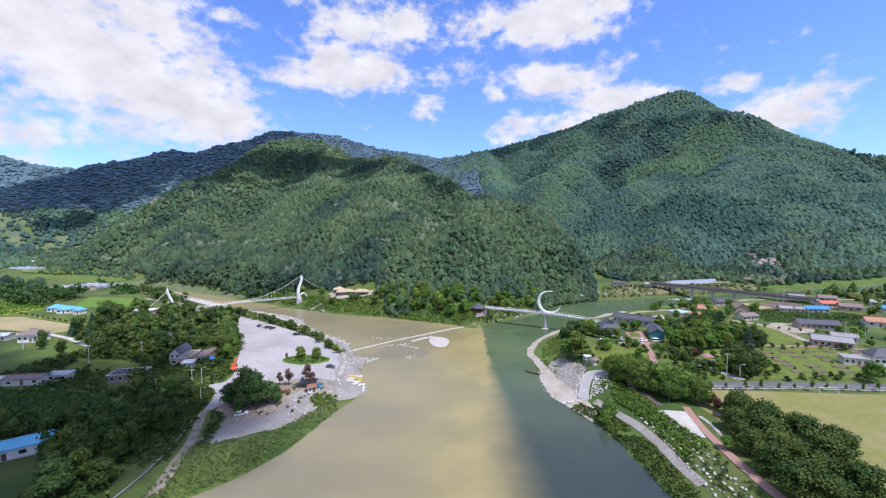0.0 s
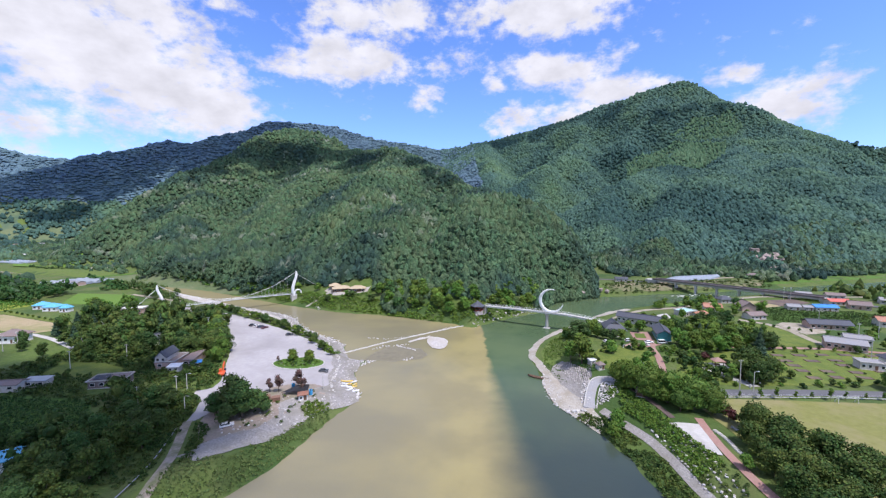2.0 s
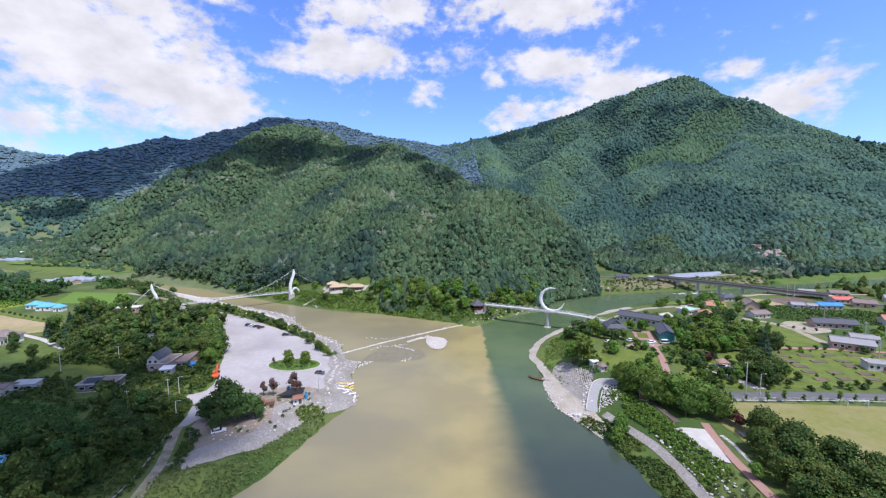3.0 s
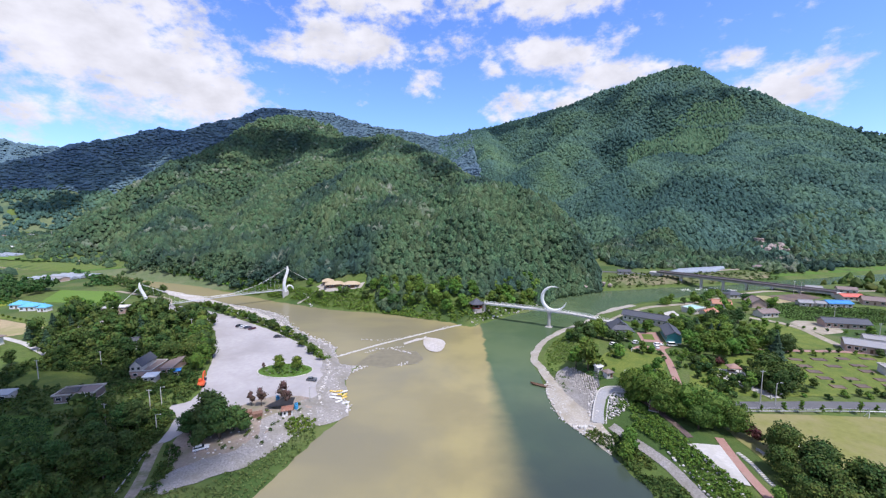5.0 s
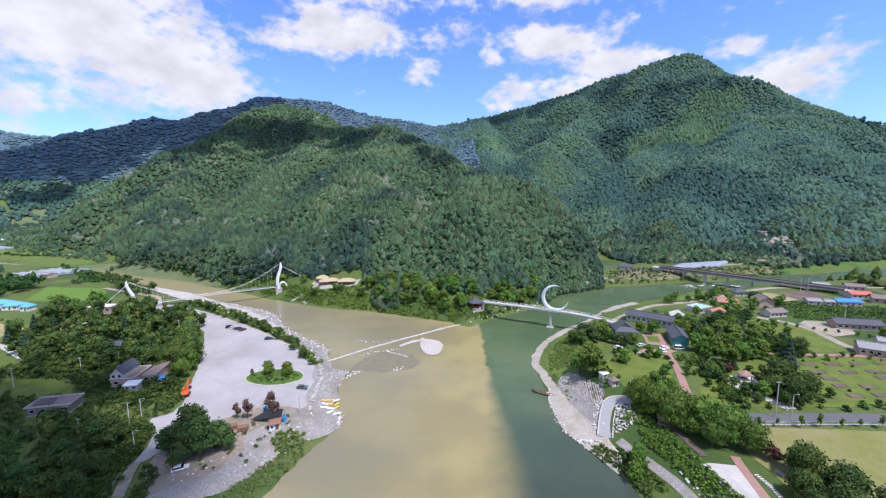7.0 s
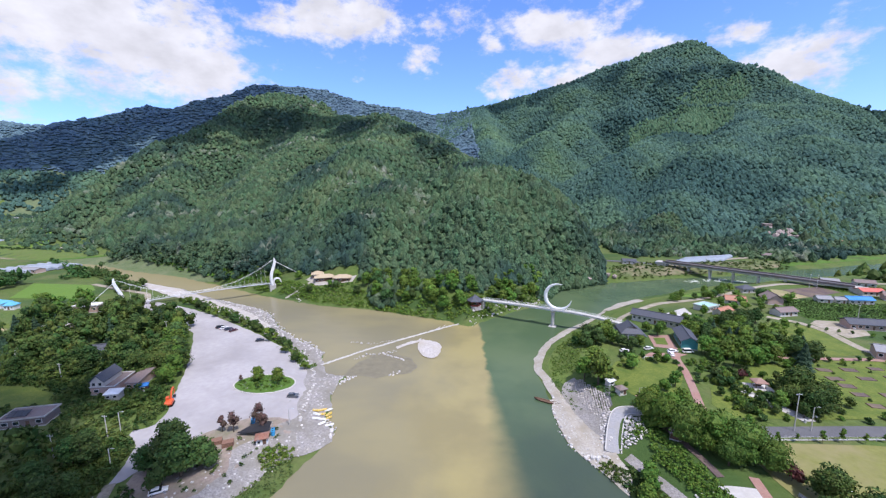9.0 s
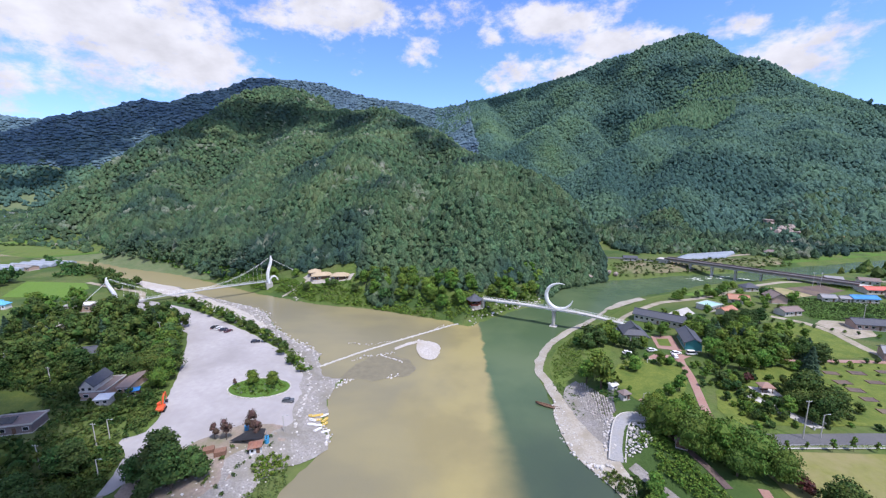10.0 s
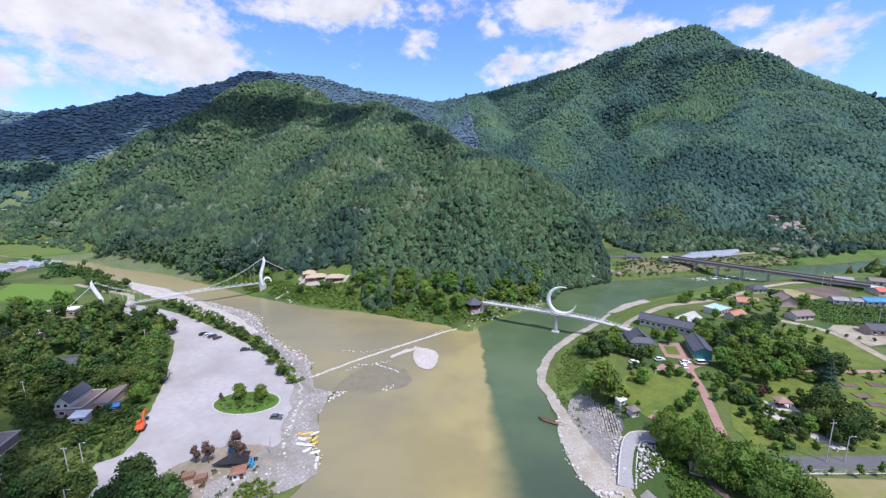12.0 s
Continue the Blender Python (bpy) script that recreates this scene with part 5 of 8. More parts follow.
for x, y, s in ((162, 215, 1.25), (165, 210, 1.2), (169, 214, 1.3), (159, 258, 1.1), (165, 256, 1.2), (177, 261, 1.1), (134, 238, 1.0), (131, 231, 0.9), (135, 248, 1.1), (171, 259, 1.0), (154, 254, 1.0), (148, 256, 0.9)):
    plant([ROUND[2], WOOD[1]], x, y, s * 0.8, rnd)
for x, y, s in ((216, 309, 1.1), (229, 301, 0.8), (222, 312, 0.9), (195, 319, 0.9), (187, 325, 0.8), (203, 329, 0.9), (210, 332, 0.8), (170, 309, 0.7), (170, 246, 0.8), (178, 248, 0.75), (185, 250, 0.8), (203, 280, 0.7), (197, 283, 0.8), (194, 302, 1.0), (199, 308, 0.9), (176, 291, 0.9), (180, 284, 0.8), (131, 264, 0.8), (137, 262, 0.8), (128, 271, 0.7),
                (150, 224, 0.9), (161, 231, 1.0), (154, 238, 1.0), (172, 236, 0.8), (184, 240, 0.7), (240, 263, 0.7), (232, 236, 0.8), (250, 240, 0.7), (205, 205, 0.6)):
    plant(ROUND, x, y, s, rnd)
for i in range(16):
    plant(YOUNG, 186 + i * 5.0 + rnd.uniform(-1, 1), 262 - i * 3.2 + rnd.uniform(-1, 1), rnd.uniform(.35, .6), rnd)
for i in range(10):
    plant(SHRUB, 240 + i * 6.0, 284 - i * .8 + rnd.uniform(-.6, .6), rnd.uniform(.9, 1.4), rnd)
for i in range(26):
    plant(YOUNG, 150 + (i % 13) * 5.2 + rnd.uniform(-1.6, 1.6), (167 if i < 13 else 209) + rnd.uniform(-2, 2), rnd.uniform(.35, .7), rnd)
for i in range(14):
    plant(SHRUB, rnd.uniform(104, 122), rnd.uniform(166, 198), rnd.uniform(.8, 1.5), rnd)
for x, y, s in ((106, 168, .9), (112, 170, 1.0), (104, 180, .8), (109, 188, 1.0), (116, 197, .9), (106, 196, 1.1), (112, 204, 1.1), (101, 190, .7), (118, 176, .8), (145, 172, .9), (148, 180, .8)):
    plant(YOUNG, x, y, s, rnd)
plant(MAPLE, 121, 193, 1.1, rnd)
plant(MAPLE, 165, 223, 0.8, rnd)
plant(MAPLE, 94, 135, 1.25, rnd)
grove([(112, 204), (121, 246), (138, 264), (168, 262), (172, 238), (148, 208), (126, 200)], 7.2, ROUND, 0.8, 1.25, 81, free, 0.12)
grove([(99, 166), (104, 185), (112, 202), (130, 204), (128, 194), (114, 186), (110, 172)], 5.2, YOUNG, 0.6, 1.2, 82, free, 0.25)
grove([(106, 164), (130, 164), (148, 170), (150, 192), (134, 202), (128, 192), (112, 180)], 7.5, YOUNG, 0.7, 1.3, 78, free, 0.3)
grove([(150, 196), (152, 208), (176, 224), (170, 240), (150, 216), (140, 200)], 6.5, ROUND, 0.5, 0.95, 79, free, 0.25)
grove([(146, 304), (180, 316), (196, 326), (200, 320), (184, 309), (150, 298)], 6.0, ROUND, 0.65, 0.85, 83, free, 0.1)
coppice([(124, 272), (150, 262), (200, 290), (236, 300), (230, 310), (180, 306), (152, 280)], 9, 6.5, 84, free, 0.35)
coppice([(200, 170), (330, 170), (345, 262), (300, 262), (240, 232), (205, 214)], 11, 7, 85, free, 0.35)
coppice([(285, 265), (345, 265), (345, 330), (300, 306)], 12, 7, 86, free, 0.4)
# wood behind the parking lot
grove([(-110, 182), (-123, 205), (-138, 232), (-150, 248), (-160, 244), (-150, 226), (-138, 208), (-126, 190)], 6.4, ROUND, 1.0, 1.5, 87, free, 0.03)
coppice([(-138, 206), (-160, 244), (-152, 254), (-205, 286), (-224, 280), (-246, 262), (-252, 236), (-215, 198), (-150, 190)], 6.4, 9.0, 88, free, 0.36, "leaf_wood", "dark leafy wood behind the parking lot", True)
coppice([(-112, 180), (-126, 186), (-150, 196), (-205, 204), (-208, 172), (-175, 164), (-160, 172), (-142, 168), (-116, 160)], 4.0, 3.2, 89, free, 0.2, "leaf_wood", "thicket of young trees round the houses", True)
grove([(-95, 86), (-98, 112), (-105, 130), (-110, 150), (-122, 152), (-124, 138), (-120, 122), (-124, 98), (-120, 80)], 6.6, WOOD, 0.7, 1.05, 90, free, 0.05)
coppice([(-118, 78), (-121, 122), (-124, 146), (-140, 150), (-132, 138), (-126, 127), (-140, 121), (-175, 112), (-190, 92), (-180, 60)], 6.2, 9.0, 91, free, 0.08, "leaf_wood", "dense dark thicket on the lower bank", True)
coppice([(-250, 250), (-246, 300), (-272, 306), (-288, 300), (-284, 276), (-262, 262)], 6.5, 7, 92, free, 0.15)
coppice([(-360, 300), (-345, 300), (-355, 346), (-440, 380), (-520, 380), (-450, 330)], 7, 8.5, 93, free, 0.1, "leaf_dark")
coppice([(-255, 318), (-300, 352), (-340, 378), (-380, 405), (-330, 385), (-268, 352), (-240, 330)], 7, 8, 94, free, 0.1, "leaf_dark")
for x, y, s in ((-80, 137, 1.55), (-75, 141, 1.35), (-86, 141, 1.6), (-83, 133, 1.3), (-89, 147, 1.25), (-91, 138, 1.0), (-79, 144, 1.3)):
    plant([WOOD[1], ROUND[2]], x, y, s * 0.85, rnd)
for x, y, s in ((-76, 158, 1.15), (-69, 162, 1.3), (-80, 158, 0.9), (-66, 160, 0.9)):
    plant(BARE, x, y, s, rnd, 1.25)
grove([(-140, 206), (-158, 244), (-152, 254), (-200, 284), (-222, 278), (-244, 260), (-250, 238), (-214, 200), (-152, 194)], 11.5, WOOD + [PINE[0]], 0.75, 1.2, 98, free, 0.25)
grove([(-160, 205), (-214, 196), (-260, 222), (-262, 200), (-205, 180), (-165, 190)], 12.0, WOOD, 0.5, 0.9, 99, free, 0.3)
plant([WOOD[1]], -260, 268, 1.2, rnd)
# hedge of small trees between the lot and the gravel
for i in range(34):
    t = i / 33
    x, y = np.interp(t, [0, .2, .45, .7, .85, 1], [-196, -160, -128, -108, -92, -70]), np.interp(t, [0, .2, .45, .7, .85, 1], [304, 283, 262, 247, 234, 209])
    plant(YOUNG, float(x) + rnd.uniform(-3, 3), float(y) + rnd.uniform(-2.5, 2.5), rnd.uniform(0.75, 1.4), rnd)
# trees on the far bank, under the wooded hill
grove([(-12, 292), (-40, 302), (-62, 314), (-75, 326), (-40, 330), (0, 322), (18, 304), (6, 288)], 7.0, ROUND, 0.9, 1.5, 95, lambda a, b: math.hypot(a - 15, b - 291) > 9, 0.05)
grove([(22, 296), (40, 304), (62, 322), (74, 345), (60, 352), (30, 325)], 6.0, ROUND, 0.8, 1.2, 96, None, 0.1)
for x, y, s in ((-112, 329, 0.85), (-90, 326, 0.85), (-95, 328, 0.8), (-72, 319, 0.9), (-128, 350, 1.0), (-276, 284, 1.4), (-150, 358, 1.1), (-170, 365, 1.1), (-60, 318, 0.9)):
    plant(ROUND, x, y, s, rnd)
coppice([(-150, 362), (-205, 372), (-260, 408), (-330, 440), (-400, 470), (-380, 490), (-250, 440), (-140, 385)], 7, 9, 97, None, 0.1, "forest")
for i in range(13):
    plant(SAPLING, 97 + i * 6.6 + rnd.uniform(-.6, .6), 151.8 + rnd.uniform(-.5, .5), rnd.uniform(0.7, 1.2), rnd)
for i in range(9):
    plant(SHRUB, 101 + i * 8 + rnd.uniform(-2, 2), 163.5 + rnd.uniform(-1, 1), rnd.uniform(0.8, 1.6), rnd)
for i in range(11):
    plant(SHRUB, -338 + i * 7.0, 276 - i * 2.4 + rnd.uniform(-.5, .5), 0.95, rnd)
for x, y, s in ((112, 196, 1.2), (117, 192, 1.0), (108, 190, 1.2), (100, 200, 1.2), (107, 206, 1.4), (110, 208, 1.3), (116, 204, 1.2), (86, 216, 1.6), (83, 216, 1.5), (80, 214, 1.4), (91, 216, 1.2), (131, 186, 1.1), (146, 196, 1.2),
                (141, 188, 1.0), (104, 176, 1.1), (108, 172, 1.2), (110, 178, 1.3), (103, 170, 1.0), (71, 187, 0.9), (69, 192, 1.0)):
    plant(SHRUB, x, y, s, rnd)


# undergrowth: low scrub in ragged belts, too dense to count
def undergrowth(name, outline, step, size, mat, label, seed, drop=0.0, protos=None, z_lift=0.0):
    rs = np.random.RandomState(seed)
    xs, ys = [p[0] for p in outline], [p[1] for p in outline]
    x, y = jittered(min(xs), max(xs), min(ys), max(ys), step, rs)
    ok = inside(x, y, outline) & ~inside(x, y, WATERLINE) & (rs.uniform(0, 1, x.shape) > drop) & (vnoise(x, y, 9, seed, 3) > -0.45) & ~inside(x, y, PLOT) & ~inside(x, y, MEADOW)
    for cx, cy, r in CLEAR:
        ok &= np.hypot(x - cx, y - cy) > r * 0.75
    x, y = x[ok], y[ok]
    v, f = scatter_mesh(protos or BUSHES, np.stack([x, y, land(x, y) + z_lift], 1), size * rs.uniform(0.6, 1.4, len(x)), rs)
    return tagged(link(name, mesh_np(name, v, f), mat), label, "undergrowth", kind="stuff")


def bush_proto(seed, n, size):
    rs = np.random.RandomState(seed)
    cs = [(rs.uniform(-.25, .25), rs.uniform(-.25, .25), rs.uniform(.15, .4)) for _ in range(4)]
    return cards(cs, [(0.34, 0.34, 0.3)] * 4, n, size, rs)


BUSHES = [bush_proto(s, 30, 0.165) for s in (1, 2, 3, 4)]
TUFTS = [bush_proto(s, 10, 0.22) for s in (5, 6, 7)]
undergrowth("undergrowth", [(-92, 80), (-98, 112), (-100, 132), (-104.5, 149), (-113, 155), (-107.5, 160), (-107.5, 167), (-112, 175), (-124, 195), (-150, 205), (-210, 212), (-215, 160), (-200, 148), (-138, 140), (-128, 126), (-142, 120), (-200, 112), (-200, 70)], 2.2, 2.4, M["leaf_wood"], "tangled dark green scrub on the left bank", 101, 0.1)
undergrowth("undergrowth", [(-86, 80), (-86, 111), (-80, 112), (-72, 116), (-66, 123), (-62, 131), (-58, 138), (-57, 144), (-52, 149), (-49, 143), (-53, 130), (-57, 116), (-64, 103), (-75, 90)], 1.15, 1.2, material("river_grass", (0.06, 0.10, 0.02), (0.13, 0.17, 0.05), 0.6, bump=0, island=0.25), "rough green grass along the water's edge", 102, 0.05, TUFTS)
undergrowth("undergrowth", [(-200, 306), (-160, 283), (-128, 260), (-106, 244), (-88, 229), (-68, 206), (-66, 212), (-80, 230), (-104, 252), (-128, 270), (-158, 292), (-195, 314)], 2.2, 2.2, M["leaf"], "low green bushes between lot and gravel", 103, 0.25)
undergrowth("undergrowth", [(-4, 281), (-20, 287), (-62, 305), (-100, 316), (-155, 345), (-200, 367), (-200, 374), (-150, 356), (-100, 328), (-62, 318), (-18, 300), (0, 292)], 1.9, 2.6, M["leaf"], "bright green bank vegetation above the river", 104, 0.05)
undergrowth("undergrowth", [(45, 148), (52, 136), (56, 118), (58, 95), (59, 80), (65.5, 80), (65, 100), (64.5, 118), (60, 135), (54, 149)], 1.1, 1.6, M["leaf_wood"], "dark green shrubs at the waterline", 105, 0.05)
undergrowth("undergrowth", [(60, 152), (65, 140), (68.5, 126), (68.5, 110), (77, 110), (75.5, 122), (74, 134), (71, 150), (67, 165), (61, 158)], 1.05, 1.6, M["leaf"], "creeping green shrubs between the revetment stones", 106, 0.1)
undergrowth("undergrowth", [(68.5, 112), (69, 84), (78, 84), (77, 112)], 1.5, 1.4, M["leaf_wood"], "shrubs scattered among the revetment stones", 121, 0.45)
undergrowth("undergrowth", [(46, 204), (57, 204), (66, 214), (76, 234), (92, 252), (88, 266), (72, 256), (58, 240), (50, 226), (46, 208)], 1.05, 1.1, M["leaf"], "rank meadow grass and bushes behind the beach", 107, 0.15, TUFTS)
undergrowth("undergrowth", [(20, 284), (35, 297), (60, 316), (74, 338), (80, 350), (72, 350), (55, 325), (30, 306), (14, 296)], 2.2, 2.4, M["leaf"], "green scrub along the rocky bank", 108, 0.2)
undergrowth("undergrowth", [(345, 446), (420, 468), (520, 500), (760, 580), (740, 640), (560, 610), (420, 545), (300, 520), (190, 500), (200, 470), (300, 480)], 6.0, 5.0, M["forest"], "patchy scrub and orchard trees across the river", 109, 0.15, near_crowns)
undergrowth("undergrowth", [(-420, 480), (-620, 560), (-900, 760), (-1050, 950), (-900, 1000), (-640, 700), (-450, 520)], 6.5, 5.5, M["forest"], "hedges and trees among the far fields", 110, 0.42, far_crowns)
undergrowth("undergrowth", [(330, 180), (700, 200), (800, 560), (560, 500), (340, 420), (345, 330)], 11, 5.5, M["leaf_wood"], "trees scattered through the far village fields", 111, 0.3, near_crowns)
undergrowth("undergrowth", [(-420, 250), (-360, 340), (-450, 400), (-700, 480), (-900, 400), (-700, 250)], 14, 9, M["forest"], "trees scattered through the fields", 112, 0.55, far_crowns)
undergrowth("undergrowth", [(340, 500), (460, 540), (560, 610), (700, 700), (640, 720), (480, 640), (380, 590), (200, 560), (190, 500)], 7.2, 6.8, M["forest"], "woodland edge at the mountain's foot", 113, 0.2, near_crowns)
undergrowth("undergrowth", [(146, 386), (201, 399), (257, 409), (340, 434), (345, 450), (250, 446), (190, 440), (150, 414)], 2.8, 2.6, M["leaf_wood"], "loose green bushes on the far river terrace", 114, 0.5)
undergrowth("undergrowth", [(-60, 164), (-74, 161), (-94, 142), (-92, 134), (-84, 128), (-70, 130), (-60, 138), (-56, 150)], 2.4, 1.6, M["leaf_wood"], "weedy green bushes round the camp", 115, 0.7)
undergrowth("undergrowth", [(-62, 150), (-57, 153), (-52, 152), (-50, 147), (-56, 144), (-60, 141)], 1.4, 1.9, M["leaf"], "green bushes at the edge of the gravel", 117, 0.15)
undergrowth("undergrowth", [(-81 + 11.5 * math.cos(k * .45), 191 + 6.8 * math.sin(k * .45)) for k in range(14)], 1.1, 1.0, M["leaf"], "weeds and low flowers on the island", 118, 0.1, TUFTS)
undergrowth("undergrowth", [(-81 + 9.5 * math.cos(k * .45), 190 + 5.0 * math.sin(k * .45)) for k in range(14)], 2.0, .9, M["pale_leaf"], "silvery shrubs on the island", 128, 0.35)
undergrowth("undergrowth", [(-98, 131), (-96, 127), (-93.5, 119), (-91, 111), (-88, 98), (-95, 98), (-99, 118), (-102, 130)], 1.3, 1.5, M["leaf_wood"], "grass and brambles beside the track", 119, 0.15)
undergrowth("undergrowth", [(-94, 133), (-91, 126), (-88, 118), (-85, 110), (-82, 112), (-84, 120), (-88, 130)], 1.3, 1.7, M["leaf_wood"], "bushes between track and gravel", 120, 0.15)
undergrowth("undergrowth", [(62, 176), (66, 184), (70, 198), (64, 196), (58, 188)], 1.6, 1.6, M["leaf_dark"], "dark shrubs behind the revetment", 116, 0.2)
undergrowth("undergrowth", [(-112, 154), (-108, 152.5), (-103.5, 147), (-100.5, 139), (-98.8, 131), (-103, 126), (-112, 132), (-120, 148)], 1.3, 1.9, M["leaf_wood"], "dense brambles beside the lane", 122, 0.05)
undergrowth("undergrowth", [(-620, 590), (-760, 640), (-1150, 920), (-1050, 1080), (-720, 880), (-620, 700)], 9, 5.5, M["forest"], "hedgerow trees between the far terraced fields", 123, 0.4, near_crowns)

undergrowth("undergrowth", [(-5, 282), (8, 277), (20, 286), (28, 299), (12, 310), (0, 298)], 1.7, 2.1, M["leaf"], "bushes round the pavilion on the bank", 124, 0.1)
undergrowth("undergrowth", [(-136, 338), (-122, 330), (-98, 322), (-72, 322), (-74, 334), (-96, 329), (-118, 336), (-132, 346)], 2.2, 2.2, M["leaf"], "flowering bushes below the inn", 125, 0.3)
undergrowth("undergrowth", [(-730, 632), (-800, 690), (-960, 860), (-1180, 1030), (-1330, 1160), (-1560, 1160), (-1250, 850), (-950, 650), (-780, 590)], 10, 7.5, M["forest_far"], "orchards and hedge trees of the side valley", 126, 0.35, far_crowns)
undergrowth("undergrowth", [(-640, 556), (-594, 534), (-548, 534), (-494, 525), (-430, 516), (-430, 521), (-494, 530), (-548, 539), (-594, 540), (-640, 562)], 3.2, 3.6, M["leaf_dark"], "hedge of bushes behind the far dyke", 128, 0.3)
undergrowth("undergrowth", [(-345, 360), (-322, 366), (-335, 388), (-362, 402), (-412, 428), (-416, 420), (-372, 396), (-352, 380)], 4.5, 6.5, M["leaf_dark"], "dark bushy trees along the upper river", 129, 0.15)
undergrowth("undergrowth", [(-470, 545), (-449, 534), (-381, 488), (-342, 465), (-336, 472), (-372, 500), (-440, 548)], 5, 6.0, M["leaf"], "lighter bushes at the foot of the wooded hill", 130, 0.2)
undergrowth("undergrowth", [(-350, 470), (-342, 454), (-300, 428), (-250, 404), (-205, 374), (-170, 362), (-160, 372), (-200, 392), (-240, 420), (-300, 448)], 3.6, 4.2, M["leaf"], "green bushes along the far river bank", 131, 0.25)
undergrowth("undergrowth", [(44, 204), (51, 202), (52.5, 190), (50, 176), (47, 178), (45, 190)], 1.0, .9, M["leaf"], "weeds growing through the rubble", 127, 0.55, TUFTS)
# vegetables in rows
def crop_rows(outline, turn, gap, size, mat, label, seed):
    rs = np.random.RandomState(seed)
    cx, cy = np.mean([p[0] for p in outline]), np.mean([p[1] for p in outline])
    u, v = np.meshgrid(np.arange(-70, 70, size * 0.7), np.arange(-60, 60, gap))
    u, v = u.ravel() + rs.uniform(-.2, .2, u.size), v.ravel() + rs.uniform(-.15, .15, v.size)
    c, n = math.cos(radians(turn)), math.sin(radians(turn))
    x, y = cx + u * c - v * n, cy + u * n + v * c
    ok = inside(x, y, outline) & (rs.uniform(0, 1, x.shape) > .06)
    x, y = x[ok], y[ok]
    w, f = scatter_mesh(TUFTS, np.stack([x, y, land(x, y) + .05], 1), size * rs.uniform(.8, 1.2, len(x)), rs)
    return tagged(link("crop_rows", mesh_np("crop_rows", w, f), M[mat]), label, "crops", kind="stuff")


crop_rows([(217, 292), (232, 306), (258, 308), (290, 296), (310, 276), (262, 255), (243, 260), (213, 267)], -14, 2.6, 1.5, "leaf_dark", "long green rows of vegetables in the field", 131)
crop_rows(MEADOW, 12, 1.5, 1.5, "leaf_dark", "lush dark green crop in the shaded field", 136)
crop_rows([(286, 342), (330, 342), (330, 326), (290, 327)], 2, 2.6, 1.5, "leaf", "green crop rows by the river road", 132)
crop_rows([(-400, 268), (-346, 270), (-338, 300), (-400, 330)], 8, 4.5, 2.6, "leaf", "rows of yellow-green shrubs", 133)
grove([(100, 168), (112, 200), (130, 202), (148, 190), (146, 168), (120, 164)], 5.0, SHRUB, 0.7, 1.5, 134, free, 0.35)
grove([(72, 206), (88, 214), (101, 212), (102, 206), (90, 206), (76, 202)], 3.6, SHRUB, 0.8, 1.4, 135, free, 0.3)

# ---- the two footbridges and the road bridge ----
def along(a, b):
    """Pose with x along the line from a to b (level)."""
    d = Vector(b) - Vector(a)
    return Matrix.Translation(a) @ Matrix.Rotation(math.atan2(d.y, d.x), 4, "Z")


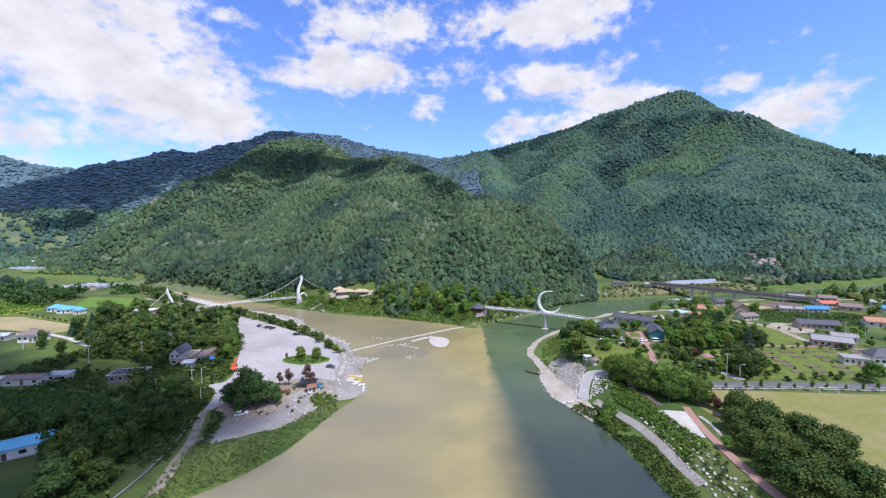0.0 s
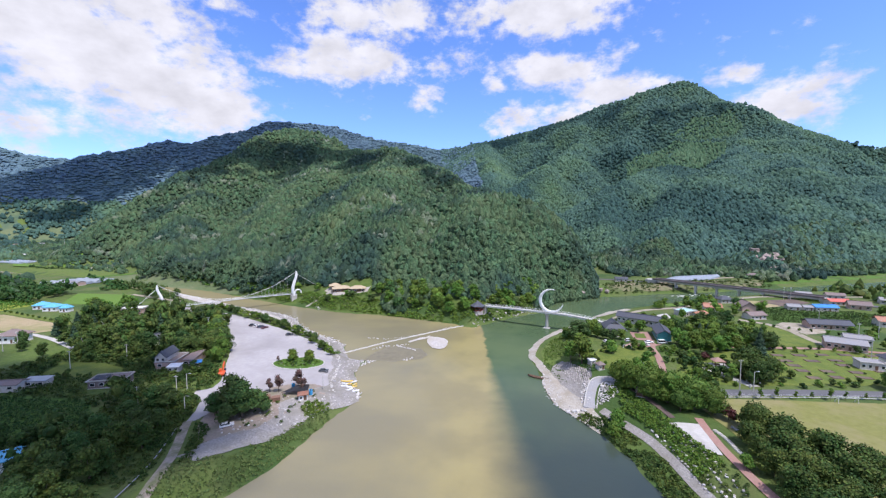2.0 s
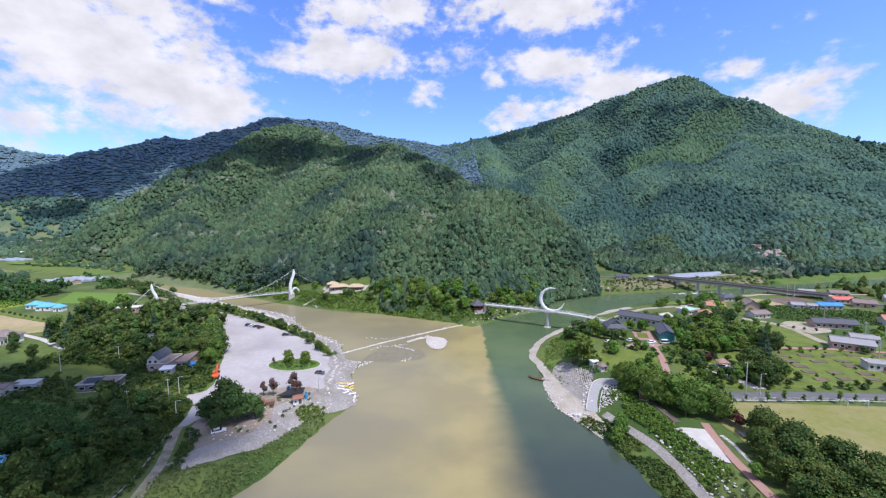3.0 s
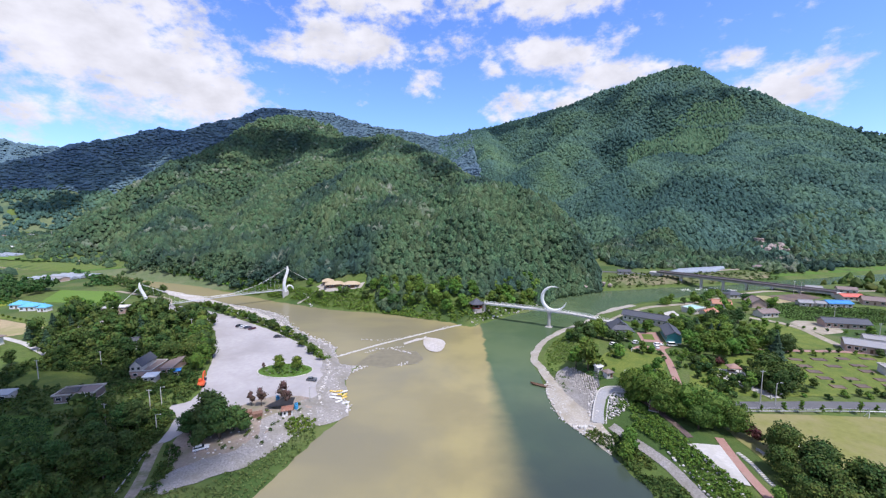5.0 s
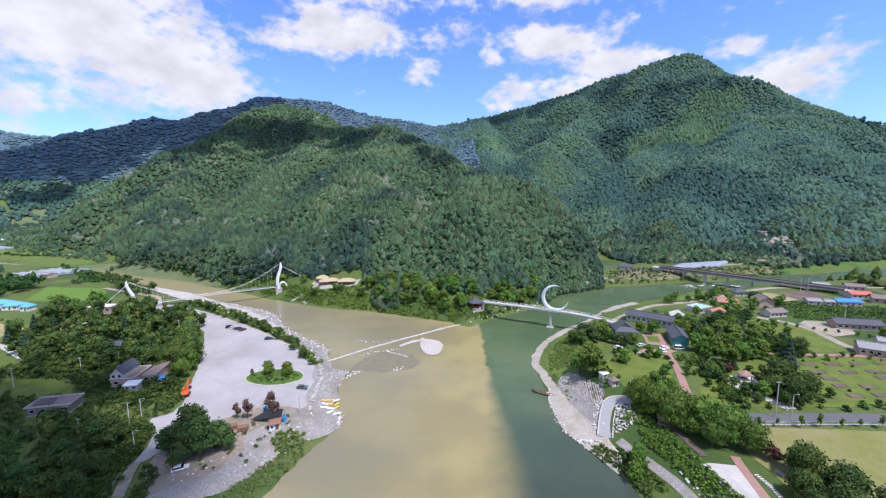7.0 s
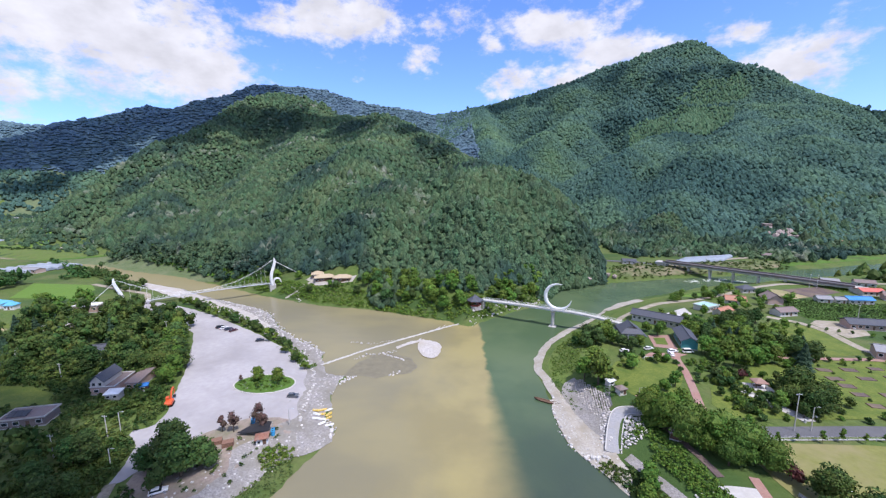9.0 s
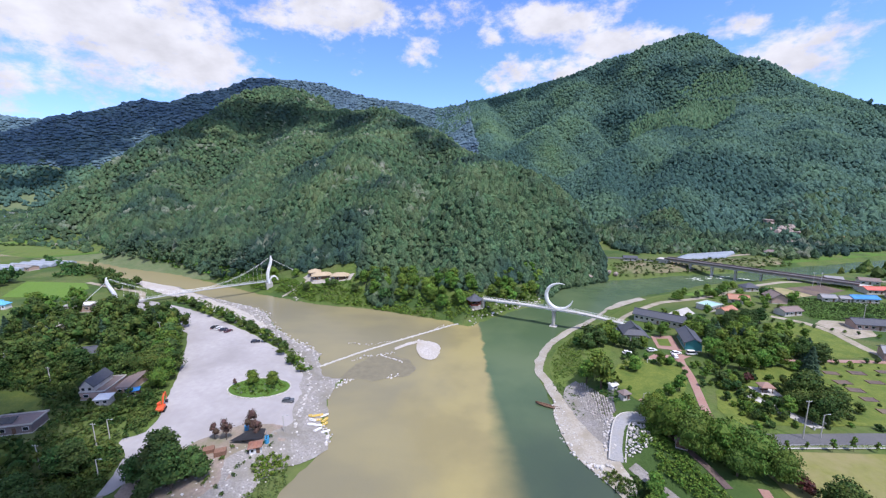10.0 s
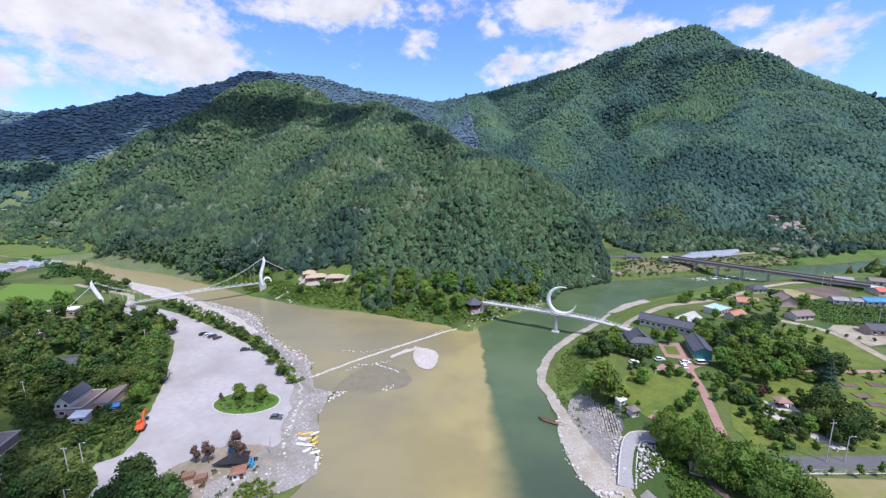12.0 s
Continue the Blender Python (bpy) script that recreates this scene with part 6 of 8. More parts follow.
def crescent_bridge():
    a, b = Vector((20, 293, 0)), Vector((98, 253.2, 0))
    L = (b - a).length
    ob = thing("footbridge", along(a, b), "white footbridge carrying a tall crescent-moon arch over the clear river", "footbridge")

    def zz(s):
        t = s / L
        return 10.9 + 0.5 * math.sin(t * math.pi) - 2.6 * max(0, t - 0.6) ** 2 / 0.16
    n = 24
    for name, y0, y1, lo, hi, mat in (("deck", -1.7, 1.7, -0.25, 0.0, "concrete"), ("girder", -1.2, 1.2, -1.0, -0.26, "white")):
        bm = bmesh.new()
        rings = []
        for i in range(n + 1):
            s = L * i / n
            rings.append([bm.verts.new((s, y, zz(s) + z)) for y, z in ((y0, lo), (y1, lo), (y1, hi), (y0, hi))])
        for p, q in zip(rings, rings[1:]):
            for k in range(4):
                bm.faces.new((p[k], p[(k + 1) % 4], q[(k + 1) % 4], q[k]))
        bm.faces.new(rings[0]), bm.faces.new(rings[-1])
        bmesh.ops.recalc_face_normals(bm, faces=bm.faces)
        part(name, bm, M[mat], ob)
    for y in (-1.62, 1.62):
        bm = bmesh.new()
        for h in (0.35, 0.7, 1.15):
            tube(bm, [(L * i / n, y, zz(L * i / n) + h) for i in range(n + 1)], [0.06 if h > 1 else 0.035] * (n + 1), 5)
        rail = part("railing", bm, M["white"], ob, "white steel tube railing")
        post = None
        for i in range(41):
            s = L * i / 40
            if post is None:
                bm = bmesh.new()
                rod(bm, (0, 0, -0.1), (0, 0, 1.2), 0.06, seg=5)
                p = part("post", bm, M["white"], rail)
                post = p.data
            else:
                p = link("post", post, None, rail)
            p.location = (s, y, zz(s))
    s0 = 47.0
    bm = bmesh.new()
    tube(bm, [(s0, 0, -2), (s0, 0, 5), (s0, 0, 9.0), (s0, 0, zz(s0) - 1)], [1.15, 1.05, 1.2, 2.0], 14)
    pier = part("pier", bm, M["concrete"], ob, "round grey concrete river pier")
    part("footing", boxed(s0 - 2.2, s0 + 2.2, -2, 2, -2, 0.5, 0.3), M["concrete"], pier)
    # crescent standing on the deck, in the bridge's own plane
    cx, cz, R = s0 + 2.5, 19.3, 8.4
    bm = bmesh.new()
    pts, rad = [], []
    for i in range(49):
        t = i / 48
        th = radians(68 + 285 * t)
        w = math.sin(math.pi * t) ** 0.8 * 1.15 + 0.05
        r = R - w * 0.8
        pts.append((cx + math.cos(th) * r, 0, cz + math.sin(th) * r))
        rad.append(w)
    tube(bm, pts, rad, 12, flat=0.8, up=(0, 1, 0))
    part("crescent", bm, M["white"], ob, "white steel crescent moon")
    for s, h in ((0, 10.5), (L, 8.0)):
        part("abutment", boxed(s - 2.0, s + 1.2, -1.9, 1.9, -2, h - 0.4, 0.2), M["stone_brown"], ob, "rough stone abutment")


crescent_bridge()


def suspension_bridge():
    a, b = Vector((-228, 290, 0)), Vector((-149, 346, 0))
    L = (b - a).length
    ob = thing("suspension_bridge", along(a, b), "slender white suspension footbridge between curled sculptural pylons", "suspension bridge")

    def zz(s):
        t = s / L
        return 7.4 + 1.2 * t + 1.0 * math.sin(math.pi * t)
    n = 30
    bm = bmesh.new()
    rings = []
    for i in range(n + 1):
        s = L * i / n
        rings.append([bm.verts.new((s, y, zz(s) + z)) for y, z in ((-1.2, -0.22), (1.2, -0.22), (1.2, 0), (-1.2, 0))])
    for p, q in zip(rings, rings[1:]):
        for k in range(4):
            bm.faces.new((p[k], p[(k + 1) % 4], q[(k + 1) % 4], q[k]))
    bm.faces.new(rings[0]), bm.faces.new(rings[-1])
    bmesh.ops.recalc_face_normals(bm, faces=bm.faces)
    part("deck", bm, M["steel"], ob, "pale steel walkway deck")
    for y in (-1.4, 1.4):
        bm = bmesh.new()
        for h in (0.5, 1.1):
            tube(bm, [(L * i / n, y, zz(L * i / n) + h) for i in range(n + 1)], [0.05] * (n + 1), 5)
        part("railing", bm, M["white"], ob)
    tops = []
    for s, zb, zt, side in ((0, 6.4, 26.6, 1), (L, 7.2, 29.4, -1)):
        H = zt - zb
        # two S-shaped legs, leaning over the river, and a curl behind them
        for y in (-1.75, 1.75):
            bm = bmesh.new()
            pts, rad = [], []
            for i in range(17):
                t = i / 16
                dx = side * (2.2 * math.sin(t * 5.2 + 0.3) * (0.35 + 0.4 * t) - 1.6 * t)
                pts.append((s + dx, y * 1.3 * (1 - 0.4 * t), zb + H * t))
                rad.append((0.95 - 0.25 * t) if t < 0.9 else 0.68 * (1 - t) / 0.1 + 0.08)
            tube(bm, pts, rad, 10)
            part("pylon_leg", bm, M["white"], ob, "curved white steel pylon leg")
            bm = bmesh.new()
            cp, cr = [], []
            for i in range(25):
                t = i / 24
                th = radians(200 - 250 * t)
                cp.append((s - side * 3.8 - side * math.cos(th) * -2.6, y * 0.8, zb + 2.4 + math.sin(th) * 2.6))
                cr.append(0.55 - 0.3 * t)
            tube(bm, cp, cr, 8, up=(0, 1, 0))
            part("curl", bm, M["white"], ob, "white spiral curl behind the pylon")
        part("pylon_base", boxed(s - 2.4, s + 2.4, -2.6, 2.6, 0, zb + 0.4, 0.2), M["concrete"], ob)
        tops.append((s + side * -1.2, zt - 1.6))
    for y in (-1.1, 1.1):
        bm = bmesh.new()
        (s0, z0), (s1, z1) = tops
        pts = []
        for i in range(33):
            t = i / 32
            s = s0 + (s1 - s0) * t
            low = zz(L * .5) + 1.2
            lin = z0 + (z1 - z0) * t
            mid = (z0 + z1) / 2
            pts.append((s, y * (1 + 0.27 * 4 * t * (1 - t)), lin - (mid - low) * 4 * t * (1 - t)))
        tube(bm, pts, [0.08] * 33, 5)
        cable = part("main_cable", bm, M["white"], ob)
        for p in pts[2:-2]:
            bm = bmesh.new()
            rod(bm, p, (p[0], y * 1.27, zz(p[0]) + 0.1), 0.022, seg=4)
            part("hanger", bm, M["white"], cable)
        for (s, z), back, zg in ((tops[0], -20, 6.5), (tops[1], 26, 10.0)):
            bm = bmesh.new()
            rod(bm, (s, y, z), (s + back, y * 2.5, zg), 0.07, seg=5)
            part("backstay", bm, M["white"], ob)


suspension_bridge()


def road_bridge():
    a, b = Vector((213, 424, 0)), Vector((298, 333, 0))
    L = (b - a).length
    ob = thing("road_bridge", along(a, b), "long grey concrete road bridge on slab piers", "road bridge")
    z = 10.6
    part("deck", boxed(-4, L + 4, -4.6, 4.6, z - 0.5, z, 0.05), M["asphalt"], ob)
    for y in (-3, 0, 3):
        part("girder", boxed(-2, L + 2, y - 0.6, y + 0.6, z - 2.0, z - 0.52, 0.05), M["concrete"], ob)
    for y in (-4.45, 4.45):
        part("parapet", boxed(-4, L + 4, y - 0.15, y + 0.15, z, z + 1.0, 0.04), M["roof_brown"], ob, "weathered brown parapet")
    for k in range(1, 7):
        s = L * k / 7
        p = part("pier", boxed(s - 0.7, s + 0.7, -2.6, 2.6, -2, z - 3.0, 0.2), M["concrete"], ob)
        part("pier_cap", boxed(s - 0.9, s + 0.9, -4.2, 4.2, z - 3.0, z - 2.0, 0.15), M["concrete"], p)
    for s in (-6, L + 6):
        part("abutment", boxed(s - 5, s + 5, -4.6, 4.6, 0, z - 0.6, 0.2), M["concrete"], ob)


road_bridge()
strip("road", [(303, 328), (320, 316), (360, 296), (420, 270)], 8, M["asphalt"], "grey country road leading off the bridge", "road", lift=0.4)
strip("road", [(208, 429), (190, 446), (160, 452)], 7, M["asphalt"], "grey road beyond the bridge", "road", lift=0.4)
strip("road", [(215, 432), (300, 462), (420, 500), (560, 545)], 6, M["dirt"], "pale road along the mountain foot", "road", lift=0.4)

# ---- buildings ----
def prism(bm, w, d, z0, z1, over, kind="gable", thick=0.25, ridge=0.5):
    """A roof over w x d: gable (ridge along x), hip, hipgable, shed or flat; a thick shell."""
    W, D = w / 2 + over, d / 2 + over
    if kind == "flat":
        box(bm, -W, W, -D, D, z0, z0 + thick)
        return bm
    if kind == "shed":
        quad = [(-W, -D, z0), (W, -D, z0), (W, D, z1), (-W, D, z1)]
        faces = [quad]
    else:
        r = {"gable": W, "hip": max(W - D, 0.05), "hipgable": W - D * 0.45}[kind]
        if kind == "hip" or kind == "gable":
            A, B = (-r, 0, z1), (r, 0, z1)
            c = [(-W, -D, z0), (W, -D, z0), (W, D, z0), (-W, D, z0)]
            faces = [[c[0], c[1], B, A], [c[2], c[3], A, B]]
            if kind == "hip":
                faces += [[c[1], c[2], B], [c[3], c[0], A]]
        else:
            zm = z0 + (z1 - z0) * 0.5
            A, B = (-r, 0, z1), (r, 0, z1)
            c = [(-W, -D, z0), (W, -D, z0), (W, D, z0), (-W, D, z0)]
            k = D * 0.5
            m = [(-r, -k, zm), (r, -k, zm), (r, k, zm), (-r, k, zm)]
            faces = [[c[0], c[1], m[1], m[0]], [m[0], m[1], B, A], [c[2], c[3], m[3], m[2]], [m[2], m[3], A, B], [c[1], c[2], m[2], m[1]], [c[3], c[0], m[0], m[3]]]
    for f in faces:
        top = [bm.verts.new(Vector(p) + Vector((0, 0, thick))) for p in f]
        low = [bm.verts.new(p) for p in f]
        bm.faces.new(top), bm.faces.new(low[::-1])
        for i in range(len(f)):
            j = (i + 1) % len(f)
            bm.faces.new((low[i], low[j], top[j], top[i]))
    bmesh.ops.remove_doubles(bm, verts=bm.verts, dist=0.001)
    bmesh.ops.recalc_face_normals(bm, faces=bm.faces)
    return bm


def house(x, y, turn, w, d, h, label, roof="gable", rise=2.0, wall="plaster", cover="slate", over=0.6, windows=3, doors=1, group="", category="house", name="house", base=None, ridges=True):
    z = (min(land1(x + dx, y + dy) for dx in (-w / 3, w / 3) for dy in (-d / 3, d / 3)) if base is None else base) + 0.1
    ob = thing(name, pose(x, y, z, 0, 0, turn), label, category, group)
    part("foundation", boxed(-w / 2 - .15, w / 2 + .15, -d / 2 - .15, d / 2 + .15, -1.2, 0.25), M["concrete"], ob)
    bm = boxed(-w / 2, w / 2, -d / 2, d / 2, 0.25, h)
    if roof in ("gable", "hipgable"):
        for sx in (-1, 1):
            e = w / 2 if roof == "gable" else w / 2 - d * 0.3
            lo = h if roof == "gable" else h + rise * 0.45
            q = [(sx * e, -d / 2, h), (sx * e, d / 2, h), (sx * e, 0, h + rise * d / (d + 2 * over))]
            o = [bm.verts.new(p) for p in q]
            i = [bm.verts.new((p[0] - sx * 0.2, p[1], p[2])) for p in q]
            bm.faces.new(o), bm.faces.new(i[::-1])
            for k in range(3):
                bm.faces.new((o[k], o[(k + 1) % 3], i[(k + 1) % 3], i[k]))
        bmesh.ops.recalc_face_normals(bm, faces=bm.faces)
    part("wall", bm, M[wall], ob)
    rf = part("roof", prism(bmesh.new(), w, d, h, h + rise, over, roof), M[cover], ob)
    if ridges and roof in ("gable", "hip", "hipgable"):
        r = {"gable": w / 2 + over, "hip": max(w / 2 - d / 2, 0.2), "hipgable": w / 2 + over - (d / 2 + over) * 0.45}[roof]
        part("ridge_cap", boxed(-r, r, -0.22, 0.22, h + rise + 0.12, h + rise + 0.5, 0.08), M[cover], rf)
    if roof == "flat":
        for bx in ((-w / 2 - over, w / 2 + over, -d / 2 - over, -d / 2 - over + .3), (-w / 2 - over, w / 2 + over, d / 2 + over - .3, d / 2 + over), (-w / 2 - over, -w / 2 - over + .3, -d / 2 - over + .3, d / 2 + over - .3), (w / 2 + over - .3, w / 2 + over, -d / 2 - over + .3, d / 2 + over - .3)):
            part("parapet", boxed(*bx, h + 0.2, h + 0.65, 0.03), M["plaster"], rf)
    for side in (-1, 1):
        for k in range(windows):
            cx = -w / 2 + w * (k + 0.5) / windows
            if doors and side == -1 and k == windows // 2:
                dr = part("door", boxed(cx - .55, cx + .55, side * (d / 2 + .06) - .06, side * (d / 2 + .06) + .06, 0.25, 2.35, 0.02), M["wood"], ob)
                continue
            ww, hh, zc = min(1.9, w / windows * 0.6), min(1.5, h * .45), 0.25 + (h - .25) * .55
            wi = part("window", boxed(cx - ww / 2, cx + ww / 2, side * (d / 2 + .05) - .05, side * (d / 2 + .05) + .05, zc - hh / 2, zc + hh / 2, 0.02), M["white"], ob)
            part("pane", boxed(cx - ww / 2 + .12, cx + ww / 2 - .12, side * (d / 2 + .08) - .04, side * (d / 2 + .08) + .04, zc - hh / 2 + .12, zc + hh / 2 - .12), M["glass"], wi)
    return ob


# halls of the riverside park
hall = house(93.5, 237, -8, 14, 12, 5.6, "large hall with a hipped-and-gabled dark slate-tile roof over white posts", "hipgable", 5.0, "plaster", "slate", 1.1, 4, 1, category="hall", name="hall")
for k in range(4):
    part("glazing", boxed(-7.12, -7.0, -5.5 + k * 2.8, -3.1 + k * 2.8, 0.6, 3.9, .02), M["glass"], hall)
hall.matrix_basis = hall.matrix_basis @ Matrix.Rotation(radians(90), 4, "Z") @ Matrix.Scale(0.82, 4)
for i in range(5):
    bm = bmesh.new()
    rod(bm, (-7.6, -5.2 + i * 2.6, 0.2), (-7.6, -5.2 + i * 2.6, 5.6), 0.2, seg=8)
    part("post", bm, M["white"], hall)
part("veranda", boxed(-8.2, -7.2, -6, 6, -1.0, 0.35, 0.03), M["concrete"], hall)
for sgn in (-1, 1):
    part("lower_roof", prism(bmesh.new(), 14, 2.2, 3.9, 4.8, 0.4, "shed"), M["slate"], hall).matrix_basis = pose(0, sgn * 7.4, 0, 0, 0, 180 if sgn > 0 else 0)
house(119.5, 260.5, -38, 25, 7.0, 3.8, "long low hall with a dark slate-tile gable roof", "gable", 2.4, "plaster", "slate", 1.0, 9, 1, category="hall", name="hall")
house(119.5, 231, 73, 17, 7, 3.8, "hall with dark slate roof and teal glazed wall panels", "gable", 2.4, "teal", "slate", 0.9, 6, 1, category="hall", name="hall")
# bathing hall and village by the river
house(164, 286, 28, 12, 9, 3.0, "low hall with a pale turquoise flat roof", "flat", 0.3, "plaster", "turquoise", 0.4, 4, 1, category="hall", name="hall")
house(168, 276, 28, 11, 6, 2.7, "low house with a weathered pink-brown roof", "gable", 1.8, "plaster", "roof_orange", 0.6, 3, 1, "village houses")
house(191, 299, -20, 11, 7, 2.8, "house with a faded red tile roof", "gable", 2.4, "plaster", "roof_orange", 0.7, 3, 1, "village houses")
house(219, 328, 5, 10, 7, 2.8, "house with a dark blue-grey hipped roof", "hip", 2.4, "plaster", "slate", 0.7, 3, 1, "village houses")
house(217, 301, 80, 10, 9, 3.4, "house with a steep brown gable roof", "gable", 3.4, "brick", "roof_brown", 0.9, 3, 1, "village houses")
house(205, 276, 10, 12, 7, 2.8, "house with a maroon-brown roof and teal fence", "gable", 1.8, "plaster", "roof_brown", 0.7, 4, 1, "village houses")
house(233, 253, -12, 22, 8, 3.0, "long farmhouse with a dark slate roof", "gable", 2.2, "brick", "slate", 0.9, 7, 1, "village houses")
house(273, 300, -6, 15, 7, 3.0, "farm shed with a bright blue steel roof", "gable", 1.6, "plaster", "roof_blue", 0.6, 4, 1, "farm sheds", "shed", "shed")
house(302, 321, -8, 14, 8, 3.0, "farm shed with a bright red steel roof", "gable", 1.6, "plaster", "roof_red", 0.6, 4, 1, "farm sheds", "shed", "shed")
house(305, 307, -30, 12, 8, 3.2, "house with a dark brown gable roof", "gable", 2.4, "brick", "roof_brown", 0.8, 3, 1, "village houses")
house(253, 303, -15, 8, 6, 2.6, "small house with a grey roof among the fields", "gable", 1.6, "plaster", "roof_grey", 0.5, 2, 1, "village houses")
house(262, 301, -15, 6, 5, 2.5, "small white-walled farm store", "gable", 1.3, "plaster", "roof_grey", 0.4, 2, 1, "village houses")
house(276, 258, -20, 13, 8, 3.4, "house with a pink-orange tile roof", "gable", 2.4, "plaster", "roof_orange", 0.7, 3, 1, "village houses")
house(206, 213, -32, 16, 9, 3.6, "long store with weathered grey roof", "gable", 2.0, "brick", "roof_grey", 0.6, 6, 1, "village houses")
house(222, 223, -30, 11, 7, 3.2, "low store with pale grey roof", "gable", 1.4, "plaster", "roof_grey", 0.5, 5, 1, "village houses")
house(191, 185, -20, 9, 6, 3.2, "two-storey flat-roofed white house", "flat", 0.3, "plaster", "roof_grey", 0.3, 4, 1, "village houses")
house(203, 184, -15, 10, 8, 4.6, "white house with a dark slate hipped roof", "hip", 3.4, "white", "slate", 0.9, 4, 1, "village houses")
house(238, 203, -25, 14, 8, 3.4, "house with a grey-blue roof", "gable", 2.0, "plaster", "slate", 0.6, 3, 1, "village houses")
house(262, 222, 30, 12, 8, 3.4, "house with a grey roof", "hip", 2.0, "plaster", "roof_grey", 0.6, 3, 1, "village houses")
rr = random.Random(8)
for x, y, c in ((330, 300, "roof_blue"), (345, 325, "roof_grey"), (362, 312, "roof_red"), (335, 270, "roof_orange"), (375, 290, "slate"), (400, 330, "roof_blue"), (390, 352, "roof_grey"), (430, 360, "roof_brown"), (318, 240, "roof_grey"), (352, 240, "slate"),
                (470, 400, "roof_grey"), (450, 330, "roof_red"), (345, 470, "roof_brown"), (415, 530, "roof_brown"), (440, 545, "roof_grey"), (372, 520, "roof_grey"), (180, 438, "slate"), (510, 560, "roof_orange"), (300, 350, "roof_grey"), (322, 345, "roof_brown")):
    nm = {"roof_blue": "bright blue", "roof_grey": "grey", "roof_red": "red", "roof_orange": "orange tile", "slate": "dark slate", "roof_brown": "brown"}[c]
    house(x, y, rr.uniform(-40, 40), rr.uniform(8.5, 13), rr.uniform(6, 8), 3.0, "village house with a " + nm + " roof", rr.choice(("gable", "hip")), 2.0, "plaster", c, 0.6, 3, 1, "far village houses", ridges=False)
# left bank houses
flat = house(-152, 161, 14, 13.5, 7.5, 3.1, "flat-roofed concrete house with solar panels on the roof", "flat", 0.3, "roof_brown", "roof_brown", 0.5, 4, 1)
for a, b, c, d in ((-7.3, 7.3, -4.3, -4.05), (-7.3, 7.3, 4.05, 4.3), (-7.3, -7.05, -4.05, 4.05), (7.05, 7.3, -4.05, 4.05)):
    part("parapet", boxed(a, b, c, d, 3.25, 3.75, 0.03), M["plaster"], flat, "pale parapet round the flat roof")
for i in range(3):
    part("solar_panel", boxed(-1.0, 1.0, -1.6, 1.6, 0, 0.12, 0.02), M["glass"], flat, "dark blue tilted solar panel").matrix_basis = pose(-4.6 + i * 2.1, -0.8, 3.9, 16)


def gable_house():
    """Brick ground floor with a flat terrace, and a narrow upper floor under a steep roof."""
    ob = house(-143, 186, 8, 9.2, 13, 3.0, "old pinkish brick house with a steep dark gabled upper floor", "flat", 0.3, "brick", "roof_brown", 0.15, 2, 1)
    bm = bmesh.new()
    prof = [(-4.5, 3.3), (.6, 3.3), (.6, 5.3), (-1.95, 7.9), (-4.5, 5.3)]
    rings = [[bm.verts.new((a, b, c)) for a, c in prof] for b in (-6.2, 4.5)]
    for k in range(5):
        bm.faces.new((rings[0][k], rings[0][(k + 1) % 5], rings[1][(k + 1) % 5], rings[1][k]))
    bm.faces.new(rings[0][::-1]), bm.faces.new(rings[1])
    bmesh.ops.recalc_face_normals(bm, faces=bm.faces)
    up = part("upper_wall", bm, M["plaster"], ob, "pale plastered upper floor")
    roof = part("upper_roof", prism(bmesh.new(), 10.7, 5.1, 5.2, 8.1, 0.35), M["slate"], ob, "steep dark slate roof")
    roof.matrix_basis = pose(-1.95, -.85, 0, 0, 0, 90)
    for x in (-3.2, -.8):
        part("window", boxed(x - .5, x + .5, -6.27, -6.15, 3.9, 5.0), M["glass"], up)
    part("dormer", boxed(-4.2, -2.6, -2.0, -.2, 5.6, 7.2, .05), M["plaster"], ob, "small white dormer")


gable_house()
house(-134.5, 190, 8, 5, 12, 2.8, "long lean-to with weathered grey roofing", "shed", 0.9, "brick", "roof_brown", 0.3, 2, 0, category="lean-to", name="shed")
house(-135.5, 177.5, 10, 5.0, 3.4, 2.4, "small shed with a bright white metal roof", "shed", 0.5, "plaster", "white", 0.4, 2, 0, category="shed", name="shed")
house(-129, 184, 25, 4, 2.4, 2.0, "low store covered by a blue tarpaulin", "gable", 0.6, "wood", "roof_blue", 0.3, 1, 0, category="shed", name="shed")
house(-176, 214, 20, 8, 6, 3.4, "house with a dark slate roof among trees", "gable", 2.4, "plaster", "slate", 0.6, 3, 1)
house(-242, 280, 8, 15, 7, 4.4, "white and pink flat-roofed visitor building by the bridge", "flat", 0.3, "brick", "white", 0.4, 4, 1)
house(-228, 246, 5, 12, 6, 3.2, "long low white building among trees", "flat", 0.3, "plaster", "roof_grey", 0.3, 4, 1)
house(-255.5, 212, 8, 11.5, 8, 4.4, "white house with a brown-black hipped roof", "hip", 2.8, "white", "roof_brown", 1.0, 4, 1)
house(-276, 213, 5, 9, 6, 2.8, "small store with a white roof", "gable", 1.0, "plaster", "white", 0.4, 2, 1)
house(-214, 213, 10, 7, 4, 2.4, "small grey garden shed", "gable", 0.9, "plaster", "roof_grey", 0.3, 2, 0, category="shed", name="shed")
house(-138.5, 100.5, 38, 20, 6.5, 3.2, "long shed with a bright sky-blue steel roof", "gable", 1.6, "white", "roof_cyan", 0.6, 5, 1, category="shed", name="shed")
house(-192, 153, 10, 15, 6, 2.8, "patched low shed with rusty brown roofing", "gable", 1.0, "plaster", "roof_brown", 0.5, 3, 1, category="shed", name="shed")
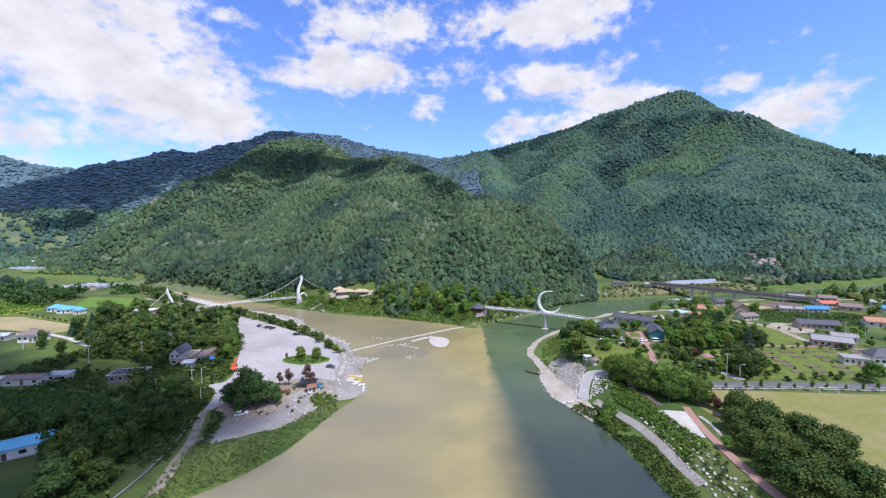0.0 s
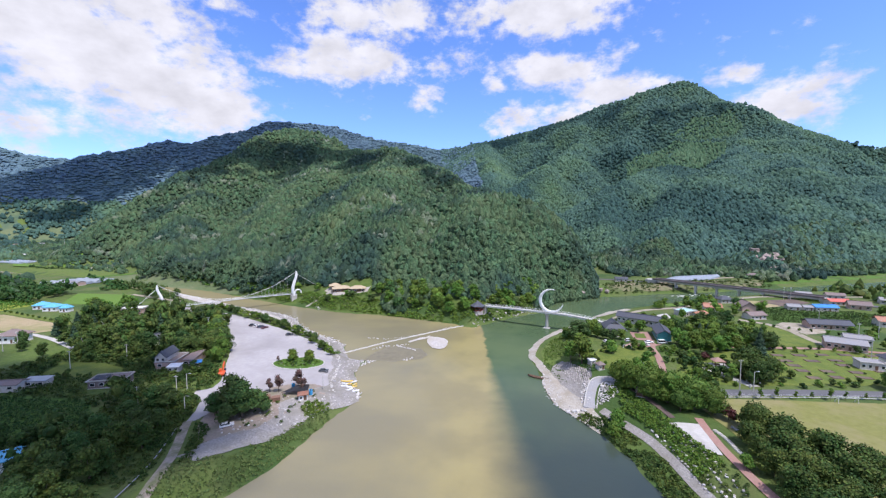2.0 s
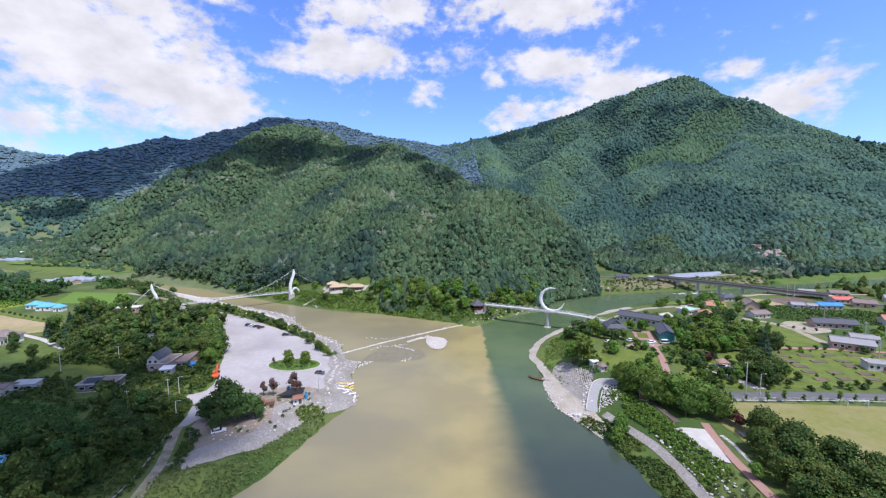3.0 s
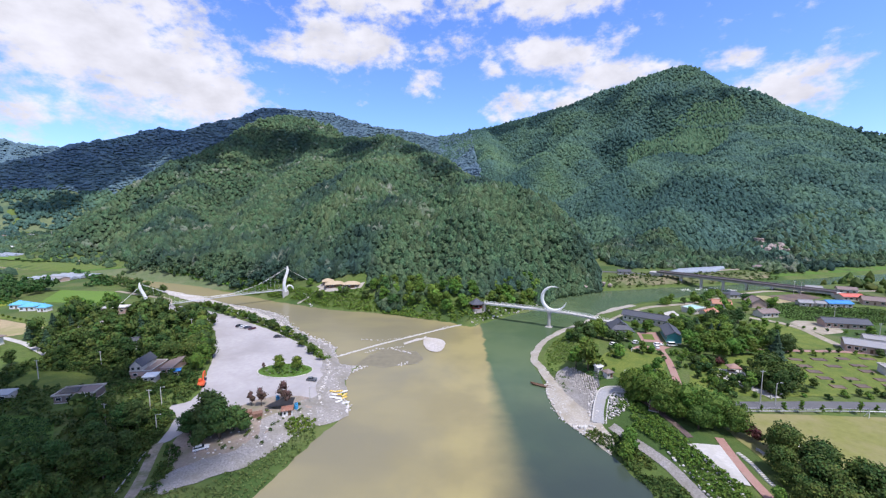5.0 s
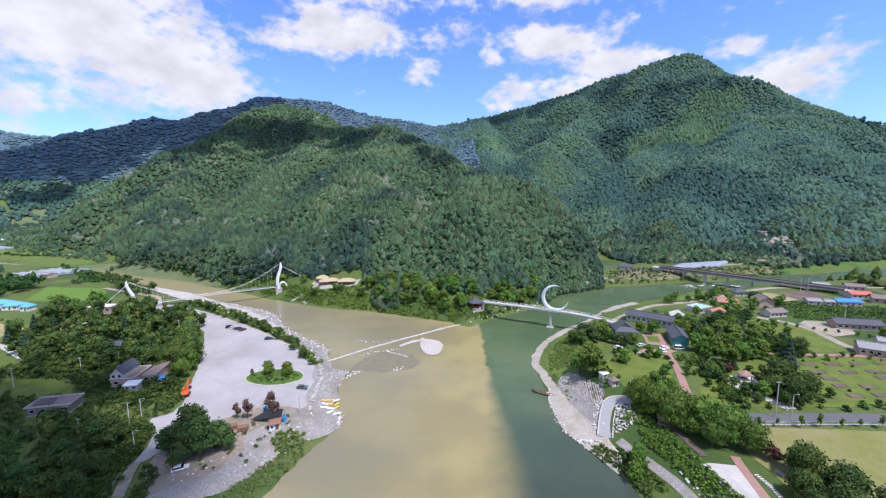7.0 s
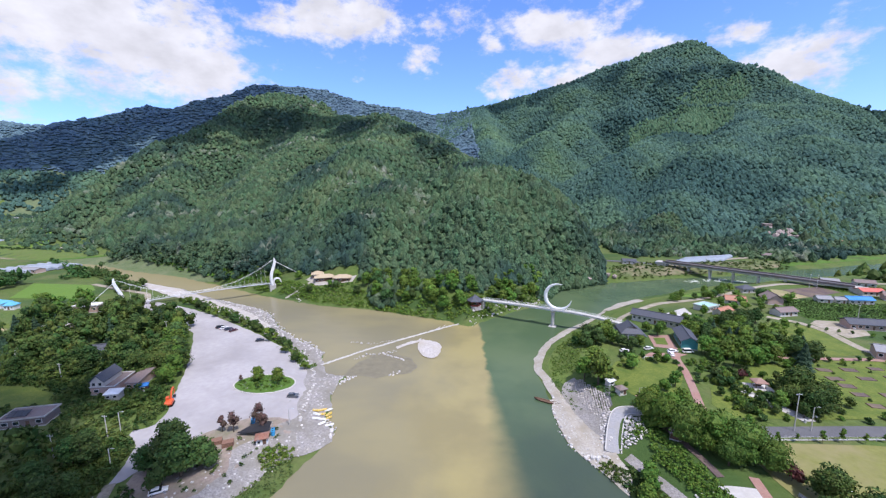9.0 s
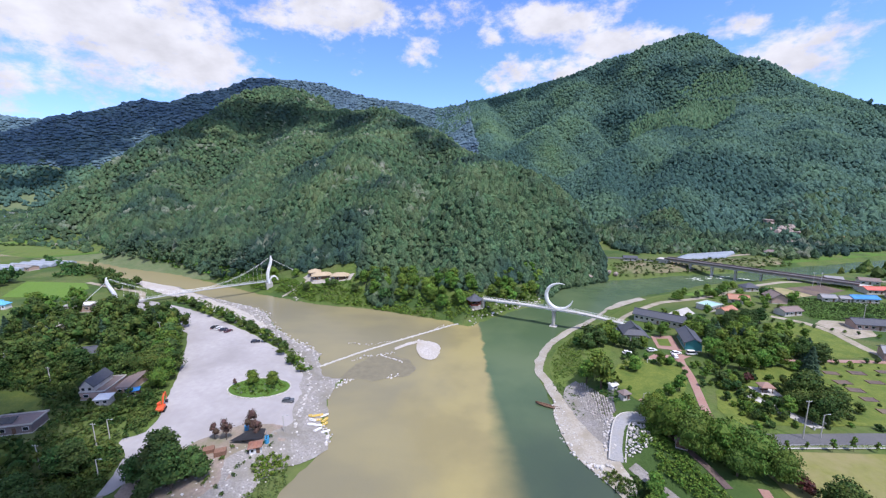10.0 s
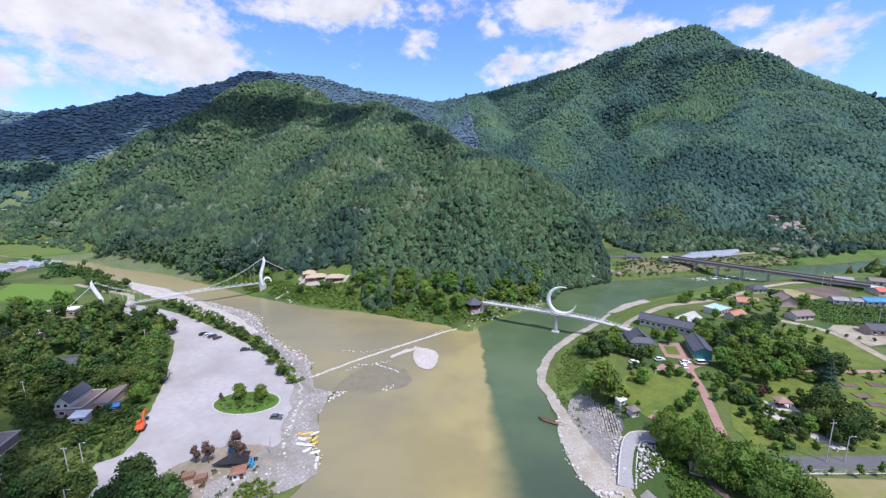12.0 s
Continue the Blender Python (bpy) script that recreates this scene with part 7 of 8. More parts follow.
house(-182, 158, 10, 9, 4, 2.6, "lean-to with pale grey sheets", "shed", 0.5, "plaster", "film", 0.4, 2, 0, category="shed", name="shed")
house(-203, 150, 5, 6, 4, 2.8, "small white flat-roofed hut", "flat", 0.3, "white", "white", 0.2, 2, 0, category="hut", name="hut")
for x, y, s in ((-322, 288, 9), (-309, 284, 10), (-296, 281, 6)):
    house(x, y, 8, s, s * 0.8, 3.0, "white pavilion under a sky-blue tented roof", "hip", 2.4, "white", "roof_cyan", 0.5, 3, 1, "blue-roofed pavilions", "pavilion", "pavilion")
# thatched riverside inn on the far bank
for x, y, t, w in ((-104, 342, 18, 14), (-88, 337.5, 5, 12), (-112, 349, 18, 8)):
    house(x, y, t, w, 7, 3.2, "thatched inn building on the river bank", "hip", 2.2, "wood", "thatch", 1.1, 4, 1, "thatched inn", "inn", "inn_building", ridges=False)


def hexagon_pavilion():
    ob = thing("pavilion", pose(14.5, 290.5, land1(14.5, 290.5) - 0.3), "hexagonal red wooden pavilion with a dark tiled roof", "pavilion")
    def ring(r, z, n=6):
        return [(r * math.cos(i * 2 * math.pi / n), r * math.sin(i * 2 * math.pi / n), z) for i in range(n)]
    bm = bmesh.new()
    bmesh.ops.create_cone(bm, cap_ends=True, segments=6, radius1=4.7, radius2=4.5, depth=2.6, matrix=Matrix.Translation((0, 0, 0.6)))
    part("platform", bm, M["stone_brown"], ob)
    for i, p in enumerate(ring(4.0, 0)):
        bm = bmesh.new()
        rod(bm, (p[0], p[1], 1.9), (p[0], p[1], 5.6), 0.24, seg=8)
        part("column", bm, M["wood_red"], ob)
        q = ring(4.0, 0)[(i + 1) % 6]
        bm = bmesh.new()
        for h in (2.3, 2.9):
            rod(bm, (p[0], p[1], h), (q[0], q[1], h), 0.08, seg=5)
        part("balustrade", bm, M["wood_red"], ob)
        for z0, z1 in ((2.0, 2.75), (4.7, 5.5)):
            panel = part("panel", boxed(-1.85, 1.85, -.06, .06, z0, z1), M["wood_red"], ob)
            panel.matrix_basis = pose((p[0] + q[0]) / 2, (p[1] + q[1]) / 2, 0, 0, 0, math.degrees(math.atan2(q[1] - p[1], q[0] - p[0])))
    bm = bmesh.new()
    rings = [[bm.verts.new(p) for p in ring(r, z)] for r, z in ((5.9, 5.3), (5.9, 5.6), (3.4, 6.9), (1.3, 8.3), (0.25, 9.3))]
    for a, b in zip(rings, rings[1:]):
        for k in range(6):
            bm.faces.new((a[k], a[(k + 1) % 6], b[(k + 1) % 6], b[k]))
    bm.faces.new(rings[0][::-1]), bm.faces.new(rings[-1])
    part("roof", bm, M["slate"], ob)


hexagon_pavilion()


def tunnel_house(x, y, turn, w, length, tint="film", label="long plastic-film greenhouse tunnel"):
    ob = thing("greenhouse", pose(x, y, land1(x, y), 0, 0, turn), label, "greenhouse", "greenhouses")
    bm = bmesh.new()
    secs = []
    for s in (-length / 2, length / 2):
        secs.append([bm.verts.new((s, -math.cos(a) * w / 2, 0.2 + math.sin(a) * 2.9)) for a in [math.pi * k / 10 for k in range(11)]])
    for k in range(10):
        bm.faces.new((secs[0][k], secs[0][k + 1], secs[1][k + 1], secs[1][k]))
    bm.faces.new(secs[0][::-1]), bm.faces.new(secs[1])
    part("film_cover", bm, M[tint], ob)
    for k in range(int(length / 8)):
        s = -length / 2 + 4 + k * 8
        bm = bmesh.new()
        tube(bm, [(s, -math.cos(a) * (w / 2 + .05), 0.2 + math.sin(a) * 2.95) for a in [math.pi * j / 10 for j in range(11)]], [0.06] * 11, 4, up=(1, 0, 0))
        part("hoop", bm, M["steel"], ob)


for i in range(7):
    tunnel_house(-412 + i * 3.4, 384 + i * 6.2, -12, 6, 42)
for i in range(6):
    tunnel_house(255 + i * 4.5, 446 + i * 4.0, 16, 6.5, 62)
house(-398, 386, -12, 26, 8, 3.2, "low pink-walled store before the greenhouses", "gable", 1.2, "brick", "roof_grey", 0.4, 6, 1, category="shed", name="shed")
for i in range(3):
    tunnel_house(-722 + i * 6, 604 + i * 7, -20, 6, 60)

# farms in the side valley
for x, y, w, t, roof in ((-1008, 915, 15, 20, "roof_grey"), (-806, 697, 11, -15, "white"), (-830, 655, 12, 10, "roof_grey"), (-880, 735, 10, 35, "roof_orange"), (-955, 850, 12, -20, "roof_blue"), (-1180, 1010, 14, 15, "roof_grey"),
                         (-1060, 900, 10, 0, "roof_brown")):
    house(x, y, t, w, 7, 3.2, "farmhouse with a " + {"roof_grey": "grey", "white": "white", "roof_orange": "faded orange", "roof_blue": "blue", "roof_brown": "brown"}[roof] + " roof in the side valley", "gable", 2.0, "plaster", roof, 0.5, 3, 1,
          "side valley farms", ridges=False)

# ---- vehicles, boats and other loose things ----
PAINTS = {}


def paint(rgb):
    if rgb not in PAINTS:
        PAINTS[rgb] = material("car_paint", tuple(c * 0.95 for c in rgb), rgb, 2.0, rough=0.25, bump=0, spec=0.5)
    return PAINTS[rgb]


def car(x, y, turn, rgb, label, van=False):
    z = land1(x, y) + 0.14
    ob = thing("car", pose(x, y, z, 0, 0, turn), label, "car", "parked cars")
    L, W, H = (4.9, 1.9, 2.1) if van else (4.6, 1.85, 1.55)
    bm = bmesh.new()
    prof = [(-L / 2, .35), (L / 2, .35), (L / 2, .75), (L / 2 - .15, .9), (L * .22, .98), (-L * .46, 1.0), (-L / 2, .9)]
    for sy in (-1, 1):
        pass
    ring = [[bm.verts.new((px, sy * W / 2 * (0.97 if pz > .8 else 1), pz)) for px, pz in prof] for sy in (-1, 1)]
    n = len(prof)
    for k in range(n):
        bm.faces.new((ring[0][k], ring[0][(k + 1) % n], ring[1][(k + 1) % n], ring[1][k]))
    bm.faces.new(ring[0][::-1]), bm.faces.new(ring[1])
    bmesh.ops.recalc_face_normals(bm, faces=bm.faces)
    bmesh.ops.bevel(bm, geom=list(bm.edges), offset=0.06, segments=1, affect="EDGES")
    body = part("body", bm, paint(rgb), ob)
    bm = bmesh.new()
    a, b, c, d = (-L * .47, L * .3, L * .22, -L * .42) if van else (-L * .45, L * .2, L * .05, -L * .33)
    ring = [[bm.verts.new((px, sy * W / 2 * s, pz)) for px, pz, s in ((a, .96, .95), (b, .96, .95), (c, H - .08, .8), (d, H - .08, .8))] for sy in (-1, 1)]
    for k in range(4):
        bm.faces.new((ring[0][k], ring[0][(k + 1) % 4], ring[1][(k + 1) % 4], ring[1][k]))
    bm.faces.new(ring[0][::-1]), bm.faces.new(ring[1])
    bmesh.ops.recalc_face_normals(bm, faces=bm.faces)
    part("window_band", bm, M["glass"], ob)
    part("roof", boxed(d - .08, c + .08, -W * .41, W * .41, H - .1, H, 0.04), paint(rgb), ob)
    for sx in (-L * .31, L * .31):
        for sy in (-1, 1):
            bm = bmesh.new()
            rod(bm, (sx, sy * (W / 2 - .2), .33), (sx, sy * (W / 2 + .02), .33), .33, seg=12)
            wh = part("wheel", bm, M["tyre"], ob)
            bm = bmesh.new()
            rod(bm, (sx, sy * (W / 2), .33), (sx, sy * (W / 2 + .04), .33), .19, seg=10)
            part("rim", bm, M["steel"], wh)
    for sx, mt in ((L / 2 + .01, "white"), (-L / 2 - .01, "roof_red")):
        for sy in (-1, 1):
            part("light", boxed(sx - .03, sx + .03, sy * W * .36 - .18, sy * W * .36 + .18, .66, .82, 0.01), M[mt], body)
    return ob


for x, y, a, rgb, lab, van in ((-65, 182, 8, (0.10, 0.11, 0.12), "dark grey hatchback parked on the gravel", False), (-139, 255, 70, (0.03, 0.03, 0.035), "black car parked by the hedge", False),
                               (-135.5, 253.5, 65, (0.75, 0.75, 0.74), "white car parked by the hedge", False), (-132, 252, 60, (0.05, 0.06, 0.09), "dark blue car parked by the hedge", False),
                               (-128, 250, 60, (0.10, 0.03, 0.04), "dark red car parked by the hedge", False), (-82, 130.5, 30, (0.7, 0.7, 0.7), "white and black car parked under the trees", False), (-105.5, 236.5, 20, (0.03, 0.03, 0.04), "black car parked alone at the lot's edge", False),
                               (-163, 262, 100, (0.78, 0.78, 0.76), "white van parked under the trees", True), (-160, 257, 110, (0.70, 0.70, 0.70), "white car parked under the trees", False), (-164, 256.5, 110, (0.2, 0.2, 0.22), "grey car parked under the trees", False),
                               (107, 219.5, 5, (0.8, 0.8, 0.79), "white car before the courtyard", False), (114, 219, 0, (0.82, 0.82, 0.8), "white van before the courtyard", True), (104.5, 216, 80, (0.8, 0.8, 0.8), "white car on the forecourt", False),
                               (97, 222.5, 10, (0.75, 0.76, 0.77), "silver car beside the hall", False), (84, 219.5, 0, (0.8, 0.8, 0.8), "white car behind the hedge", False), (225, 252, 20, (0.8, 0.8, 0.8), "white car in the farm yard", False)):
    car(x, y, a, rgb, lab, van)


def excavator(x, y, turn):
    z = land1(x, y) + 0.14
    ob = thing("excavator", pose(x, y, z, 0, 0, turn), "orange-red tracked excavator parked at the lot's edge", "excavator")
    for sy in (-1.05, 1.05):
        bm = bmesh.new()
        tube(bm, [(-1.7, sy, .42), (1.7, sy, .42)], [.42, .42], 8)
        box(bm, -1.7, 1.7, sy - .3, sy + .3, .05, .84, .1)
        part("track", bm, M["tyre"], ob)
    body = part("body", boxed(-1.9, 1.2, -1.3, 1.3, .95, 2.0, .15), M["orange"], ob)
    part("counterweight", boxed(-2.5, -1.9, -1.25, 1.25, .95, 1.9, .2), M["orange"], body)
    cab = part("cab", boxed(.0, 1.5, .2, 1.25, 2.0, 3.1, .12), M["orange"], ob)
    part("cab_glass", boxed(.15, 1.54, .26, 1.28, 2.25, 2.95, .03), M["glass"], cab)
    bm = bmesh.new()
    tube(bm, [(1.0, -.3, 1.8), (2.2, -.3, 4.1), (3.8, -.3, 5.0), (5.2, -.3, 4.6)], [.3, .36, .3, .22], 4)
    part("boom", bm, M["orange"], ob)
    bm = bmesh.new()
    tube(bm, [(5.2, -.3, 4.9), (5.9, -.3, 3.0), (5.7, -.3, 1.7)], [.25, .2, .16], 4)
    arm = part("arm", bm, M["orange"], ob)
    part("bucket", boxed(5.0, 5.9, -.85, .25, .5, 1.5, .2), M["dark"], arm)
    bm = bmesh.new()
    rod(bm, (1.4, -.3, 1.6), (3.0, -.3, 4.3), .09)
    part("cylinder", bm, M["steel"], ob)


excavator(-110, 173.5, 112)


def pole(x, y, h, label, arms=1, lamp=False, wires=None):
    ob = thing("utility_pole", pose(x, y, land1(x, y)), label, "pole", "utility poles")
    bm = bmesh.new()
    rod(bm, (0, 0, -0.5), (0, 0, h), 0.19, 0.12, 8)
    part("shaft", bm, M["concrete"], ob)
    for k in range(arms):
        part("crossarm", boxed(-0.9, 0.9, -.06, .06, h - .5 - k * .7, h - .38 - k * .7), M["steel"], ob)
        for sx in (-.8, 0, .8):
            bm = bmesh.new()
            rod(bm, (sx, 0, h - .38 - k * .7), (sx, 0, h - .15 - k * .7), .05, seg=6)
            part("insulator", bm, M["white"], ob)
    if lamp:
        bm = bmesh.new()
        tube(bm, [(0, 0, h - .2), (.6, 0, h + .15), (1.5, 0, h + .2)], [.05, .05, .05], 5)
        part("lamp_arm", bm, M["steel"], ob)
        part("lamp_head", boxed(1.3, 2.0, -.14, .14, h + .08, h + .26, .04), M["steel"], ob)


for x, y, h, n, lp in ((113.5, 157.8, 13.5, 1, False), (119, 157.8, 8.5, 0, True), (-117, 153.5, 8.2, 1, False), (-114, 155.5, 8.2, 0, True), (-158, 238, 10, 1, False), (-59, 164, 6.5, 0, True), (-104, 140, 6, 0, True), (-125, 143, 8, 1, False),
                       (-240, 200, 10, 2, False), (-244, 196, 9, 1, False), (222, 222, 12, 2, False), (205, 198, 11, 1, False), (236, 262, 11, 1, False), 
                       (-655, 628, 18, 1, False), (-186, 176, 9, 1, False), (70, 174, 6, 0, True), (243, 232, 11, 1, False), (280, 338, 11, 1, False), (276, 340, 11, 1, False), (-170, 190, 8, 1, False)):
    pole(x, y, h, "grey concrete pole with a street lamp" if lp else "grey concrete utility pole with crossarm", n, lp)


def goal(x, y, turn, w, h, label):
    ob = thing("goal", pose(x, y, land1(x, y) + .12, 0, 0, turn), label, "goal", "football goals")
    for a, b, nm in (((-w / 2, 0, 0), (-w / 2, 0, h), "post"), ((w / 2, 0, 0), (w / 2, 0, h), "post"), ((-w / 2, 0, h), (w / 2, 0, h), "crossbar"), ((-w / 2, 0, h), (-w / 2, 1.6, 0), "stay"), ((w / 2, 0, h), (w / 2, 1.6, 0), "stay")):
        bm = bmesh.new()
        rod(bm, a, b, 0.09, seg=8)
        part(nm, bm, M["white"], ob)


goal(147.5, 149, 0, 7.3, 2.5, "white steel football goal at the field's edge")
goal(91, 210, 0, 4.2, 1.9, "small white goal on the lawn")
goal(87, 187, 0, 4.0, 1.8, "small white goal on the lawn")


def long_boat():
    ob = thing("rowing_boat", pose(38.5, 185, 0.02, 0, 0, -28), "long dark wooden ferry boat moored at the shore", "boat")
    bm = bmesh.new()
    secs = []
    for i in range(11):
        t = i / 10 * 2 - 1
        w, up = 0.95 * (1 - abs(t) ** 3) + 0.12, 0.45 * abs(t) ** 3
        secs.append([bm.verts.new((t * 5.2, y * w, z + up)) for y, z in ((-1, .55), (-.75, -.05), (.75, -.05), (1, .55), (.85, .52), (.6, .12), (-.6, .12), (-.85, .52))])
    for a, b in zip(secs, secs[1:]):
        for k in range(8):
            bm.faces.new((a[k], a[(k + 1) % 8], b[(k + 1) % 8], b[k]))
    bm.faces.new(secs[0][::-1]), bm.faces.new(secs[-1])
    bmesh.ops.recalc_face_normals(bm, faces=bm.faces)
    part("hull", bm, M["wood"], ob)
    for x in (-2.5, 0, 2.5):
        part("thwart", boxed(x - .15, x + .15, -.8, .8, .4, .47), M["wood"], ob)


long_boat()


def raft(x, y, turn, mat, label, tilt=0):
    ob = thing("raft", pose(x, y, land1(x, y) + .35, tilt, 0, turn) @ Matrix.Diagonal((.68, .62, .7, 1)), label, "raft", "rental rafts")
    for sy in (-.6, .6):
        bm = bmesh.new()
        tube(bm, [(-2.3, sy * .3, .5), (-1.8, sy, .25), (1.8, sy, .25), (2.3, sy * .3, .5)], [.2, .28, .28, .2], 8)
        part("hull", bm, M[mat], ob)
    for x0 in (-1.2, 0, 1.2):
        part("seat", boxed(x0 - .16, x0 + .16, -.75, .75, .3, .42, .03), M["white"], ob)


rr = random.Random(3)
for i, (x, y) in enumerate(((-47.5, 171.5), (-49.5, 170.5), (-51.5, 170), (-48, 174), (-50.5, 173.5), (-52, 172.6), (-49, 177), (-51, 176.4), (-53, 175), (-48.5, 167.8), (-45.5, 167.2))):
    mt = ("yellow", "white", "white", "yellow")[i % 4]
    raft(x, y, rr.uniform(-25, 25) + (0 if i % 3 else 60), mt, ("yellow" if mt == "yellow" else "white") + " rental raft pulled up on the gravel")


M["pallet"] = material("weathered_timber", (0.16, 0.085, 0.06), (0.27, 0.16, 0.11), 0.4, bump=0.4)


def camp():
    sh = house(-63.5, 153, 20, 3.4, 3.0, 2.3, "small white kiosk with a rusty brown roof", "hip", 0.9, "white", "roof_rust", 0.5, 2, 1, category="kiosk", name="kiosk", ridges=False)
    z = land1(-68, 157.5)
    ob = thing("shade_tent", pose(-68, 157.5, z), "black shade cloth stretched over poles", "shade tent")
    bm = bmesh.new()
    g = {}
    n = 8
    cor = [(-6, -1.5, 1.2), (5.5, -2.2, 2.6), (4.5, 3.0, 2.9), (-1, 3.4, 2.4)]
    for i in range(n + 1):
        for j in range(n + 1):
            u, v = i / n, j / n
            p = [(cor[0][k] * (1 - u) + cor[1][k] * u) * (1 - v) + (cor[3][k] * (1 - u) + cor[2][k] * u) * v for k in range(3)]
            p[2] -= 2.2 * u * (1 - u) * v * (1 - v) * 2 + 0.1 * math.sin(7 * u)
            g[i, j] = [bm.verts.new((p[0], p[1], p[2] + dz)) for dz in (0, .05)]
    for i in range(n):
        for j in range(n):
            for s in (0, 1):
                bm.faces.new([g[i, j][s], g[i + 1, j][s], g[i + 1, j + 1][s], g[i, j + 1][s]])
    part("cloth", bm, M["dark"], ob)
    for c in cor:
        bm = bmesh.new()
        rod(bm, (c[0], c[1], -.2), c, .06, seg=6)
        part("tent_pole", bm, M["steel"], ob)
    for x, y, n, a in ((-74, 151, 5, 22), (-78.5, 152, 4, 25)):
        st = thing("timber_stack", pose(x, y, land1(x, y) + .1, 0, 0, a), "stack of reddish-brown timber pallets", "timber stack", "timber stacks")
        for k in range(n):
            part("pallet", boxed(-1.7 + .1 * (k % 2), 1.7, -1.2, 1.2 - .1 * (k % 3), k * .34, k * .34 + .26, .02), M["pallet"], st)
    for x, y in ((-62.3, 158.2), (-61.8, 157), (-72, 163.5)):
        t = thing("water_tank", pose(x, y, land1(x, y) + .1), "blue plastic water tank", "tank", "water tanks")
        bm = bmesh.new()
        rod(bm, (0, 0, 0), (0, 0, 1.7), .75, .7, 12)
        part("drum", bm, M["blue"], t)
        bm = bmesh.new()
        rod(bm, (0, 0, 1.7), (0, 0, 1.85), .3, .28, 10)
        part("lid", bm, M["dark"], t)


camp()


# planted roundabout in the lot
def island():
    o = [( -81 + 12.5 * math.cos(a), 191 + 7.6 * math.sin(a)) for a in [2 * math.pi * k / 28 for k in range(28)]]
    drape("planting_bed", o, M["crop"], "planted oval island in the gravel lot", "planting bed", lift=0.35, wobble=0.3)
    ob = thing("kerb_ring", Matrix(), "ring of rough pale kerb stones round the island", "kerb")
    r = random.Random(4)
    for k in range(70):
        a = 2 * math.pi * k / 70
        x, y = -81 + 12.9 * math.cos(a), 191 + 8.0 * math.sin(a)
        s = part("stone", boxed(-.5, .5, -.28, .28, -.2, .42, .12), M["stone"], ob) if k == 0 else link("stone", STONE_ME[0], None, ob)
        if k == 0:
            STONE_ME.append(s.data)
        s.matrix_basis = Matrix.LocRotScale((x, y, land1(x, y) + .1), Euler((0, 0, a + 1.57 + r.uniform(-.2, .2))), (r.uniform(.8, 1.1), r.uniform(.7, 1.2), r.uniform(.7, 1.3)))


STONE_ME = []
island()
rnd = random.Random(12)
for x, y, s in ((-85, 194, 0.85), (-76.5, 194, 0.85)):
    plant(ROUND, x, y, s, rnd)
plant(BARE, -92.5, 193, 0.55, rnd)
for k in range(22):
    a, q = rnd.uniform(0, 6.28), rnd.uniform(.2, .9)
    plant(SHRUB, -81 + 11 * q * math.cos(a), 191 + 6.4 * q * math.sin(a), rnd.uniform(.5, .95), rnd)


# garden of the park: beds, gazebo, posts
def bed(x, y, a, w, d):
    ob = thing("garden_bed", pose(x, y, land1(x, y) + .1, 0, 0, a), "raised bed of dark soil with low edging", "garden bed", "garden beds")
    bm = boxed(-w / 2, w / 2, -d / 2, d / 2, -.1, .22, .06)
    part("soil", bm, M["soil"], ob)
    for sx in (-1, 1):
        part("edging", boxed(sx * (w / 2 + .06) - .06, sx * (w / 2 + .06) + .06, -d / 2, d / 2, -.1, .3), M["wood"], ob)


rr = random.Random(6)
for i in range(5):
    for j in range(5):
        x, y = 155 + i * 11.6 + j * 1.9, 173 + j * 7.2
        if rr.random() < .1:
            continue
        bed(x + rr.uniform(-1, 1), y + rr.uniform(-1, 1), -8 + rr.uniform(-6, 6), rr.uniform(4.6, 5.8), rr.uniform(2.6, 3.3))
        if rr.random() < .6:
            plant(SHRUB, x + rr.uniform(-4, 4), y + 4 + rr.uniform(-1, 1), rr.uniform(.4, .7), rr)


def gazebo():
    z = land1(123, 186) + .1
    ob = thing("gazebo", pose(123, 186, z, 0, 0, -8), "small gazebo with a pinkish tiled roof on a stone platform", "gazebo")
    part("platform", boxed(-4.5, 4.5, -3, 3, -.3, .3, .05), M["concrete"], ob)
    for sx in (-1.7, 1.7):
        for sy in (-1.4, 1.4):
            bm = bmesh.new()
            rod(bm, (sx, sy, .3), (sx, sy, 2.6), .12, seg=8)
            part("post", bm, M["wood"], ob)
    part("roof", prism(bmesh.new(), 3.6, 3.0, 2.5, 4.0, .7, "hip"), M["red_paving"], ob)
    part("bench", boxed(-1.4, 1.4, .8, 1.2, .3, .75, .03), M["wood"], ob)


gazebo()
stake = thing("marker_posts", Matrix(), "rows of white stone posts along the garden axis", "marker posts")
for k in range(5):
    for dx in (-3.0, 3.0):
        x, y = 115.5 + k * 2.1 + dx * .9, 182 - k * 4.6 + dx * .35
        part("post", boxed(x - .3, x + .3, y - .3, y + .3, land1(x, y) - .2, land1(x, y) + 1.3, .1), M["stone"], stake)

# fence by the sports field
tent = thing("canopy", pose(102, 130, land1(102, 130) + .1, 0, 0, 20), "white canopy tent at the field's corner", "canopy")
part("cover", prism(bmesh.new(), 3.6, 2.8, 2.1, 3.1, .3, "hip", .06), M["white"], tent)
for sx in (-1.7, 1.7):
    for sy in (-1.3, 1.3):
        bm = bmesh.new()
        rod(bm, (sx, sy, 0), (sx, sy, 2.2), .05, seg=6)
        part("leg", bm, M["steel"], tent)
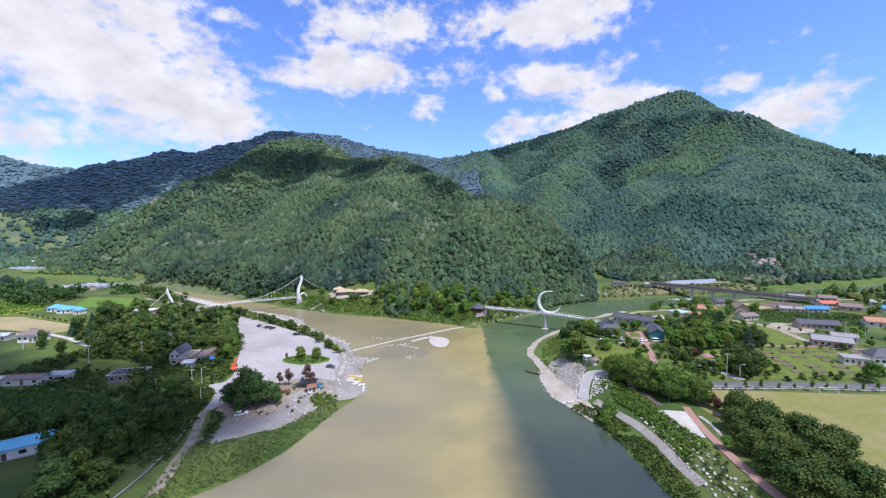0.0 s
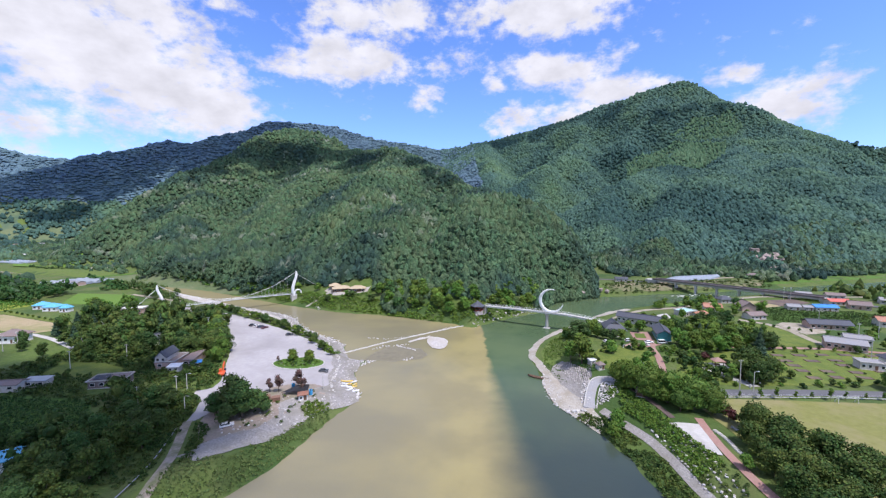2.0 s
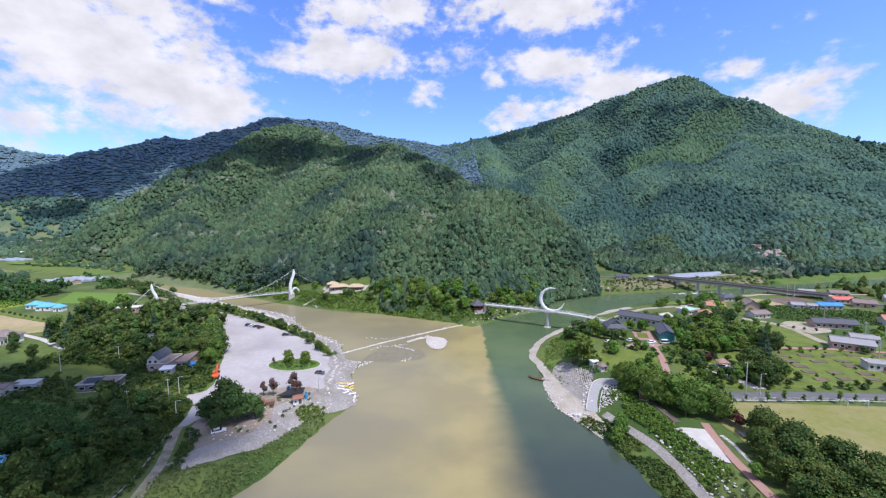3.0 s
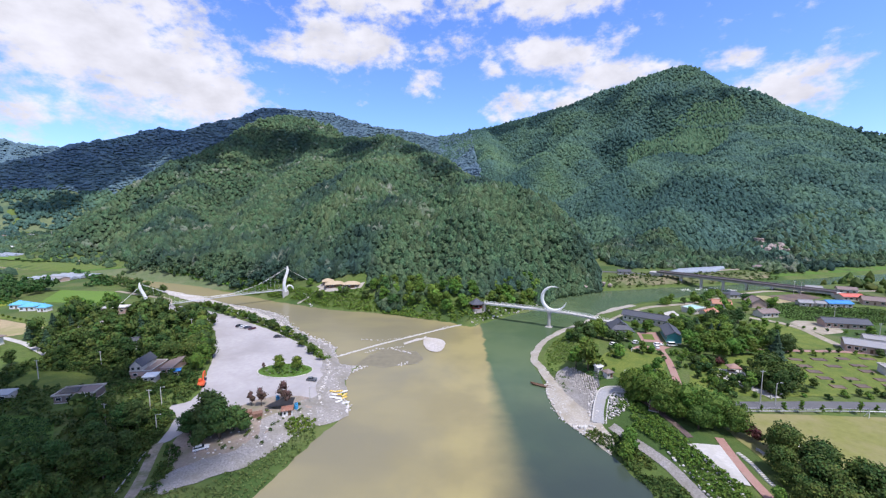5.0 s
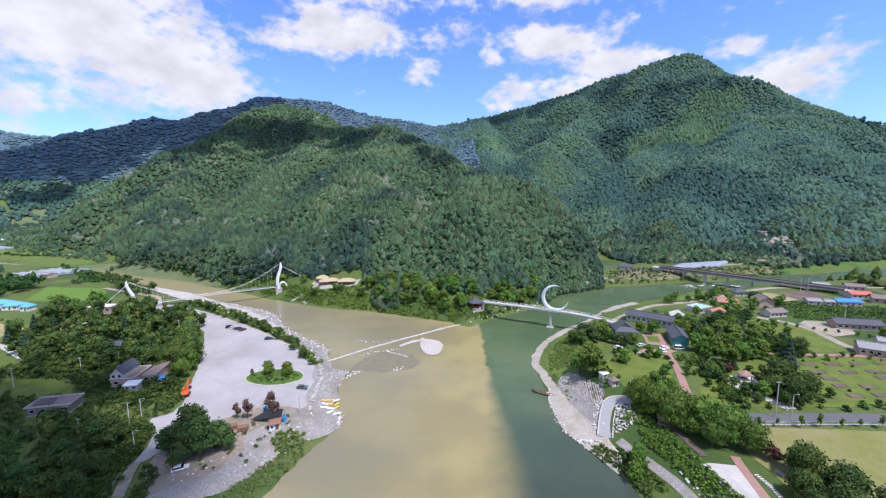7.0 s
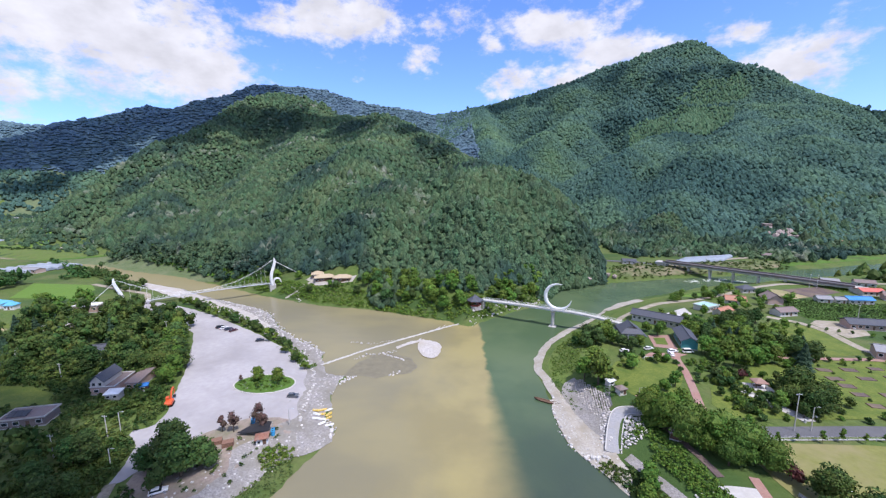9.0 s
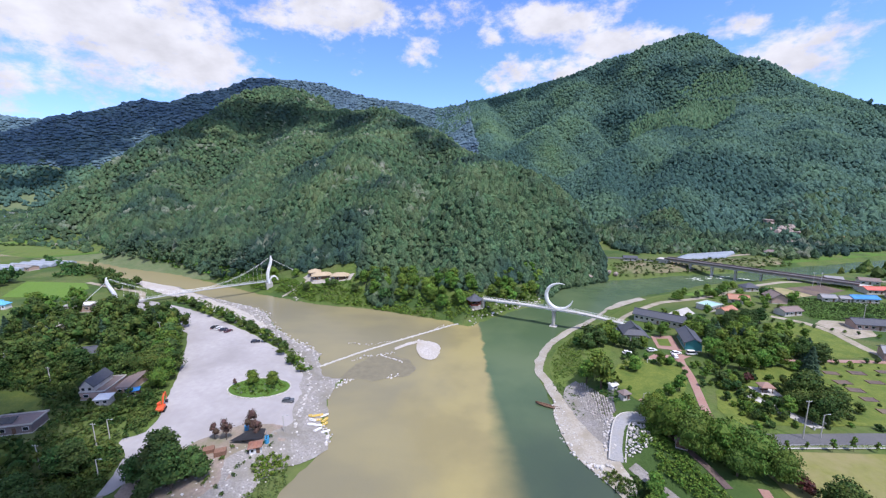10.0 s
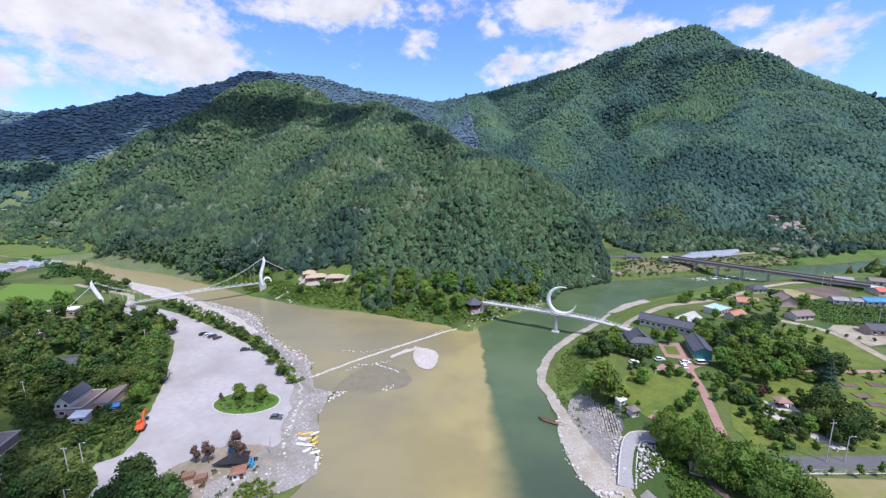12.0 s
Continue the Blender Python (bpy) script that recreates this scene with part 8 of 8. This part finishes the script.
for k in range(3):
    bn = thing("bench", pose(91.6 - k * .5, 128.5 - k * 7.0, land1(91, 122) + .1, 0, 0, -75), "grey-blue park bench by the walk", "bench", "park benches")
    part("seat", boxed(-1.3, 1.3, -.25, .25, .4, .48, .02), M["roof_grey"], bn)
    part("backrest", boxed(-1.3, 1.3, .22, .3, .5, .95, .02), M["roof_grey"], bn)
    for sx in (-1, 1):
        part("leg", boxed(sx - .06, sx + .06, -.2, .2, 0, .4), M["concrete"], bn)
edge = thing("stone_edging", Matrix(), "row of pale kerb stones beside the walk", "edging")
for k in range(18):
    x, y = 85 + .4 * math.sin(k * .3), 128 - k * .8
    part("stone", boxed(x - .6, x + .6, y - .22, y + .22, land1(x, y) - .1, land1(x, y) + .45, .06), M["stone"], edge)
fence = thing("fence", Matrix(), "low wire fence with steel posts beside the sports field", "fence")
for k in range(33):
    x = 93 + k * 3.0
    bm = bmesh.new()
    rod(bm, (x, 152.9, land1(x, 152.9)), (x, 152.9, land1(x, 152.9) + 1.5), .05, seg=5)
    part("fence_post", bm, M["steel"], fence)
for h in (.5, 1.0, 1.45):
    bm = bmesh.new()
    rod(bm, (93, 152.9, land1(100, 152.9) + h), (189, 152.9, land1(180, 152.9) + h), .03, seg=4)
    part("fence_rail", bm, M["steel"], fence)
house(66, 180.5, 20, 3, 2.6, 2.3, "small maroon-roofed ticket hut", "hip", 1.2, "plaster", "roof_brown", .5, 2, 1, category="hut", name="hut", ridges=False)
house(64.5, 187.5, 30, 3.2, 2.0, 1.9, "small hut with a white sheet roof", "shed", .5, "plaster", "white", .4, 1, 0, category="hut", name="hut")
house(72.5, 153.5, 60, 3.4, 3, 2.5, "small brown-roofed rest shelter by the promenade", "hip", 1.0, "wood", "roof_brown", .6, 2, 0, category="shelter", name="shelter", ridges=False)


# ---- stones: riprap, weir, boulders ----
def rocks(seed, sub=1):
    pv, pf = lump(seed, sub, .75, .55)
    return pv, pf


ROCKS = [rocks(s) for s in (21, 22, 23, 24)]


def stones(name, P, size, label, seed, spread=.45, mat="stone"):
    rs = np.random.RandomState(seed)
    P = np.array(P, float)
    z = np.maximum(land(P[:, 0], P[:, 1]), -0.15)
    v, f = scatter_mesh(ROCKS, np.column_stack([P, z - .05]), size * rs.uniform(1 - spread, 1 + spread, len(P)), rs)
    return tagged(link(name, mesh_np(name, v, f), M[mat]), label, "stones", kind="stuff")


def fill(outline, step, seed, drop=0.0):
    rs = np.random.RandomState(seed)
    x, y = jittered(min(p[0] for p in outline), max(p[0] for p in outline), min(p[1] for p in outline), max(p[1] for p in outline), step, rs)
    ok = inside(x, y, outline) & (rs.uniform(0, 1, x.shape) >= drop)
    return np.stack([x[ok], y[ok]], 1)


def row(line, step, wide, seed):
    rs = np.random.RandomState(seed)
    out = []
    for (ax, ay), (bx, by) in zip(line, line[1:]):
        n = int(math.hypot(bx - ax, by - ay) / step)
        out += [(ax + (bx - ax) * i / n + rs.uniform(-wide, wide), ay + (by - ay) * i / n + rs.uniform(-wide, wide)) for i in range(n)]
    return np.array(out)


PAVE = [(52, 196), (55.5, 198), (58, 189), (60.5, 181), (59, 172.5), (56.5, 168), (53, 170), (51.5, 178), (51, 188)]
pv = np.array([(38 + i * .82 + .16 * j, 154 + j * .8 + .25 * (i % 2)) for i in range(28) for j in range(60)])
pv = pv[inside(pv[:, 0], pv[:, 1], PAVE)]
stones("riprap", pv, .85, "grey-brown stones laid in rows on the river slope", 1, .25, "stone_brown")
stones("riprap", fill([(61.5, 165), (66, 164.5), (65, 156), (60, 153), (54.5, 152.5), (57.5, 158)], .95, 2), 1.0, "white quarried riprap beside the ramp", 2)
stones("riprap", fill([(50.5, 157.5), (52.6, 155), (56.6, 164.5), (59.2, 168.8), (57, 171), (53, 168)], .85, 12), .95, "white quarried riprap on the river slope beside the ramp", 12)
stones("shore_boulders", row([(43, 152), (46.5, 150), (50, 151), (53, 150)], .9, .8, 13), 1.25, "flat white slabs of rock on the cobble shore", 13)
stones("shore_boulders", fill([(41.5, 188), (46, 189), (47.4, 178), (50, 166), (52.5, 155), (53, 146), (50, 140), (44, 149), (40.5, 160)], 1.25, 14, .25), .5, "loose pale cobbles of the shore", 14)
for k in range(4):
    off = k * 2.1
    stones("revetment", row([(66.5 + off, 133), (68 + off, 126), (68.5 + off, 110), (68.5 + off, 84)], 1.3, .5, 10 + k), .75, "terraced row of pale revetment stones", 20 + k)
stones("shore_boulders", row([(-43, 160), (-43, 166), (-48.5, 171)], .8, .7, 3), 1.1, "pale boulders edging the gravel point", 3)
stones("shore_boulders", row([(-57.5, 168), (-58.5, 178), (-61, 192), (-65, 206), (-72, 216)], .9, .8, 4), .95, "row of boulders between lot and shore", 4)
stones("shore_boulders", fill([(-52, 195), (-49, 205), (-44, 206), (-48, 201)], .9, 5), .9, "boulders at the end of the weir", 5)
stones("shore_boulders", row([(-70, 231), (-81, 242), (-96, 253), (-111, 270), (-126, 292), (-144, 307)], 1.1, 2.0, 6), 1.0, "scattered boulders along the gravel", 6)
stones("shore_boulders", fill([(-64, 214), (-69, 231), (-81, 242), (-96, 253), (-111, 270), (-126, 292), (-144, 307), (-185, 327), (-190, 318), (-152, 296), (-134, 272), (-112, 251), (-93, 238), (-78, 225), (-69, 212)], 1.9, 15, .3), .95, "pale boulders strewn over the gravel bank", 15, .6)
stones("shore_boulders", fill([(-48, 170), (-50, 182), (-52, 195), (-50, 205), (-59, 208), (-62, 190), (-58, 170)], 1.7, 16, .35), .7, "pale stones of the shore beside the lot", 16, .5)
stones("shore_boulders", fill([(-43, 158), (-58, 168), (-62, 162), (-84, 146), (-90, 136), (-80, 124), (-64, 132), (-54, 142)], 2.2, 7, .35), .7, "loose cobbles on the gravel bank", 7)
stones("shore_boulders", row([(41, 188), (40, 176), (39, 166), (41, 156), (46, 147), (51, 138)], .9, .9, 8), .85, "cobbles at the water's edge", 8)
stones("shore_boulders", fill([(20, 283), (36, 296), (62, 315), (70, 328), (60, 322), (34, 302), (14, 292), (10, 275), (12, 271)], 2.2, 9, .3), 1.3, "pale rocks at the foot of the wooded bank", 9)
stones("shore_boulders", row([(-118, 322), (-124, 334), (-130, 340)], 1.0, 2.0, 30), 1.2, "pale retaining stones below the bridge", 30)
sill = thing("weir", Matrix(), "low stone weir across the shallow river", "weir")
wl_pts = [(-65, 217), (-45.5, 236), (-24, 254), (-1.5, 272), (6, 276)]
rs_ = random.Random(31)
stone_me = None
for p, q in zip(wl_pts, wl_pts[1:]):
    n = int(math.hypot(q[0] - p[0], q[1] - p[1]) / 0.95)
    for i in range(n):
        x, y = p[0] + (q[0] - p[0]) * i / n, p[1] + (q[1] - p[1]) * i / n
        if stone_me is None:
            s = part("stone", boxed(-.5, .5, -.65, .65, -.6, .3, .14), M["stone"], sill)
            stone_me = s.data
        else:
            s = link("stone", stone_me, None, sill)
        s.matrix_basis = Matrix.LocRotScale((x + rs_.uniform(-.2, .2), y + rs_.uniform(-.2, .2), rs_.uniform(-.08, .1)), Euler((0, 0, 0.75 + rs_.uniform(-.5, .5))), (rs_.uniform(.8, 1.2), rs_.uniform(.8, 1.25), 1))
stones("river_stones", row([(-58, 245), (-46, 243), (-36, 247), (-26, 252), (-14, 262), (-4, 274)], 1.5, .7, 32), .75, "line of stones barely breaking the water", 32)
stones("river_stones", row([(-50, 224), (-44, 229), (-36, 231), (-30, 234)], .9, .8, 33), .9, "short row of stones in the shallows", 33)
stones("river_stones", row([(-36, 229.5), (-30, 226), (-24.5, 222.5)], .6, .5, 34), .9, "short row of stones in the shallows", 34)
stones("river_stones", row([(-28, 242), (-22, 247), (-18, 250)], .7, .7, 35), .8, "stones trailing from the islet", 35)
stones("river_stones", fill([(-30, 206), (-26, 206), (-24, 210), (-28, 212)], 1.0, 36, .4), .8, "stones on the silt shoal", 36)


stones("cliff_rocks", row([(92, 362), (105, 368), (122, 378), (140, 388), (148, 392)], 3.0, 2.5, 41), 6.0, "grey cliff rocks at the wooded point", 41, mat="rock")
stones("cliff_rocks", row([(428, 562), (436, 580), (444, 600), (452, 618)], 4.0, 6.0, 42), 9, "bare pinkish rocks on the mountain's foot", 42, mat="rock")


stones("cliff_rocks", fill([(440, 556), (458, 556), (460, 600), (450, 616), (440, 590)], 5.0, 44, .35), 5.0, "pinkish broken rock scar above the valley road", 44, mat="rock")


# bare rock on the mountain's foot
def outcrop(x, y, w, h, seed, label):
    bm = bmesh.new()
    bmesh.ops.create_grid(bm, x_segments=10, y_segments=14, size=0.5)
    off = Vector((seed * 3.1, 0, 0))
    for v in bm.verts:
        u, t = v.co.x, v.co.y + .5
        px, py = x + u * w * (1 - .5 * t), y + t * h * .9
        z = land1(px, py) + 2.0 + 5 * noise.noise(Vector((u * 3, t * 4, seed))) + 3 * noise.noise(Vector((u * 8, t * 9, seed)))
        v.co = (px, py - 2 * noise.noise(Vector((u * 6, t * 6, seed + 5))), z)
    part_ob = part("rock_outcrop", bm, M["rock"])
    tagged(part_ob, label, "rock", kind="structure")


outcrop(449, 562, 22, 52, 1, "bare pinkish rock face at the mountain's foot")


# white water where the clear river drops over a bar
def white_water():
    rs = np.random.RandomState(77)
    bm = bmesh.new()
    for k in range(34):
        t = rs.uniform(0, 1)
        x, y = 212 + 48 * t + rs.uniform(-4, 4), 383 + 8 * math.sin(t * 3) + rs.uniform(-5, 5)
        w, h, a = rs.uniform(1.0, 3.5), rs.uniform(.2, .5), rs.uniform(-.2, .5)
        o = [bm.verts.new((x + math.cos(q) * w * math.cos(a) - math.sin(q) * h * math.sin(a), y + math.cos(q) * w * math.sin(a) + math.sin(q) * h * math.cos(a), .03 + .02 * math.sin(3 * q))) for q in [i * math.pi / 5 for i in range(10)]]
        c = bm.verts.new((x, y, .16))
        for i in range(10):
            bm.faces.new((o[i], o[(i + 1) % 10], c))
    tagged(part("white_water", bm, M["white"]), "streaks of white foam on the river rapids", "rapids", kind="stuff")


white_water()
